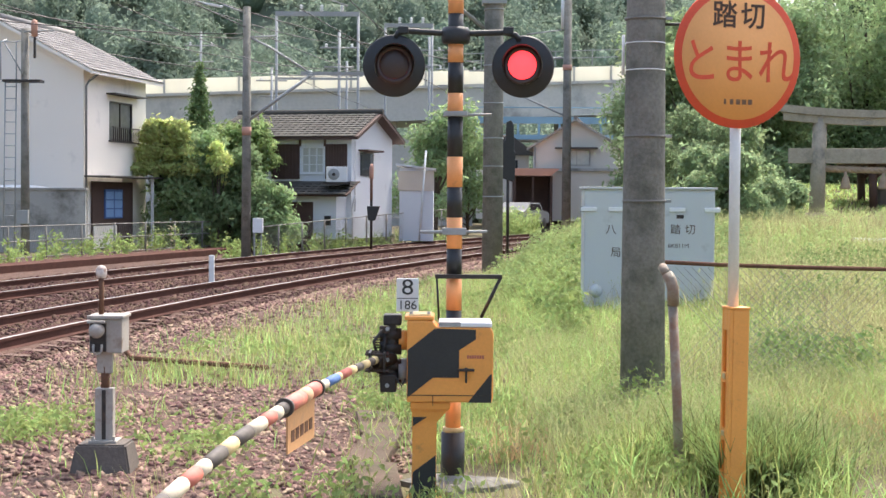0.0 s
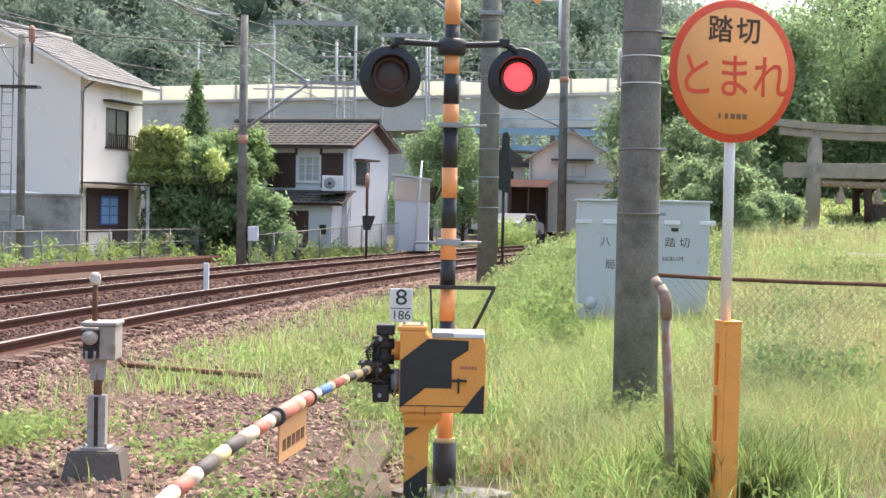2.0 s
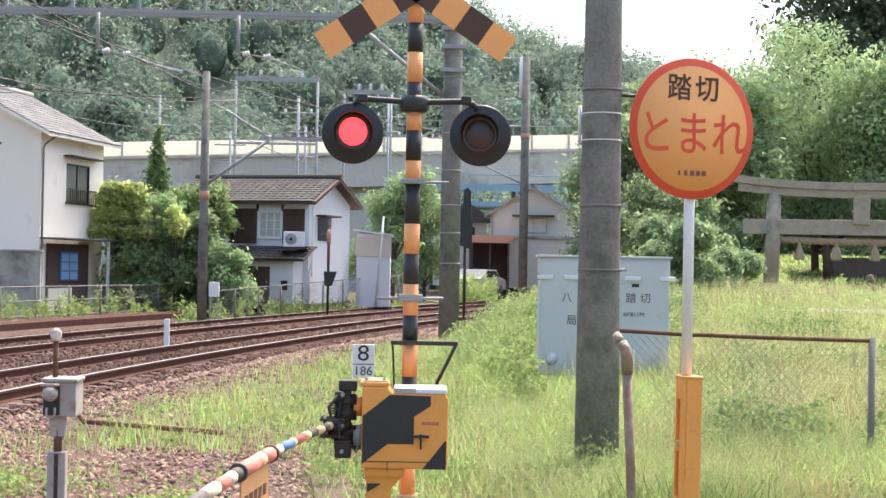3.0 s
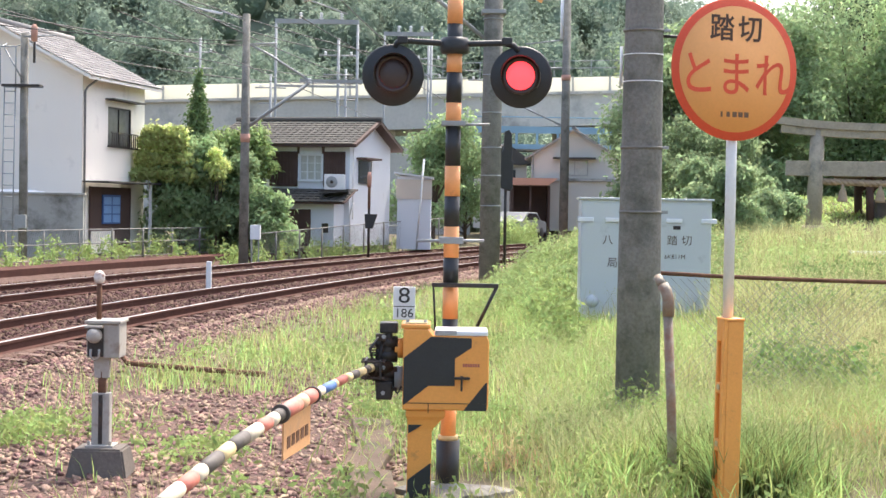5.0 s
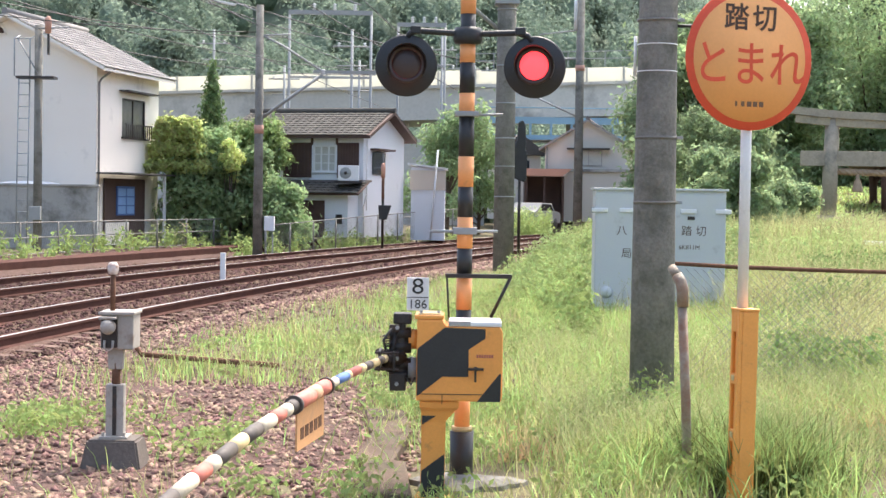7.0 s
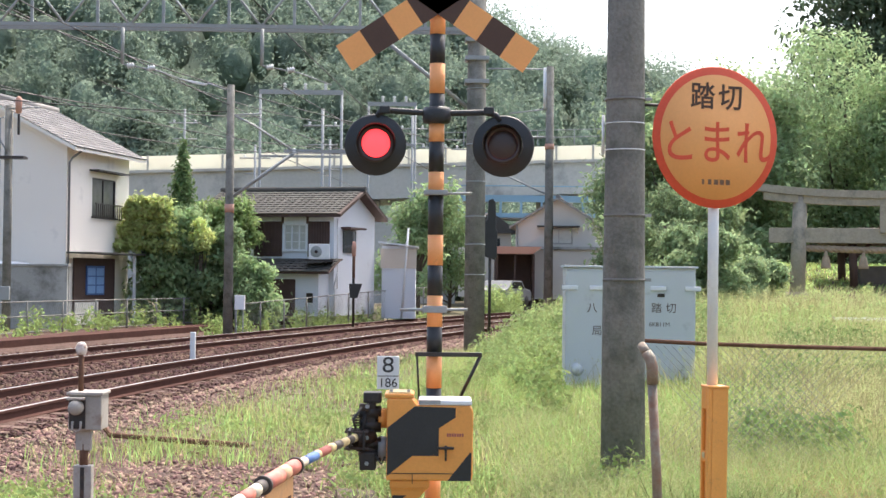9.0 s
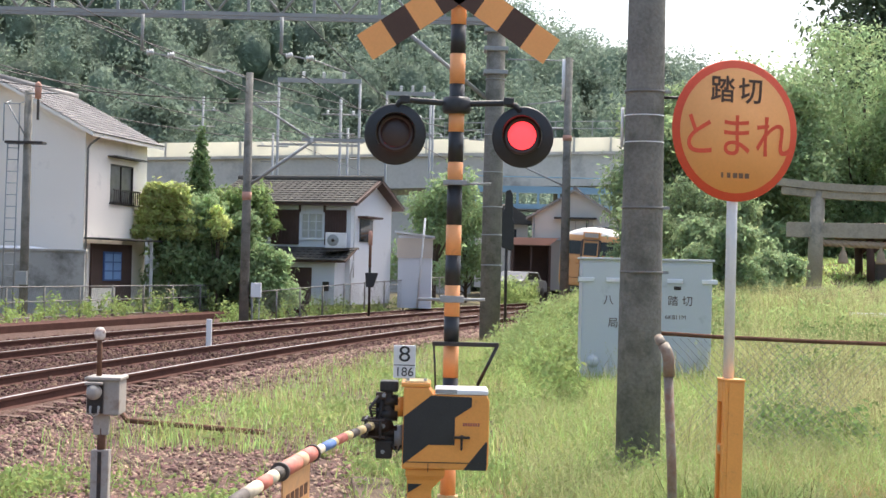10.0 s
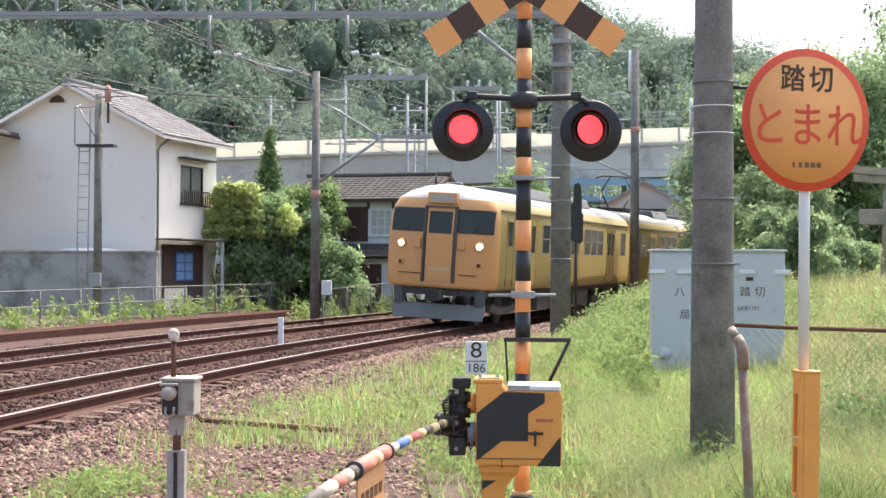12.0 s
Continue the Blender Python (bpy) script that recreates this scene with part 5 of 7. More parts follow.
def make_masts():
    p = concrete_mast("catenary_mast", 1.06, 34.0, 0.2, 8.6, 0.225, 0.19, "grey concrete catenary mast carrying a truss beam")
    for z in (1.6, 2.25, 2.85, 3.6, 4.4, 5.6):
        part("steel_band", lathe([(0.20, -0.012), (0.224, -0.012), (0.224, 0.012), (0.20, 0.012)], 24, pose(0, 0, z)), "steel", p)
    for z in (5.7, 6.2, 6.6):
        part("clamp", box(-0.26, 0.26, -0.26, 0.26, z, z + 0.09, 0.01), "steel", p)
    part("brace", tube([(-0.2, 0, 5.2), (-2.2, 0, 6.8)], 0.045, 8), "steel", p)
    part("warning_tape", lathe([(0.19, 0), (0.206, 0.0), (0.206, 0.25), (0.19, 0.25)], 24, pose(0, 0, 6.9)), "salmon", p)
    b = thing("truss_beam", pose(1.03, 34.0, 0), "galvanised lattice beam spanning the tracks", "catenary beam")
    for y in (-0.25, 0.25):
        for z in (7.05, 7.95):
            part("chord", box(-17, 0.3, y - 0.035, y + 0.035, z - 0.04, z + 0.04), "steel", b)
    for i in range(12):
        x = -0.4 - i * 1.4
        part("diagonal", tube([(x, -0.25, 7.05), (x - 0.7, -0.25, 7.95)], 0.028, 6), "steel", b)
        part("diagonal", tube([(x - 0.7, -0.25, 7.95), (x - 1.4, -0.25, 7.05)], 0.028, 6), "steel", b)
        part("upright", box(x - 0.72, x - 0.66, -0.28, -0.22, 7.05, 7.95), "steel", b)
    # registration hangers
    for x in (-7.6, -4.6):
        part("hanger", tube([(x, 0, 7.05), (x, 0, 6.25)], 0.04, 8), "steel", b)
        part("insulator", lathe([(0.03, 0), (0.075, 0.02), (0.03, 0.05), (0.075, 0.08), (0.03, 0.1), (0.075, 0.13), (0.03, 0.16)], 14, pose(x + 0.1, 0, 6.2, 0, 80, 0)), "white", b)
        part("insulator", lathe([(0.03, 0), (0.075, 0.02), (0.03, 0.05), (0.075, 0.08), (0.03, 0.1), (0.075, 0.13), (0.03, 0.16)], 14, pose(x + 0.55, 0, 6.15, 0, 80, 0)), "white", b)
        part("steady_arm", tube([(x, 0, 6.25), (x + 0.8, 0, 6.1), (x + 1.5, 0, 5.85)], 0.02, 6), "steel", b)
    s = concrete_mast("catenary_mast", 4.5, 58.0, 0.6, 9.55, 0.17, 0.14, "slender concrete catenary mast beyond the signal")
    part("cross_arm", tube([(-2.9, 0, 6.3), (0.2, 0, 6.35)], 0.045, 8), "steel", s)
    part("stay", tube([(-2.2, 0, 5.2), (0, 0, 4.2)], 0.035, 6), "steel", s)
    part("stay", tube([(-1.5, 0, 7.2), (0, 0, 7.4)], 0.03, 6), "steel", s)
    part("cross_arm", tube([(-2.3, 0, 8.85), (0.2, 0, 8.85)], 0.03, 6), "steel", s)
    part("rod_cap", tube([(-0.18, 0, 7.4), (-0.18, 0, 8.9)], 0.07, 8), "white", s)
    part("band", lathe([(0.165, 0), (0.172, 0), (0.172, 0.2), (0.165, 0.2)], 20, pose(0, 0, 5.9)), "terracotta", s)
    l = concrete_mast("catenary_mast", -5.85, 47.0, 0.0, 7.4, 0.15, 0.11, "dark slim concrete mast with bracket arm beside far track")
    part("bracket", tube([(0, 0, 4.0), (1.9, 0, 5.4)], 0.05, 8), "steel", l)
    part("bracket", tube([(0.1, 0, 6.5), (0.7, 0, 6.2), (1.9, 0, 5.45)], 0.035, 8), "steel", l)
    part("bracket", tube([(0, 0, 6.5), (0.9, 0, 6.55)], 0.03, 6), "steel", l)
    part("insulator", lathe([(0.03, 0), (0.08, 0.03), (0.03, 0.06), (0.08, 0.09), (0.03, 0.12), (0.08, 0.15), (0.03, 0.18)], 14, pose(1.9, 0, 5.35)), "white", l)
    part("line_tray", box(1.6, 4.4, -0.04, 0.04, 5.4, 5.5), "steel", l)
    part("lamp_arm", tube([(0, 0, 7.2), (-0.7, 0, 7.45)], 0.025, 6), "steel", l)
    part("street_lamp", prism([(-1.55, 7.58), (-0.7, 7.42), (-0.75, 7.36), (-1.5, 7.5)], 0.18, None, 0.01), "white", l)
    part("marker_band", lathe([(0.135, 0), (0.142, 0), (0.142, 0.25), (0.135, 0.25)], 20, pose(0, 0, 3.6)), "terracotta", l)
    mb = thing("meter_box", pose(-5.5, 47.0, 0.0), "small pale grey meter box on legs", "meter box")
    part("case", box(-0.15, 0.15, -0.1, 0.1, 0.72, 1.15, 0.015), "white", mb)
    for x in (-0.1, 0.1):
        part("leg", box(x - 0.015, x + 0.015, -0.015, 0.015, 0, 0.72), "steel", mb)
    u = concrete_mast("utility_pole", -12.15, 46.0, 0.0, 6.6, 0.13, 0.11, "dark weathered pole with ladder and small platform", "pole")
    part("cross_arm", tube([(0.0, -0.1, 6.5), (0.9, -0.1, 6.55)], 0.025, 6), "steel", u)
    part("platform", box(-0.6, 0.5, -0.25, 0.25, 5.05, 5.12), "darksteel", u)
    part("equipment", lathe([(0, 0), (0.09, 0.03), (0.10, 0.42), (0.05, 0.5), (0.0, 0.52)], 14, pose(0.30, -0.1, 6.35)), "terracotta", u)
    part("equipment", box(0.27, 0.33, -0.1, -0.02, 5.75, 6.35), "darksteel", u)
    part("switch_box", box(-0.16, 0.16, -0.32, -0.16, 0.95, 1.35, 0.02), "steel", u)
    lad = bmesh.new()
    for x in (-0.62, -0.3):
        tube([(x, -0.05, 0.2), (x + 0.06, -0.05, 5.05)], 0.02, 6, lad)
    for z in np.arange(0.5, 5.0, 0.34):
        tube([(-0.62 + z * 0.012, -0.05, z), (-0.3 + z * 0.012, -0.05, z)], 0.014, 6, lad)
    part("ladder", lad, "steel", u)
    cage = bmesh.new()
    for x in (-0.65, -0.2):
        tube([(x, -0.2, 5.1), (x, -0.2, 6.2), (x + 0.1, 0.1, 6.3)], 0.02, 6, cage)
    tube([(-0.65, -0.2, 6.2), (-0.2, -0.2, 6.2)], 0.02, 6, cage)
    tube([(-0.55, -0.2, 6.2), (0.0, -0.1, 5.2)], 0.02, 6, cage)
    part("guard_cage", cage, "steel", u)
    # far gantry frames
    for x, w, z, h, y in ((-7.4, 3.6, 5.0, 5.0, 70.0), (-2.9, 2.3, 6.8, 3.6, 78.0)):
        g = thing("gantry_frame", pose(x, y, 0), "galvanised steel overhead line portal frame", "gantry")
        for q in (0, w):
            part("leg", tube([(q, 0, 0.0), (q, 0, z + h)], 0.06, 8), "steel", g)
        part("beam", box(-0.05, w + 0.05, -0.06, 0.06, z + h - 0.2, z + h), "steel", g)
        part("beam", box(-0.05, w + 0.05, -0.05, 0.05, z + h * 0.4, z + h * 0.4 + 0.1), "steel", g)
        for k in range(3):
            part("insulator", lathe([(0.03, 0), (0.1, 0.04), (0.03, 0.1), (0.1, 0.14), (0.03, 0.2), (0.1, 0.24), (0.03, 0.3)], 12, pose(w * (0.3 + 0.25 * k), 0, z + h)), "white", g)
    for x, y, top in ((-13.8, 90, 11.2), (-10.0, 92, 9.4), (-0.9, 95, 11.5), (0.4, 88, 9.8), (2.2, 84, 9.4), (-4.9, 74, 9.6), (-5.4, 88, 9.4)):
        f = thing("line_mast", pose(x, y, 0), "distant slim steel line mast", "mast", "distant line masts")
        part("shaft", tube([(0, 0, 0), (0, 0, top)], 0.07, 8), "steel", f)
        part("cross_arm", tube([(-0.9, 0, top - 0.8), (0.9, 0, top - 0.8)], 0.045, 6), "steel", f)
        part("cross_arm", tube([(-0.7, 0, top - 1.7), (0.7, 0, top - 1.7)], 0.04, 6), "steel", f)
        for q in (-0.6, 0.6):
            part("insulator", lathe([(0.03, 0), (0.09, 0.05), (0.03, 0.1), (0.09, 0.15), (0.0, 0.2)], 10, pose(q, 0, top - 0.8)), "white", f)


make_masts()


def wire(p, q, sag, r=0.012, n=14):
    p, q = Vector(p), Vector(q)
    pts = [p.lerp(q, i / n) - Vector((0, 0, sag * 4 * (i / n) * (1 - i / n))) for i in range(n + 1)]
    w = part("overhead_wire", tube(pts, r, 5), "darksteel")
    tagged(w, "thin dark overhead line wire", "overhead wire", "overhead wires")
    return w


M["wire_pale"] = mat("bare_wire", (0.36, 0.37, 0.38), 0.5, 0.4)
for p, q, sag, r in (((-7.6, 34, 7.0), (-2.6, 72, 7.2), 0.3, 0.016), ((-3.9, 34, 7.8), (-0.5, 72, 7.6), 0.2, 0.016), ((-7.0, 34, 5.85), (-2.9, 72, 5.7), 0.02, 0.012),
                     ((-3.2, 34, 5.85), (0.6, 62, 5.7), 0.02, 0.012), ((-20, 40, 9.4), (-3.5, 92, 9.2), 1.2, 0.02), ((-20, 40, 8.2), (-1.0, 95, 9.6), 1.6, 0.02),
                     ((-18, 44, 7.4), (-5.85, 47, 6.6), 0.3, 0.014), ((-20, 36, 8.6), (-7.4, 70, 8.8), 0.9, 0.018), ((-14, 34, 9.2), (2.0, 84, 9.0), 0.8, 0.02),
                     ((-7.6, 12, 7.0), (-7.6, 34, 7.0), 0.3, 0.014), ((-3.9, 12, 7.8), (-3.9, 34, 7.8), 0.3, 0.014), ((-11, 34, 8.4), (-4.9, 74, 9.0), 0.6, 0.016)):
    wire(p, q, sag, r)


def make_trackside():
    s = thing("track_signal", pose(1.47, 36.0, 0.5), "black railway signal head seen from behind on a post", "railway signal")
    head = bmesh.new()
    prism([(-0.12, 1.72), (0.10, 1.64), (0.15, 1.72), (0.16, 2.3), (0.12, 2.36), (0.13, 2.5), (0.11, 2.95), (0.05, 3.04), (-0.05, 3.0), (-0.07, 2.6), (-0.14, 2.5), (-0.15, 1.85)], 0.25, None, 0.02, head)
    part("head", head, "black", s)
    part("post", tube([(0.0, 0.1, -0.3), (0.0, 0.1, 2.2)], 0.035, 10), "darksteel", s)
    w = thing("marker_post", pose(-4.97, 34.0, -0.1), "short white trackside marker post", "marker post")
    part("stake", box(-0.055, 0.055, -0.05, 0.05, 0, 0.60, 0.012), "white", w)
    t = thing("dwarf_signal", pose(-2.5, 55.0, 0.0), "small black trackside signal on a thin post with pink tip", "railway signal")
    part("post", tube([(0, 0, 0), (0, 0, 2.9)], 0.045, 8), "darksteel", t)
    part("tip", lathe([(0.0, 0.0), (0.07, 0.0), (0.08, 0.35), (0.05, 0.5), (0, 0.52)], 12, pose(0, 0, 2.45)), "terracotta", t)
    part("head", prism([(-0.12, 1.0), (0.14, 1.0), (0.30, 1.5), (-0.15, 1.5)], 0.3, None, 0.02), "black", t)
    part("rust_band", tube([(0, 0, 1.7), (0, 0, 2.5)], 0.05, 8), "rust", t)
    f = thing("trackside_fence", None, "low weathered wire mesh fence along the far side", "fence")
    pts = [on_circle(R_NEAR + 9.2, s, 0) for s in np.arange(30, 76, 2.0)]
    bm = bmesh.new()
    for p in pts:
        part("post", tube([(p.x, p.y, 0.0), (p.x, p.y, 0.98)], 0.03, 6), "fencegrey", f)
    for z in (0.12, 0.55, 0.95):
        part("fence_rail", tube([(p.x, p.y, z) for p in pts], 0.018, 6), "fencegrey", f)
    wires = bmesh.new()
    for a, b in zip(pts, pts[1:]):
        for i in range(16):
            p, q = a.lerp(b, i / 16), a.lerp(b, min(1, (i + 3) / 16))
            tube([(p.x, p.y, 0.1), (q.x, q.y, 0.95)], 0.004, 3, wires, caps=False)
    tagged(part("wire_netting", wires, "fencegrey", f), kind="stuff")
    f = thing("yard_fence", None, "grey wire mesh fence before the white house", "fence")
    pts = [on_circle(R_NEAR + 6.0, s, 0.82 + 0.028 * (s - 53)) for s in np.arange(53, 73.1, 2.0)]
    for p in pts:
        part("post", tube([(p.x, p.y, -0.2), (p.x, p.y, p.z + 0.03)], 0.028, 6), "fencegrey", f)
    part("fence_rail", tube([tuple(p) for p in pts], 0.018, 6), "fencegrey", f)
    wires = bmesh.new()
    for a, b in zip(pts, pts[1:]):
        for i in range(16):
            p, q, r = a.lerp(b, i / 16), a.lerp(b, min(1, (i + 5) / 16)), a.lerp(b, max(0, (i - 5) / 16))
            tube([(p.x, p.y, -0.1), tuple(q)], 0.003, 3, wires, caps=False)
            tube([(p.x, p.y, -0.1), tuple(r)], 0.003, 3, wires, caps=False)
    tagged(part("wire_netting", wires, "fencegrey", f), kind="stuff")
    k = thing("platform_edge", None, "low brown retaining edge along the far track", "retaining edge", kind="structure")
    bm = bmesh.new()
    prev = None
    for s_ in np.arange(6, 66, 2.0):
        ring = [bm.verts.new(on_curve(R_NEAR + r, s_, z)) for r, z in ((7.7, -0.25), (7.7, 0.06), (8.1, 0.10), (8.1, -0.25))]
        if prev:
            for i in range(3):
                bm.faces.new((prev[i], ring[i], ring[i + 1], prev[i + 1]))
        prev = ring
    bmesh.ops.recalc_face_normals(bm, faces=bm.faces[:])
    part("edge", bm, "rail", k)


make_trackside()

# ---- shrine gate and grounds ----


def make_torii():
    t = thing("torii_gate", pose(12.3, 42.0, 1.35, 0, 0, -8), "weathered grey stone torii gate with plaque", "torii gate")
    for x in (-2.35, 2.35):
        part("pillar", tube([(x, 0, -0.2), (x * 0.97, 0, 2.75)], [0.215, 0.185], 20), "stone", t)
        part("pillar_base", lathe([(0, 0.1), (0.3, 0.1), (0.32, 0.0), (0.32, -0.3)][::-1], 20, pose(x, 0, 0)), "stone", t)
    part("tie_beam", box(-3.1, 3.1, -0.12, 0.12, 1.42, 1.82, 0.015), "stone", t)

    def lintel(z, h, half, rise, dep):
        bm = bmesh.new()
        prev = None
        for i in range(17):
            x = -half + 2 * half * i / 16
            c = rise * abs(x / half) ** 2.4
            ring = [bm.verts.new(v) for v in ((x, -dep, z + c), (x, dep, z + c), (x, dep, z + c + h), (x, -dep, z + c + h))]
            if prev:
                for k in range(4):
                    bm.faces.new((prev[k], ring[k], ring[(k + 1) % 4], prev[(k + 1) % 4]))
            else:
                bm.faces.new(ring[::-1])
            prev = ring
        bm.faces.new(prev)
        bmesh.ops.recalc_face_normals(bm, faces=bm.faces[:])
        return bm
    part("lower_lintel", lintel(2.42, 0.20, 3.25, 0.16, 0.17), "stone", t)
    part("top_lintel", lintel(2.622, 0.20, 3.5, 0.2, 0.23), "stone", t)
    part("plaque", box(-0.22, 0.22, -0.2, -0.10, 1.7, 2.5, 0.02), "stone", t)
    s = thing("hand_washing_shelter", pose(15.2, 47.0, 1.6, 0, 0, -6), "low shrine shelter with brown bark roof over a dark trough", "shelter")
    part("roof", prism([(-3.4, 1.40), (-3.2, 1.26), (3.2, 1.26), (3.4, 1.40), (2.5, 1.72), (-2.5, 1.72)], 3.0, None, 0.05), "thatch", s)
    for x in (-2.6, 2.6):
        for y in (-1.1, 1.1):
            part("post", tube([(x * 0.98, y, -0.1), (x, y, 1.3)], 0.12, 10), "brownwood", s)
            part("brace", tube([(x * 0.99, y, 0.8), (x * 0.8, y, 1.28)], 0.05, 8), "brownwood", s)
    part("trough", box(-2.3, 2.3, -0.6, 0.6, -0.1, 0.62, 0.06), "darkblock", s)
    rope = bmesh.new()
    for k in range(3):
        pts = []
        for i in range(121):
            x = -2.2 + 4.4 * i / 120
            a = x * 14 + k * 2.094
            pts.append((x, 0.045 * math.cos(a), 1.24 + 0.05 * (x / 2.2) ** 2 + 0.045 * math.sin(a)))
        tube(pts, 0.055, 6, rope)
    r = thing("straw_rope", t.matrix_basis.copy(), "thick twisted brown straw rope slung under the stone beam", "sacred rope")
    part("twisted_rope", rope, "straw", r)
    for x in (-1.6, -0.62, 0.38, 1.4):
        part("tassel", lathe([(0.0, 1.22), (0.05, 1.2), (0.045, 1.1), (0.09, 1.02), (0.14, 0.78), (0.13, 0.74), (0.0, 0.75)][::-1], 12, pose(x, -0.02, 0)), "straw", r, "pale straw tassel")
    d = lathe([(0.0, 0.78), (0.07, 0.76), (0.10, 0.68), (0.09, 0.60), (0.07, 0.54), (0.12, 0.46), (0.14, 0.32), (0.13, 0.24), (0.24, 0.22), (0.26, 0.0), (0.0, 0.0)][::-1], 14)
    box(-0.05, 0.05, -0.17, -0.06, 0.60, 0.70, 0.015, d)
    g = part("guardian_statue", d, "darkblock")
    g.matrix_basis = pose(11.45, 38.2, land(11.45, 38.2) - 0.06)
    tagged(g, "small dark stone guardian statue on a plinth", "statue")
    # made-up block wall whose cap stands in for a pale pipe handrail
    w = thing("handrail_stand_in", pose(7.85, 30.2, 0.55, 0, 0, -14), "low concrete wall with pale cap in place of a pipe handrail", "wall")
    part("wall_block", box(0, 6, -0.12, 0.12, -0.3, 0.43, 0.02), "concrete", w)
    part("cap", box(-0.05, 6.05, -0.16, 0.16, 0.432, 0.50, 0.02), "white", w)


M["straw"] = mat("weathered_straw", (0.36, 0.27, 0.19), 0.95, 0, 0.25, 6, 0.006, 50)
M["thatch"] = mat("brown_bark_roof", (0.13, 0.10, 0.085), 0.95, 0, 0.2, 3, 0.01, 25)
make_torii()

# ---- trees ----


def make_trees():
    rng = np.random.default_rng(5)
    # garden hedge and trees beside the house
    make_tree("tree", (-8.9, 54.8, 0.1), lumps_in(rng, 46, 1.35, 1.1, 0.35, 3.75, 0.34, 0.62, 0.35), 17000, 0.10, "leaf", "dense dark green broadleaved garden tree", "tree", 0.12, 21)
    crown = [(1.15 * math.cos(a) * (1 - 0.5 * k) - 0.35, -0.55, 2.5 + 1.55 * k, 0.24 + 0.12 * rng.random(), 0.3, 0.24) for a in (2.0, 2.5, 3.0, 0.9, 1.5) for k in (0.1, 0.45, 0.8, 1.0)]
    make_tree("tree", (-9.0, 54.5, 0.1), crown, 6500, 0.09, "leaf_light", "yellow-green flowering shrub spreading through the garden tree", "tree", 0.08, 22)
    make_tree("conifer", (-8.75, 56.8, 0.1), [(0, 0, 1 + i * 0.42, 1.1 * (1 - i / 13.5), 1.1 * (1 - i / 13.5), 0.55) for i in range(13)], 12000, 0.08, "leaf_conifer", "slim pointed conifer behind the bushes", "conifer", 0.1, 23)
    make_tree("tree", (-7.3, 54.9, 0.1), lumps_in(rng, 40, 1.25, 1.0, 0.35, 3.1, 0.32, 0.55, 0.4), 14000, 0.10, "leaf", "dark green broadleaved tree beside the tracks", "tree", 0.12, 24)
    make_tree("bush", (-7.7, 54.1, 0.1), lumps_in(rng, 8, 0.5, 0.3, 2.3, 3.4, 0.14, 0.28, 0.3), 1500, 0.08, "leaf_light", "pale flowering sprays in the garden", "bush", 0.05, 29)
    make_tree("tree", (-7.2, 58.0, 0.1), lumps_in(rng, 26, 1.1, 1.0, 1.6, 4.5, 0.35, 0.6, 0.4), 9000, 0.10, "leaf_mid", "broadleaved tree behind the garden", "tree", 0.15, 26)
    make_tree("bush", (-5.9, 54.4, 0.1), lumps_in(rng, 28, 1.0, 0.9, 0.3, 2.1, 0.28, 0.48, 0.55), 9000, 0.09, "leaf", "green garden bush leaning over the fence", "bush", 0.1, 25)
    make_tree("tree", (-0.4, 77.0, 0.1), lumps_in(rng, 18, 1.9, 1.5, 0.8, 5.6, 0.6, 1.1, 0.4), 8500, 0.12, "leaf", "broadleaved tree behind the white house", "tree", 0.15, 27)
    make_tree("tree", (1.25, 82.0, 0.1), lumps_in(rng, 16, 1.3, 1.2, 0.5, 5.0, 0.5, 0.9, 0.4), 8000, 0.10, "leaf", "shaggy bush behind the catenary mast", "tree", 0.1, 30)
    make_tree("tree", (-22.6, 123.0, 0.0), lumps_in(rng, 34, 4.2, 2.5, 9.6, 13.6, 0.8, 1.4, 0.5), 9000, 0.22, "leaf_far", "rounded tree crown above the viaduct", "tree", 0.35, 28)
    # shrine trees on the right
    spots = [(6.7, 44, 0.9, 1.8, 4.2, 18), (8.0, 49, 1.0, 2.4, 6.0, 34), (12.0, 60, 1.0, 3.4, 8.6, 44), (16.5, 62, 1.2, 4.0, 10.3, 54), (9.0, 58, 1.0, 3.0, 7.8, 36), (20.5, 60, 1.2, 4.0, 11.0, 48), (6.3, 36, 0.8, 1.2, 2.4, 12), (7.9, 38.5, 0.9, 1.0, 1.7, 10)]
    for i, (x, y, z, s, top, n) in enumerate(spots):
        make_tree("tree", (x, y, z), lumps_in(rng, n, s, s, 0.5, top - 0.6, s * 0.20, s * 0.36, 0.4), (14000 if y < 46 else 10000) + 640 * n, 0.062 if y < 46 else 0.105, "leaf_right", "leafy green broadleaved tree at the shrine", "tree", 0.16, 40 + i, group="shrine trees")
    make_tree("tree", (23.0, 78, 2.0), lumps_in(rng, 36, 4.2, 4, 4, 16.5, 1.8, 2.8, 0.3), 30000, 0.2, "leaf_dark", "tall dark evergreen tree behind the shrine", "tree", 0.4, 60)


M["leaf_mid"] = leaf_mat("bush_leaves", (0.28, 0.37, 0.15), trans=0.55)
M["leaf_conifer"] = leaf_mat("conifer_leaves", (0.16, 0.23, 0.10))
make_trees()

# ---- grass and weeds ----


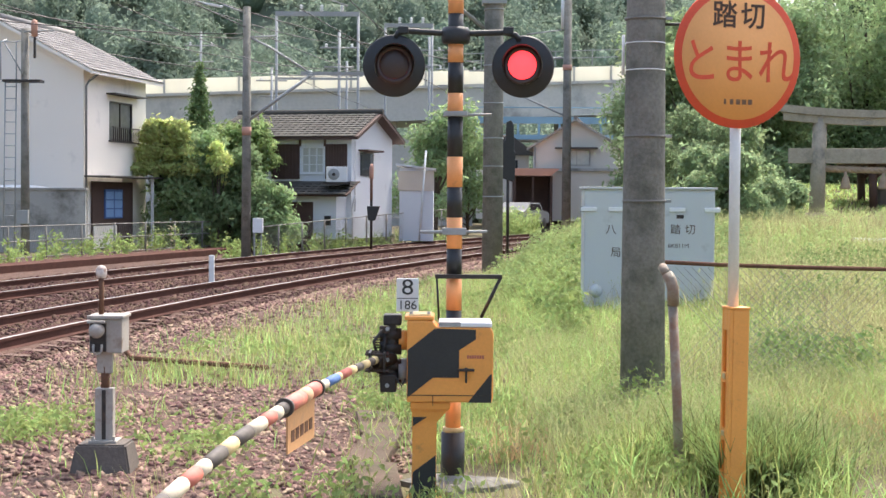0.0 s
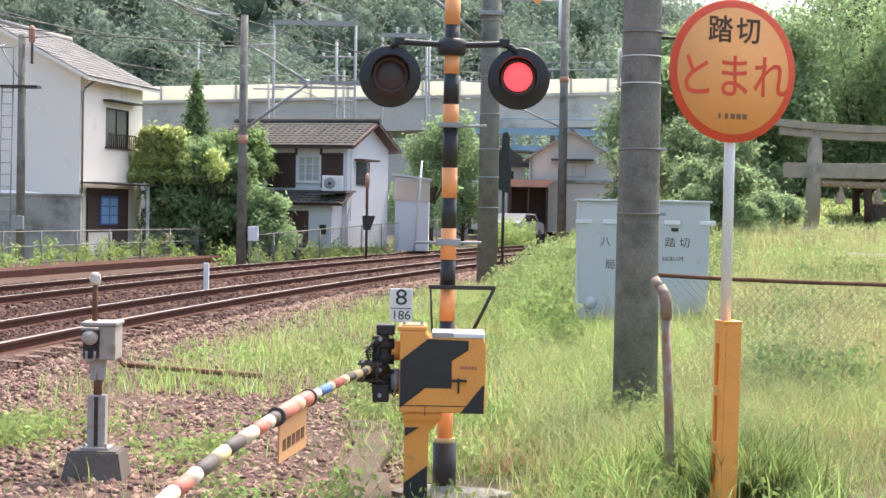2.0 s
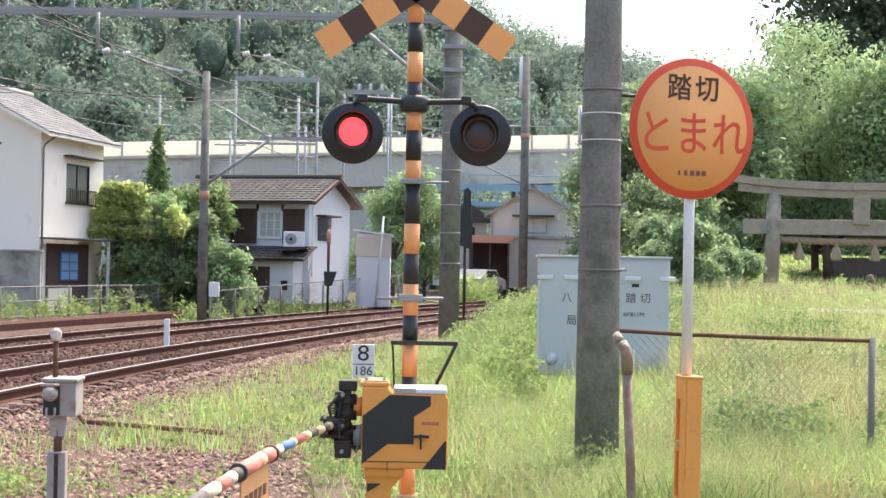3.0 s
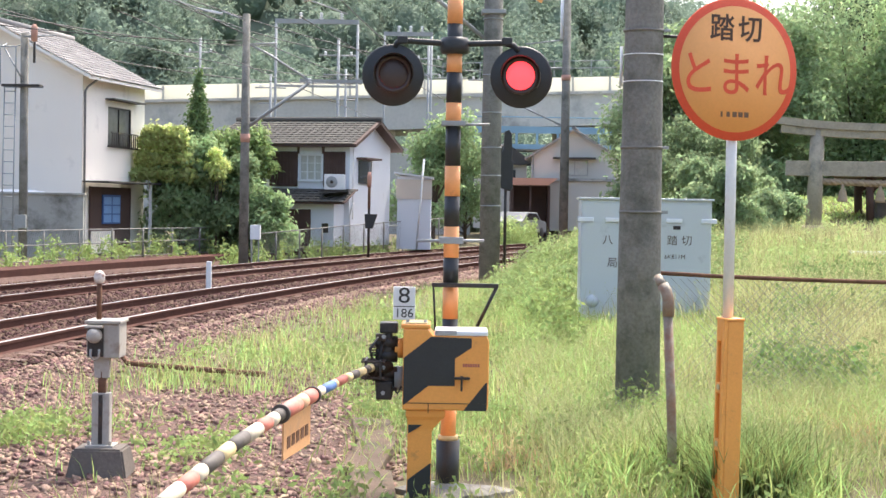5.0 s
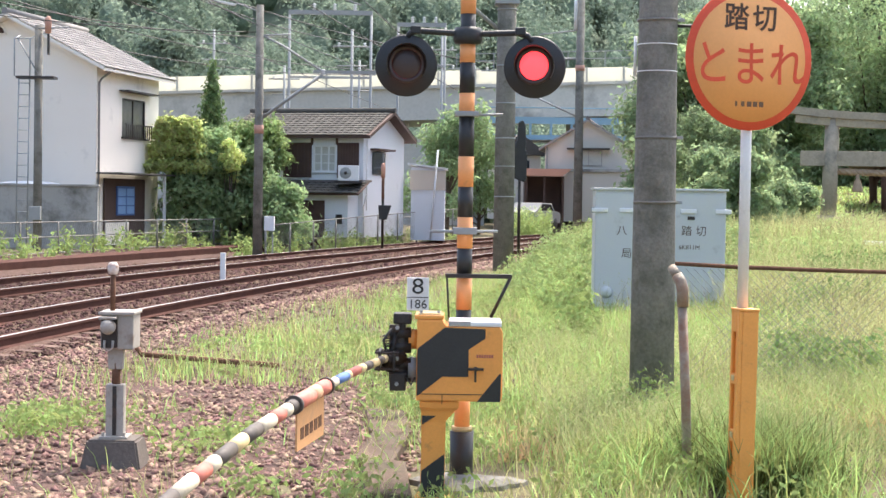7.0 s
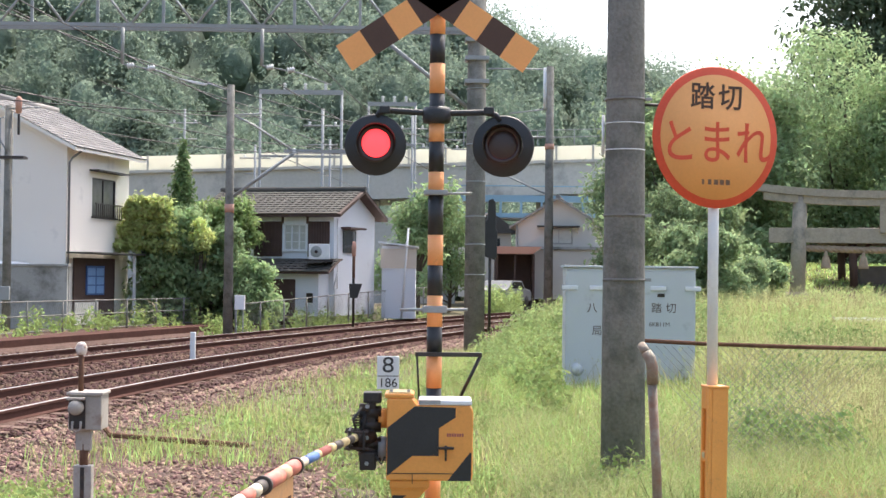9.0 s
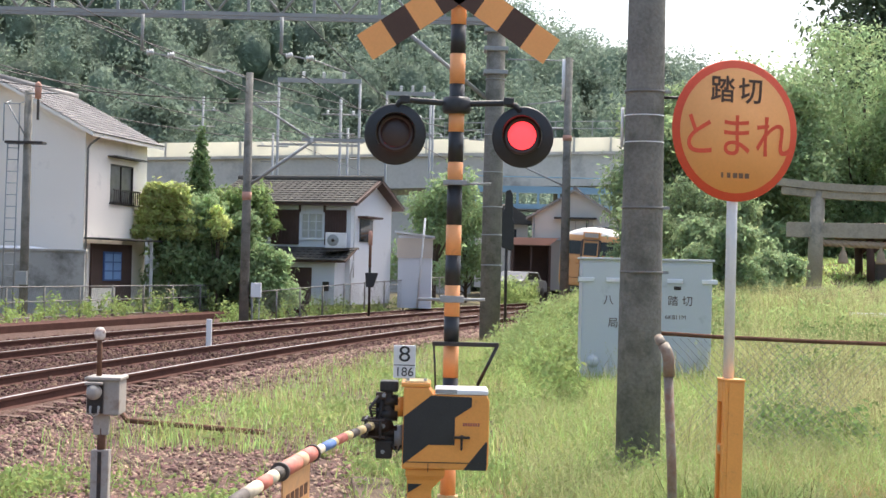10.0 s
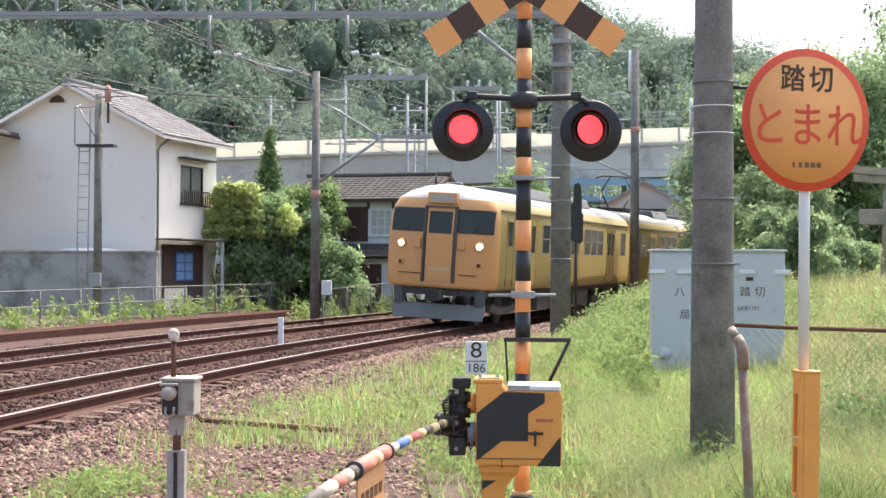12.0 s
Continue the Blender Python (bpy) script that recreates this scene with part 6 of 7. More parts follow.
def blades(rng, pts, hmin, hmax, width, lean):
    """Bent three-sided blades rooted at pts."""
    n = len(pts)
    h = rng.uniform(hmin, hmax, n)[:, None]
    a = rng.uniform(0, 2 * np.pi, n)
    side = np.stack([np.cos(a), np.sin(a), np.zeros(n)], 1)
    d = np.stack([-np.sin(a), np.cos(a), np.zeros(n)], 1) * (lean * rng.uniform(0.2, 1.4, n))[:, None]
    up = np.array([0, 0, 1.0])
    w = (width * rng.uniform(0.6, 1.3, n))[:, None]
    p0, p1 = pts - side * w, pts + side * w
    m = pts + up * h * 0.6 + d * h * 0.35
    p2, p3 = m + side * w * 0.8, m - side * w * 0.8
    tip = pts + up * h + d * h
    tip2 = tip + side * w * 0.1
    v = np.stack([p0, p1, p2, p3, tip, tip2], 1).reshape(-1, 3)
    k = np.arange(n)[:, None] * 6
    f = np.concatenate([k + [0, 1, 2, 3], k + [3, 2, 5, 4]])
    return v, f


def scatter(rng, n, x0, x1, y0, y1, keep):
    out = []
    while len(out) < n:
        y = y0 + (y1 - y0) * rng.random() ** 1.5
        x = rng.uniform(x0, x1)
        if abs(x) > 0.31 * y + 0.4 or rng.random() > keep(x, y):
            continue
        out.append((x, y, land(x, y) - 0.01))
    return np.array(out)


def patch(x, y, s, k):
    return noise.noise(Vector((x * s, y * s * 0.7, k)))


def lawn(x, y):
    off = off_track(x, y)
    if off < 2.4:
        return 0.0
    g = sstep(off, 2.6, 4.2) * (0.35 + 0.9 * max(0.0, patch(x, y, 0.8, 1.0) + 0.25))
    if x < -0.6 and y < 13.5:
        g *= 0.04 + 0.25 * (patch(x, y, 0.9, 7.0) > 0.3)
    elif x < -0.2:
        g *= 0.55
    if -0.72 < x < -0.17 and y < 11.9:
        g *= 0.4
    if -0.3 < x < 0.5 and 8.3 < y < 9.6:
        g *= 0.12
    if 1.2 < x < 1.95 and y < 8.78:
        g *= 0.12
    if x > 2.2 and y < 10.7 + 0.3 * patch(x, y, 1.2, 4):
        g *= 0.06
    return g


def make_grass():
    rng = np.random.default_rng(8)
    p = scatter(rng, 60000, -4.5, 9, 7.0, 32, lawn)
    v, f = blades(rng, p, 0.05, 0.22, 0.0048, 0.8)
    tagged(mesh_np("grass", v, f, "grass"), "short bright green grass on trampled ground", "grass", kind="stuff")
    p = scatter(rng, 24000, -4.0, 9, 8.0, 34, lambda x, y: lawn(x, y) * (0.2 + (patch(x, y, 0.6, 9.0) > 0.0)))
    v, f = blades(rng, p, 0.06, 0.26, 0.003, 0.8)
    tagged(mesh_np("dry_grass", v, f, "grass_dry"), "straw-coloured dry grass among the green", "grass", kind="stuff")
    # tall growth on the right
    tall = lambda x, y: sstep(x - 0.02 * y, 0.35, 1.2) * (0.3 + max(0.0, patch(x, y, 0.7, 2.0) + 0.45)) * (0.05 if (x > 2.2 and y < 10.9) or (y < 8.78 and x < 2.3) or (1.15 < x < 1.6 and y < 9.3) else 1.0)
    p = scatter(rng, 84000, 0.3, 12, 8.2, 36, tall)
    v, f = blades(rng, p, 0.10, 0.38, 0.0042, 1.25)
    tagged(mesh_np("tall_grass", v, f, "grass"), "knee-high lush green grass around the poles", "grass", kind="stuff")
    p = scatter(rng, 15000, 1.5, 13, 12.5, 38, lambda x, y: sstep(x - 0.05 * y, 0.4, 1.5) * (0.5 + patch(x, y, 0.5, 5.0)) * (0.3 if x / y < 0.17 else 1.0))
    v, f = blades(rng, p, 0.30, 0.66, 0.0036, 0.65)
    tagged(mesh_np("seeding_grass", v, f, "grass_dry"), "tall pale seeding grass on the bank", "grass", kind="stuff")
    tips = v.reshape(-1, 6, 3)[::2, 4]
    lum = np.concatenate([tips, np.full((len(tips), 3), 1.0) * (0.014, 0.014, 0.045)], 1)
    v, f = leaf_cloud(rng, lum, len(tips) * 5, 0.010)
    tagged(mesh_np("seed_heads", v, f, "seed"), "pale feathery seed heads above the grass", "grass", kind="stuff")
    p = scatter(rng, 9000, 0.5, 5.0, 9.4, 17, lambda x, y: sstep(x, 0.5, 1.0) * (0.35 + max(0.0, patch(x, y, 0.9, 15.0) + 0.3)) * (0.1 if 1.1 < x < 1.75 and y < 9.6 else 1.0))
    v, f = blades(rng, p, 0.18, 0.46, 0.0026, 0.95)
    tagged(mesh_np("meadow_stalks", v, f, "seed"), "thin pale flowering stalks standing over the grass", "grass", kind="stuff")
    tips = v.reshape(-1, 6, 3)[::2, 4]
    lum = np.concatenate([tips, np.full((len(tips), 3), 1.0) * (0.010, 0.010, 0.03)], 1)
    v, f = leaf_cloud(rng, lum, len(tips) * 5, 0.007)
    tagged(mesh_np("stalk_tips", v, f, "seed"), "small pale seed heads on thin stalks", "grass", kind="stuff")
    near = scatter(rng, 2500, 1.15, 2.3, 8.78, 10.2, lambda x, y: 0.0 if (x < 1.55 and y < 9.3) else 1.0 if math.hypot((x - 1.72) / 0.42, (y - 9.2) / 0.5) < 1 else 0.10)
    v, f = blades(rng, near, 0.12, 0.46, 0.0055, 0.7)
    tagged(mesh_np("grass_tuft", v, f, "grass"), "thick bright tuft of grass round the guard post", "grass", kind="stuff")


def make_shrine_lawn():
    rng = np.random.default_rng(31)
    out = []
    while len(out) < 9000:
        x, y = rng.uniform(8.5, 18), rng.uniform(43.5, 56)
        if rng.random() < 0.15 + 0.85 * sstep(y + 1.5 * patch(x, y, 0.5, 2.0), 44.5, 46):
            out.append((x, y, land(x, y) - 0.01))
    v, f = blades(rng, np.array(out), 0.05, 0.16, 0.02, 0.9)
    tagged(mesh_np("shrine_lawn", v, f, "grass"), "short bright lawn behind the stone gate", "grass", kind="stuff")


M["seed"] = leaf_mat("seed_heads", (0.41, 0.42, 0.20))
make_grass()
make_shrine_lawn()


def make_hay():
    rng = np.random.default_rng(14)
    p = scatter(rng, 2600, 2.3, 3.6, 10.8, 13.4, lambda x, y: 1.0 if math.hypot((x - 2.95) / 0.5, (y - 12.1) / 1.0) + 0.5 * patch(x, y, 2.5, 3.0) < 1 else 0.0)
    v, f = blades(rng, p, 0.10, 0.26, 0.005, 1.6)
    q = scatter(rng, 700, 0.3, 1.0, 9.9, 11.4, lambda x, y: 1.0)
    v2, f2 = blades(rng, q, 0.03, 0.12, 0.005, 1.8)
    tagged(mesh_np("withered_grass", np.concatenate([v, v2]), np.concatenate([f, f2 + len(v)]), "hay"), "brown withered heaps of cut grass", "grass", kind="stuff")


M["hay"] = leaf_mat("withered_grass", (0.40, 0.28, 0.15))
make_hay()


def make_weeds():
    """Leafy weeds: stems with many small leaves, on the bank and by the tracks."""
    rng = np.random.default_rng(9)

    def clump(name, centres, hr, per, size, leaf, label):
        V, F, n = [], [], 0
        for x, y in centres:
            h = rng.uniform(*hr)
            z = land(x, y)
            lum = [(x + rng.normal(0, 0.06), y + rng.normal(0, 0.06), z + h * q, 0.10 + 0.10 * (1 - q), 0.10 + 0.1 * (1 - q), h * 0.22) for q in (0.25, 0.5, 0.75, 0.95)]
            v, f = leaf_cloud(rng, lum, per, size)
            V.append(v), F.append(f + n)
            n += len(v)
        tagged(mesh_np(name, np.concatenate(V), np.concatenate(F), leaf), label, "weeds", kind="stuff")
    bank = []
    while len(bank) < 900:
        y = rng.uniform(25, 48)
        off = rng.uniform(5.65 - 0.055 * (y - 25), 9.8)
        x = CX - math.sqrt((R_NEAR - off) ** 2 - (y - CY) ** 2)
        bank.append((x, y))
    clump("bank_weeds", bank, (0.2, 0.62), 80, 0.036, "weed_pale", "leafy green weeds covering the bank beside the track")
    mid = [(rng.uniform(1.3, 2.4), rng.uniform(16, 24)) for _ in range(110)]
    mid = [q for q in mid if q[0] / q[1] < 0.085]
    clump("verge_weeds", mid, (0.25, 0.6), 60, 0.045, "weed", "leafy weeds along the verge")
    farside = []
    while len(farside) < 190:
        s = rng.uniform(30, 74)
        p = on_circle(R_NEAR + rng.uniform(8.3, 10.6), s)
        farside.append((p.x, p.y))
    for _ in range(130):
        p = on_circle(R_NEAR + rng.uniform(5.9, 6.6), 51 + 22 * rng.random())
        farside.append((p.x, p.y))
    clump("fence_weeds", farside, (0.15, 0.75), 46, 0.06, "weed", "weeds growing along the far fence")
    lawnweeds = [tuple(q[:2]) for q in scatter(rng, 1400, -1.2, 8, 8.4, 26, lambda x, y: lawn(x, y) * (0.25 + (patch(x, y, 1.1, 6.0) > 0.1)))]
    clump("lawn_weeds", lawnweeds, (0.06, 0.24), 34, 0.026, "weed", "small leafy weeds scattered through the grass")
    small = [(-2.75 + 0.22 * rng.normal(), 10.9 + 0.35 * rng.normal()) for _ in range(20)] + [(-1.9 + 0.3 * rng.normal(), 16.5 + rng.normal()) for _ in range(14)] + [(-1.5 + 0.2 * rng.normal(), 10.2 + 0.5 * rng.normal()) for _ in range(12)]
    clump("low_weeds", small, (0.08, 0.22), 60, 0.025, "weed", "low green weeds sprouting from the stones")
    lush = []
    while len(lush) < 230:
        x, y = rng.normal(4.3, 1.5), rng.uniform(13.5, 26)
        if x > 0.215 * y and patch(x, y, 0.55, 12.0) > 0.05:
            lush.append((x, y))
    lush += [(3.45 + 0.35 * rng.normal(), 14.3 + 0.5 * rng.normal()) for _ in range(45)]
    clump("lush_weeds", lush, (0.2, 0.5), 70, 0.036, "weed_lush", "dark lush leafy weeds in patches on the slope")
    yard = [(rng.uniform(3.0, 4.9), rng.uniform(80, 83.5)) for _ in range(70)]
    clump("yard_weeds", yard, (0.8, 1.5), 60, 0.07, "weed_pale", "pale yellow-green weeds in front of the parked car")
    foot = [(1.52 + 0.2 * rng.normal(), 11.42 + 0.12 * rng.normal()) for _ in range(26)]
    clump("pole_weeds", foot, (0.12, 0.42), 60, 0.022, "weed", "leafy weeds crowding round the foot of the pole")
    right = [(rng.uniform(5.5, 12.5), rng.uniform(27, 44)) for _ in range(420)]
    right = [q for q in right if q[0] < 7.4 or q[1] > 31]
    clump("slope_weeds", right, (0.12, 0.42), 46, 0.05, "weed_pale", "pale green weeds on the slope below the shrine")


M["weed_lush"] = leaf_mat("lush_weed_leaves", (0.20, 0.28, 0.10))
M["weed_pale"] = leaf_mat("pale_weed_leaves", (0.34, 0.42, 0.17))
make_weeds()

# ---- train ----
CAR_L, CAR_PITCH = 19.5, 20.0
SIDE = [(1.44, 1.02), (1.50, 1.10), (1.53, 1.35), (1.53, 2.30), (1.51, 2.80), (1.46, 3.10), (1.33, 3.36), (1.06, 3.55), (0.62, 3.70), (0.0, 3.76)]


def front_y(u, z):
    """How far the cab front bulges ahead of the car's end, by the share u of the half width."""
    a = abs(u)
    y = 0.34 - 0.26 * max(0.0, (a - 0.30) / 0.70) ** 1.7
    if a > 0.9:
        y -= 0.14 * ((a - 0.9) / 0.1) ** 2
    if z > 2.45:
        y -= 0.13 * (z - 2.45)
    if z > 3.25:
        y -= 0.9 * (z - 3.25) ** 1.4
    return y


def make_car(cab, panto, label):
    c = thing("train_car", None, label, "train car", "cars of the train")
    half = CAR_L / 2
    bm = bmesh.new()
    us = [-1, -0.97, -0.93, -0.85, -0.7, -0.5, -0.3, 0, 0.3, 0.5, 0.7, 0.85, 0.93, 0.97, 1]
    yf = (lambda u, z: half - 0.34 + front_y(u, z)) if cab else (lambda u, z: half - 0.02)
    rows = []
    for w, z in SIDE:
        front = [bm.verts.new((u * w, yf(u, z), z)) for u in us] if w > 0 else [bm.verts.new((0, yf(0, z), z))] * len(us)
        back = [bm.verts.new((u * w, -half, z)) for u in us] if w > 0 else [bm.verts.new((0, -half, z))] * len(us)
        rows.append((front, back))
    for (f0, b0), (f1, b1) in zip(rows, rows[1:]):
        z = (f0[0].co.z + f1[0].co.z) / 2

        def face(vs, mi):
            vs = list(dict.fromkeys(vs))
            if len(vs) > 2:
                q = bm.faces.new(vs)
                q.material_index, q.smooth = mi, True
        for k in range(len(us) - 1):
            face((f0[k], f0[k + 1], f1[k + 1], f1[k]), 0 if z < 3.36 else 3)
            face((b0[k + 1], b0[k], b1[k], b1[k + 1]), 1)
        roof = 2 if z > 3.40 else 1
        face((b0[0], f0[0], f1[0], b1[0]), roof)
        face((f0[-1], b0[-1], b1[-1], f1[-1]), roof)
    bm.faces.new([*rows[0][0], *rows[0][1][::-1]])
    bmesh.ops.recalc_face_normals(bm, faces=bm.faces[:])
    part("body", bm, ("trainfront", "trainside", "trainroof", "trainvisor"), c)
    part("gutter", box(-1.505, -1.465, -half + 0.1, half - 0.6, 3.10, 3.14), "trainroof", c)
    part("gutter", box(1.465, 1.505, -half + 0.1, half - 0.6, 3.10, 3.14), "trainroof", c)
    # windows and doors on both sides
    doors = (-6.0, 0.0, 6.0)
    for sx in (-1, 1):
        def slab(name, y0, y1, z0, z1, mt, parent, out=0.012):
            x = sx * 1.52
            return part(name, box(min(x, x + sx * out), max(x, x + sx * out), y0, y1, z0, z1), mt, parent)
        for yd in doors:
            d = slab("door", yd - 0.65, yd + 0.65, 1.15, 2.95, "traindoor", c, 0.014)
            slab("door_seam", yd - 0.006, yd + 0.006, 1.15, 2.95, "black", d, 0.018)
            for a, b in ((-0.52, -0.12), (0.12, 0.52)):
                slab("door_pane", yd + a, yd + b, 2.05, 2.80, "trainglass", d, 0.02)
            for a in (-0.67, 0.65):
                slab("door_edge", yd + a, yd + a + 0.02, 1.12, 2.97, "black", d, 0.016)
        for yw in (-8.4, -4.1, -3.0, -1.9, 1.9, 3.0, 4.1, 7.7):
            if cab and yw > 7:
                slab("cab_door_pane", 8.05, 8.5, 2.2, 2.85, "trainglass", c, 0.016)
                for yy in (7.9, 8.62):
                    slab("cab_door_edge", yy, yy + 0.02, 1.12, 2.95, "black", c, 0.014)
                continue
            w = thing("window")
            w.parent = c
            slab("pane", yw - 0.45, yw + 0.45, 2.05, 2.85, "trainglass", w, 0.014)
            for a, b, z0, z1 in ((-0.47, -0.43, 2.02, 2.88), (0.43, 0.47, 2.02, 2.88), (-0.43, 0.43, 2.02, 2.05), (-0.43, 0.43, 2.85, 2.88), (-0.43, 0.43, 2.44, 2.47)):
                slab("frame", yw + a, yw + b, z0, z1, "steel", w, 0.022)
    # underframe, bogies and wheels
    part("underframe", box(-1.2, 1.2, -half + 0.3, half - 0.8, 0.86, 1.03), "undergrey", c)
    for y0, y1 in ((-3.8, -1.4), (-1.0, 1.3), (1.7, 3.6)):
        part("equipment_box", box(-1.25, 1.25, y0, y1, 0.35, 0.86, 0.03), "undergrey", c)
    for yb in (-6.8, 6.8):
        b = thing("bogie")
        b.parent = c
        for sx in (-1, 1):
            part("side_frame", prism([(-1.5, 0.42), (-1.3, 0.62), (-0.5, 0.5), (0.5, 0.5), (1.3, 0.62), (1.5, 0.42), (0.5, 0.3), (-0.5, 0.3)], 0.16, Matrix.Translation((sx * 0.98, yb, 0)) @ Matrix.Rotation(radians(90), 4, "Z")), "undergrey", b)
        for dy in (-1.05, 1.05):
            for sx in (-1, 1):
                part("wheel", lathe([(0, -0.06), (0.43, -0.06), (0.46, -0.05), (0.43, 0.06), (0, 0.06)], 20, Matrix.Translation((sx * 0.56, yb + dy, 0.43)) @ Matrix.Rotation(radians(90), 4, "Y")), "undergrey", b)
    # roof gear
    for y in ((-3.5, 2.5) if not panto else (-6.0, 2.0)):
        part("air_conditioner", prism([(-0.95, 0.0), (-0.8, 0.32), (0.8, 0.32), (0.95, 0.0)], 2.8, Matrix.Translation((0, y, 3.60)), 0.04), "trainroof", c)
    if cab:
        cab_front(c, yf)
    if panto:
        p = thing("pantograph")
        p.parent = c
        p.matrix_basis = pose(0, 6.3, 3.7)
        part("base", box(-0.6, 0.6, -0.9, 0.9, 0.1, 0.2), "darksteel", p)
        for sx in (-0.5, 0.5):
            part("lower_arm", tube([(sx, -0.8, 0.2), (sx * 1.3, 0.0, 0.85)], 0.03, 6), "darksteel", p)
            part("lower_arm", tube([(sx, 0.8, 0.2), (sx * 1.3, 0.0, 0.85)], 0.03, 6), "darksteel", p)
            part("upper_arm", tube([(sx * 1.3, 0.0, 0.85), (sx * 0.6, 0, 1.45)], 0.025, 6), "darksteel", p)
        part("contact_shoe", tube([(-0.9, 0, 1.38), (-0.6, 0, 1.47), (0.6, 0, 1.47), (0.9, 0, 1.38)], 0.03, 6), "darksteel", p)
        for x in (-0.45, 0.45):
            part("insulator", lathe([(0.04, 0), (0.09, 0.03), (0.04, 0.06), (0.09, 0.09), (0.04, 0.12)], 12, pose(x, 0.7, 0.0)), "white", p)
    return c


def cab_front(c, yf):
    def sheet(name, x0, x1, z0, z1, mt, parent, out=0.012, nx=8, nz=3, rnd=0.0):
        """A panel that follows the curved front."""
        bm = bmesh.new()
        g = []
        for j in range(nz + 1):
            z = z0 + (z1 - z0) * j / nz
            w = np.interp(z, [q[1] for q in SIDE], [q[0] for q in SIDE])
            g.append([(x0 + (x1 - x0) * i / nx, z, w) for i in range(nx + 1)])
        lo = [[bm.verts.new((x, yf(x / w, z) + out, z)) for x, z, w in r] for r in g]
        hi = [[bm.verts.new((x, yf(x / w, z) - 0.05, z)) for x, z, w in r] for r in g]
        for j in range(nz):
            for i in range(nx):
                bm.faces.new((lo[j][i + 1], lo[j][i], lo[j + 1][i], lo[j + 1][i + 1]))
        rim_lo = lo[0] + [r[-1] for r in lo[1:]] + lo[-1][-2::-1] + [r[0] for r in lo[-2:0:-1]]
        rim_hi = hi[0] + [r[-1] for r in hi[1:]] + hi[-1][-2::-1] + [r[0] for r in hi[-2:0:-1]]
        for k in range(len(rim_lo)):
            k2 = (k + 1) % len(rim_lo)
            bm.faces.new((rim_lo[k], rim_lo[k2], rim_hi[k2], rim_hi[k]))
        bmesh.ops.recalc_face_normals(bm, faces=bm.faces[:])
        return part(name, bm, mt, parent)
    for x0, x1 in ((-1.37, -0.49), (0.49, 1.37)):
        w = sheet("windscreen", x0, x1, 2.50, 3.06, "trainglass", c, 0.008)
        sheet("frame", x0 - 0.03, x1 + 0.03, 3.06, 3.09, "black", w, 0.014, 8, 1)
        sheet("frame", x0 - 0.03, x1 + 0.03, 2.47, 2.50, "black", w, 0.014, 8, 1)
        sheet("frame", x0 - 0.03, x0, 2.50, 3.06, "black", w, 0.014, 1, 3)
        sheet("frame", x1, x1 + 0.03, 2.50, 3.06, "black", w, 0.014, 1, 3)
        m = (x0 + x1) / 2
        part("wiper", tube([(m, yf(m / 1.45, 2.5) + 0.03, 2.5), (m - 0.2, yf(m / 1.45, 2.8) + 0.03, 2.9)], 0.01, 5), "black", w)
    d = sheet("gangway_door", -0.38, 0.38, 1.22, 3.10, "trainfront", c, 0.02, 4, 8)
    sheet("door_pane", -0.31, 0.31, 2.44, 3.02, "trainglass", d, 0.028, 4, 3)
    sheet("kick_plate", -0.30, 0.30, 1.48, 1.54, "cream", d, 0.028, 4, 1)
    for x in (-0.455, 0.40):
        sheet("gangway_frame", x, x + 0.055, 1.15, 3.16, "gangway", c, 0.055, 1, 8)
        sheet("gangway_seal", x + (0.055 if x < 0 else -0.035), x + (0.09 if x < 0 else 0.0), 1.18, 3.12, "black", c, 0.035, 1, 8)
    sheet("gangway_frame", -0.455, 0.455, 3.12, 3.16, "gangway", c, 0.06, 4, 1)
    part("destination_box", box(-0.40, 0.40, yf(0, 3.4) - 0.2, yf(0, 3.2) + 0.05, 3.22, 3.52, 0.03), "trainfront", c)
    part("destination_blind", box(-0.32, 0.32, yf(0, 3.2) + 0.05, yf(0, 3.2) + 0.056, 3.27, 3.46), "destblind", c)
    for sx in (-1, 1):
        x = sx * 1.06
        y = yf(x / 1.53, 2.16)
        rot = Matrix.Translation((x, y, 2.15)) @ Matrix.Rotation(radians(-14 * sx), 4, "Z") @ Matrix.Rotation(radians(-90), 4, "X")
        hl = part("headlight_rim", lathe([(0.0, 0.0), (0.13, 0.0), (0.135, 0.05), (0.115, 0.07), (0.10, 0.045), (0.0, 0.045)], 24, rot), "trainfront", c)
        part("headlight", lathe([(0.072, 0.048), (0.05, 0.06), (0.0, 0.066)], 24, rot), "headlight", hl)
        y = yf(x / 1.53, 1.68)
        rot = Matrix.Translation((x, y, 1.66)) @ Matrix.Rotation(radians(-14 * sx), 4, "Z") @ Matrix.Rotation(radians(-90), 4, "X")
        tl = part("tail_lamp", lathe([(0.0, 0.0), (0.085, 0.0), (0.085, 0.04), (0.06, 0.05), (0.0, 0.05)], 20, rot), "trainfront", c)
        part("tail_lens", lathe([(0.055, 0.051), (0.0, 0.06)], 16, rot), "rust", tl)
        x = sx * 0.60
        y = yf(x / 1.53, 2.15)
        part("jumper_socket", box(x - 0.09, x + 0.09, y - 0.02, y + 0.07, 2.03, 2.30, 0.02), "trainfront", c)
        part("handrail", tube([(sx * 0.75 - 0.3, yf(0.5, 1.38) + 0.05, 1.38), (sx * 0.75 + 0.35, yf(0.6, 1.38) + 0.03, 1.38)], 0.015, 6), "rust", c)
        part("hose", tube([(sx * 0.55, 9.75, 0.98), (sx * 0.55, 9.92, 0.8), (sx * 0.45, 9.9, 0.62)], 0.03, 8), "black", c)
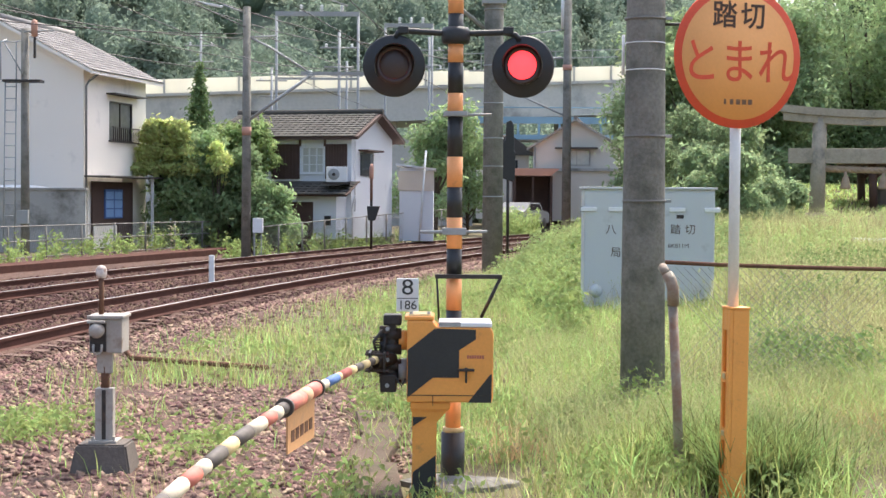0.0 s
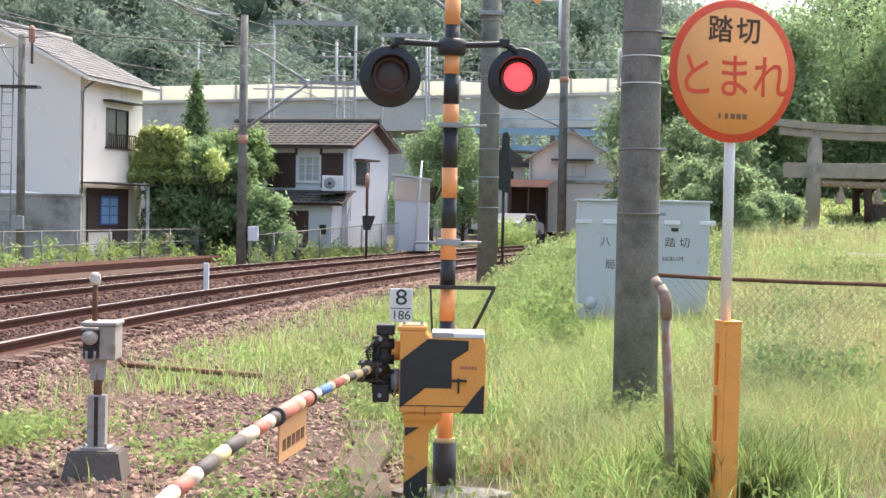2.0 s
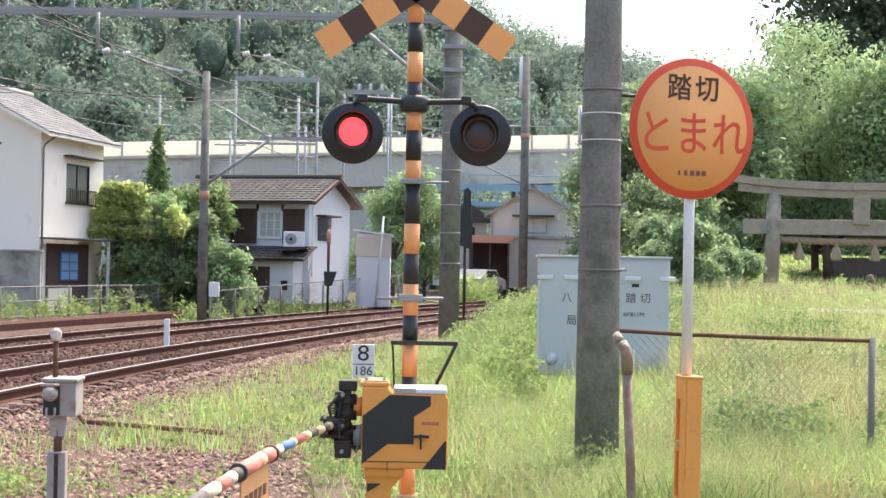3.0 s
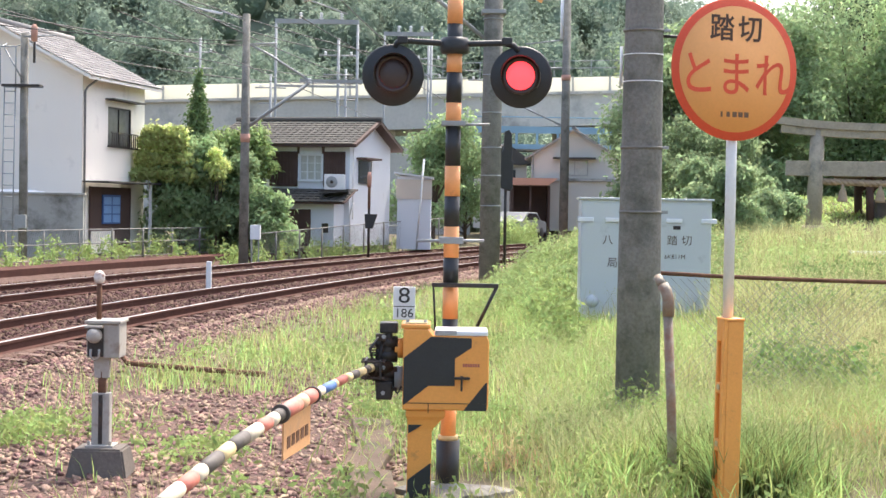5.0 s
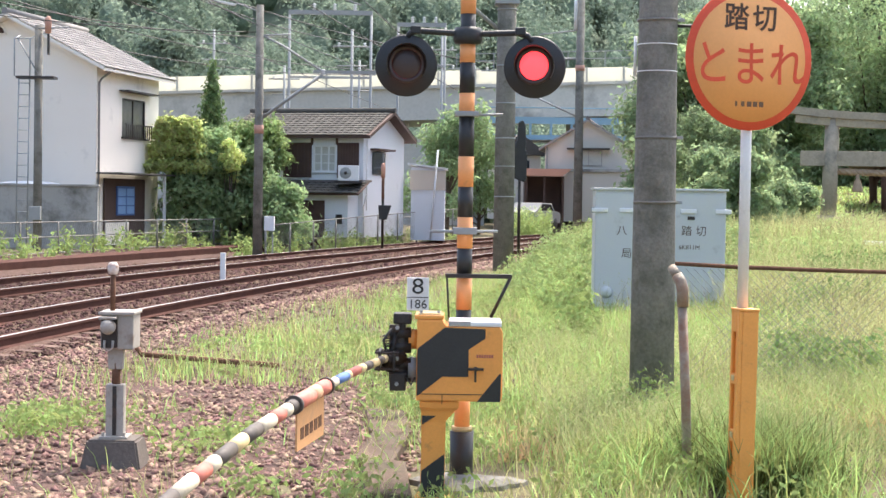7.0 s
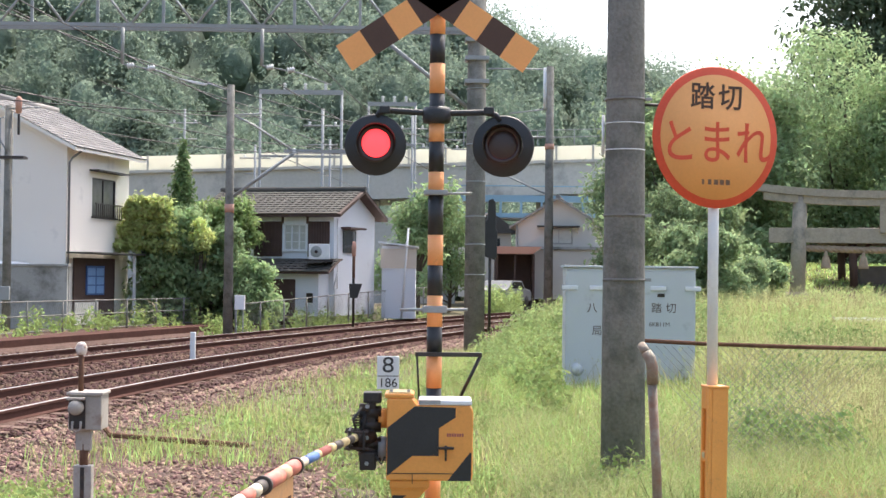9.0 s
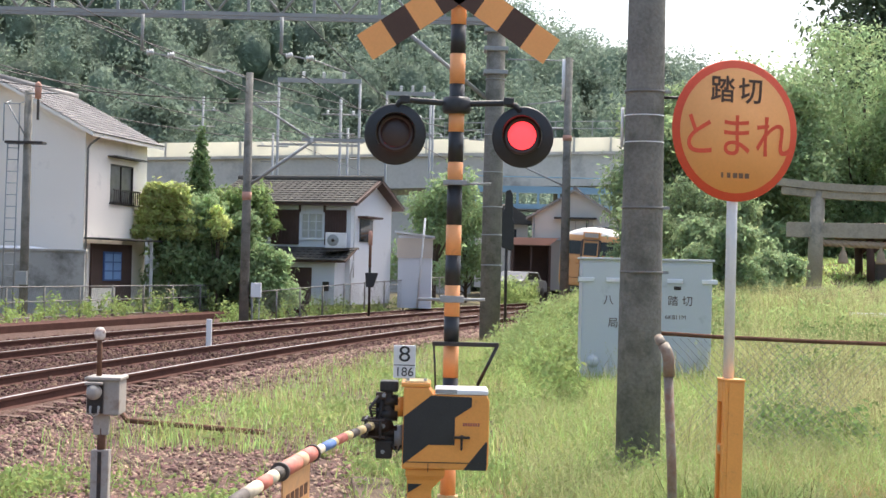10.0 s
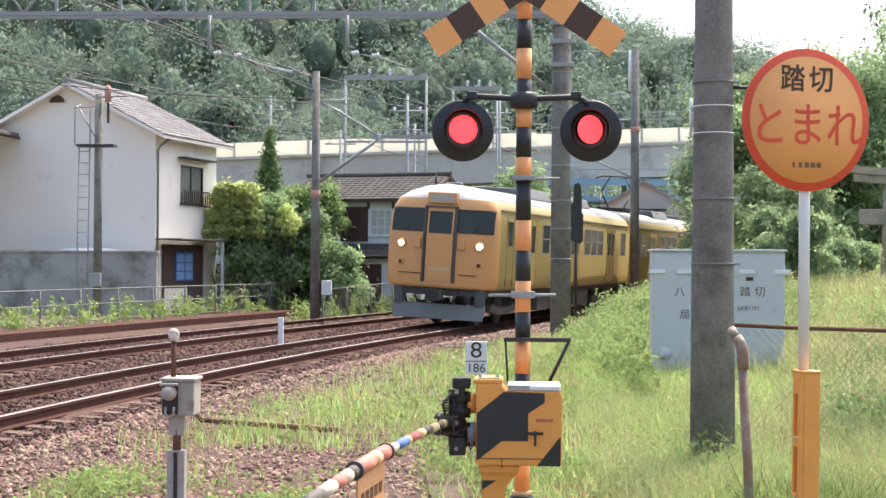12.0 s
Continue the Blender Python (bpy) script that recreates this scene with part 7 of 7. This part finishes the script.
        part("hose", tube([(sx * 0.85, 9.7, 0.98), (sx * 0.85, 9.82, 0.8), (sx * 0.8, 9.8, 0.6)], 0.03, 8), "black", c)
        part("step", box(sx * 1.1 - 0.12, sx * 1.1 + 0.12, 9.4, 9.6, 0.55, 0.98, 0.01), "undergrey", c)
    part("coupler", prism([(-0.16, 0.72), (0.16, 0.72), (0.2, 0.95), (-0.2, 0.95)], 0.5, Matrix.Translation((0, 9.95, 0)), 0.02), "undergrey", c)
    part("coupler_head", box(-0.17, 0.17, 10.1, 10.28, 0.68, 1.0, 0.03), "darksteel", c)
    part("front_beam", box(-1.25, 1.25, 9.2, 9.55, 0.82, 1.03, 0.02), "undergrey", c)
    sk = bmesh.new()
    prism([(-1.22, 0.20), (1.22, 0.20), (1.28, 0.60), (-1.28, 0.60)], 0.08, Matrix.Translation((0, 9.62, 0)) @ Matrix.Rotation(radians(8), 4, "X"), 0.01, sk)
    part("snowplough", sk, "skirt", c)
    part("antenna", tube([(0.55, 8.6, 3.6), (0.55, 8.6, 4.05)], 0.03, 6), "darksteel", c)
    part("horn_cover", box(-0.25, 0.15, 8.7, 9.0, 3.66, 3.82, 0.04), "trainroof", c)


M["trainglass"] = mat("train_glass", (0.045, 0.05, 0.045), 0.18, 0, 0.3, 1.5)
M["trainglass"].node_tree.nodes["Principled BSDF"].inputs["Specular IOR Level"].default_value = 0.2
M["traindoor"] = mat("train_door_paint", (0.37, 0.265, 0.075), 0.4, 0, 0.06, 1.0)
M["gangway"] = mat("gangway_frame_paint", (0.09, 0.06, 0.045), 0.5, 0, 0.15, 4)
# sun highlight on the cab roof's front edge, put into a pale colour
M["trainvisor"] = mat("visor_highlight", (0.66, 0.63, 0.58), 0.45, 0, 0.06, 2)
M["destblind"] = mat("destination_blind", (0.42, 0.38, 0.34), 0.3)
CARS = [make_car(True, False, "orange and mustard electric train car with cab front"), make_car(False, True, "mustard yellow electric train car with pantograph"), make_car(False, False, "mustard yellow trailer car of electric train")]

# ---- motion ----
FRONT_AT_END, SPEED = 46.05, 16.4   # metres along the curve at 12 s, metres a second


def nose(t):
    """The train draws away from rest and runs at full speed from 9.4 s on."""
    u = 12.0 - t
    return FRONT_AT_END + SPEED * (u if u < 2.6 else 2.6 + 1.8 * (1 - math.exp(-(u - 2.6) / 1.8)))


def car_pose(s_front, k):
    """Pose of car k whose train's nose is s_front along the curve; the cars run towards smaller s."""
    mid = s_front + CAR_L / 2 + 0.1 + CAR_PITCH * k
    f, b = on_curve(R_NEAR, mid - 6.8, CANT / 2), on_curve(R_NEAR, mid + 6.8, CANT / 2)
    d = f - b
    turn = math.atan2(d.y, d.x) - math.pi / 2
    lean = math.atan2(CANT, 1.13)
    return Matrix.Translation((f + b) / 2) @ Matrix.Rotation(turn, 4, "Z") @ Matrix.Rotation(-lean, 4, "Y")


def lens_rows(lit):
    """Half turns of a lens at the change-over times; lit is a list of (seconds on, seconds off)."""
    rows, angle = [], 180.0
    base = pose(0, -0.105, 0)

    def add(t, a):
        if 0 <= t <= 12.0 and (not rows or t > rows[-1][0] + 0.03):
            rows.append((t, base @ pose(0, 0, 0, 0, 0, a)))
    first = 0.0 if lit[0][0] <= 0 else 180.0
    rows.append((0.0, base @ pose(0, 0, 0, 0, 0, first)))
    a = first
    for on, off in lit:
        for t in (on, off):
            if t <= 0 or t >= 12.0:
                continue
            add(t - 0.067, a), add(t - 0.033, a + 70), add(t, a + 140), add(t + 0.034, a + 180)
            a += 180
    if rows[-1][0] < 11.95:
        rows.append((12.0, base @ pose(0, 0, 0, 0, 0, a)))
    return rows


def motions():
    for k, car in enumerate(CARS):
        rows = []
        for i in range(49):
            t = i * 0.25
            rows.append((t, car_pose(nose(t), k)))
        walk(car, rows)
    left, right = [], []
    right.append((-1.0, 0.08))
    left.append((0.08, 0.70))
    for k in range(9):
        a = 0.70 + 1.25 * k
        right.append((a, a + 0.625))
        left.append((a + 0.625, a + 1.25 if k < 8 else 13.0))
    right.append((11.93, 13.0))
    walk(LENSES[0], lens_rows(left))
    walk(LENSES[1], lens_rows(right))


motions()
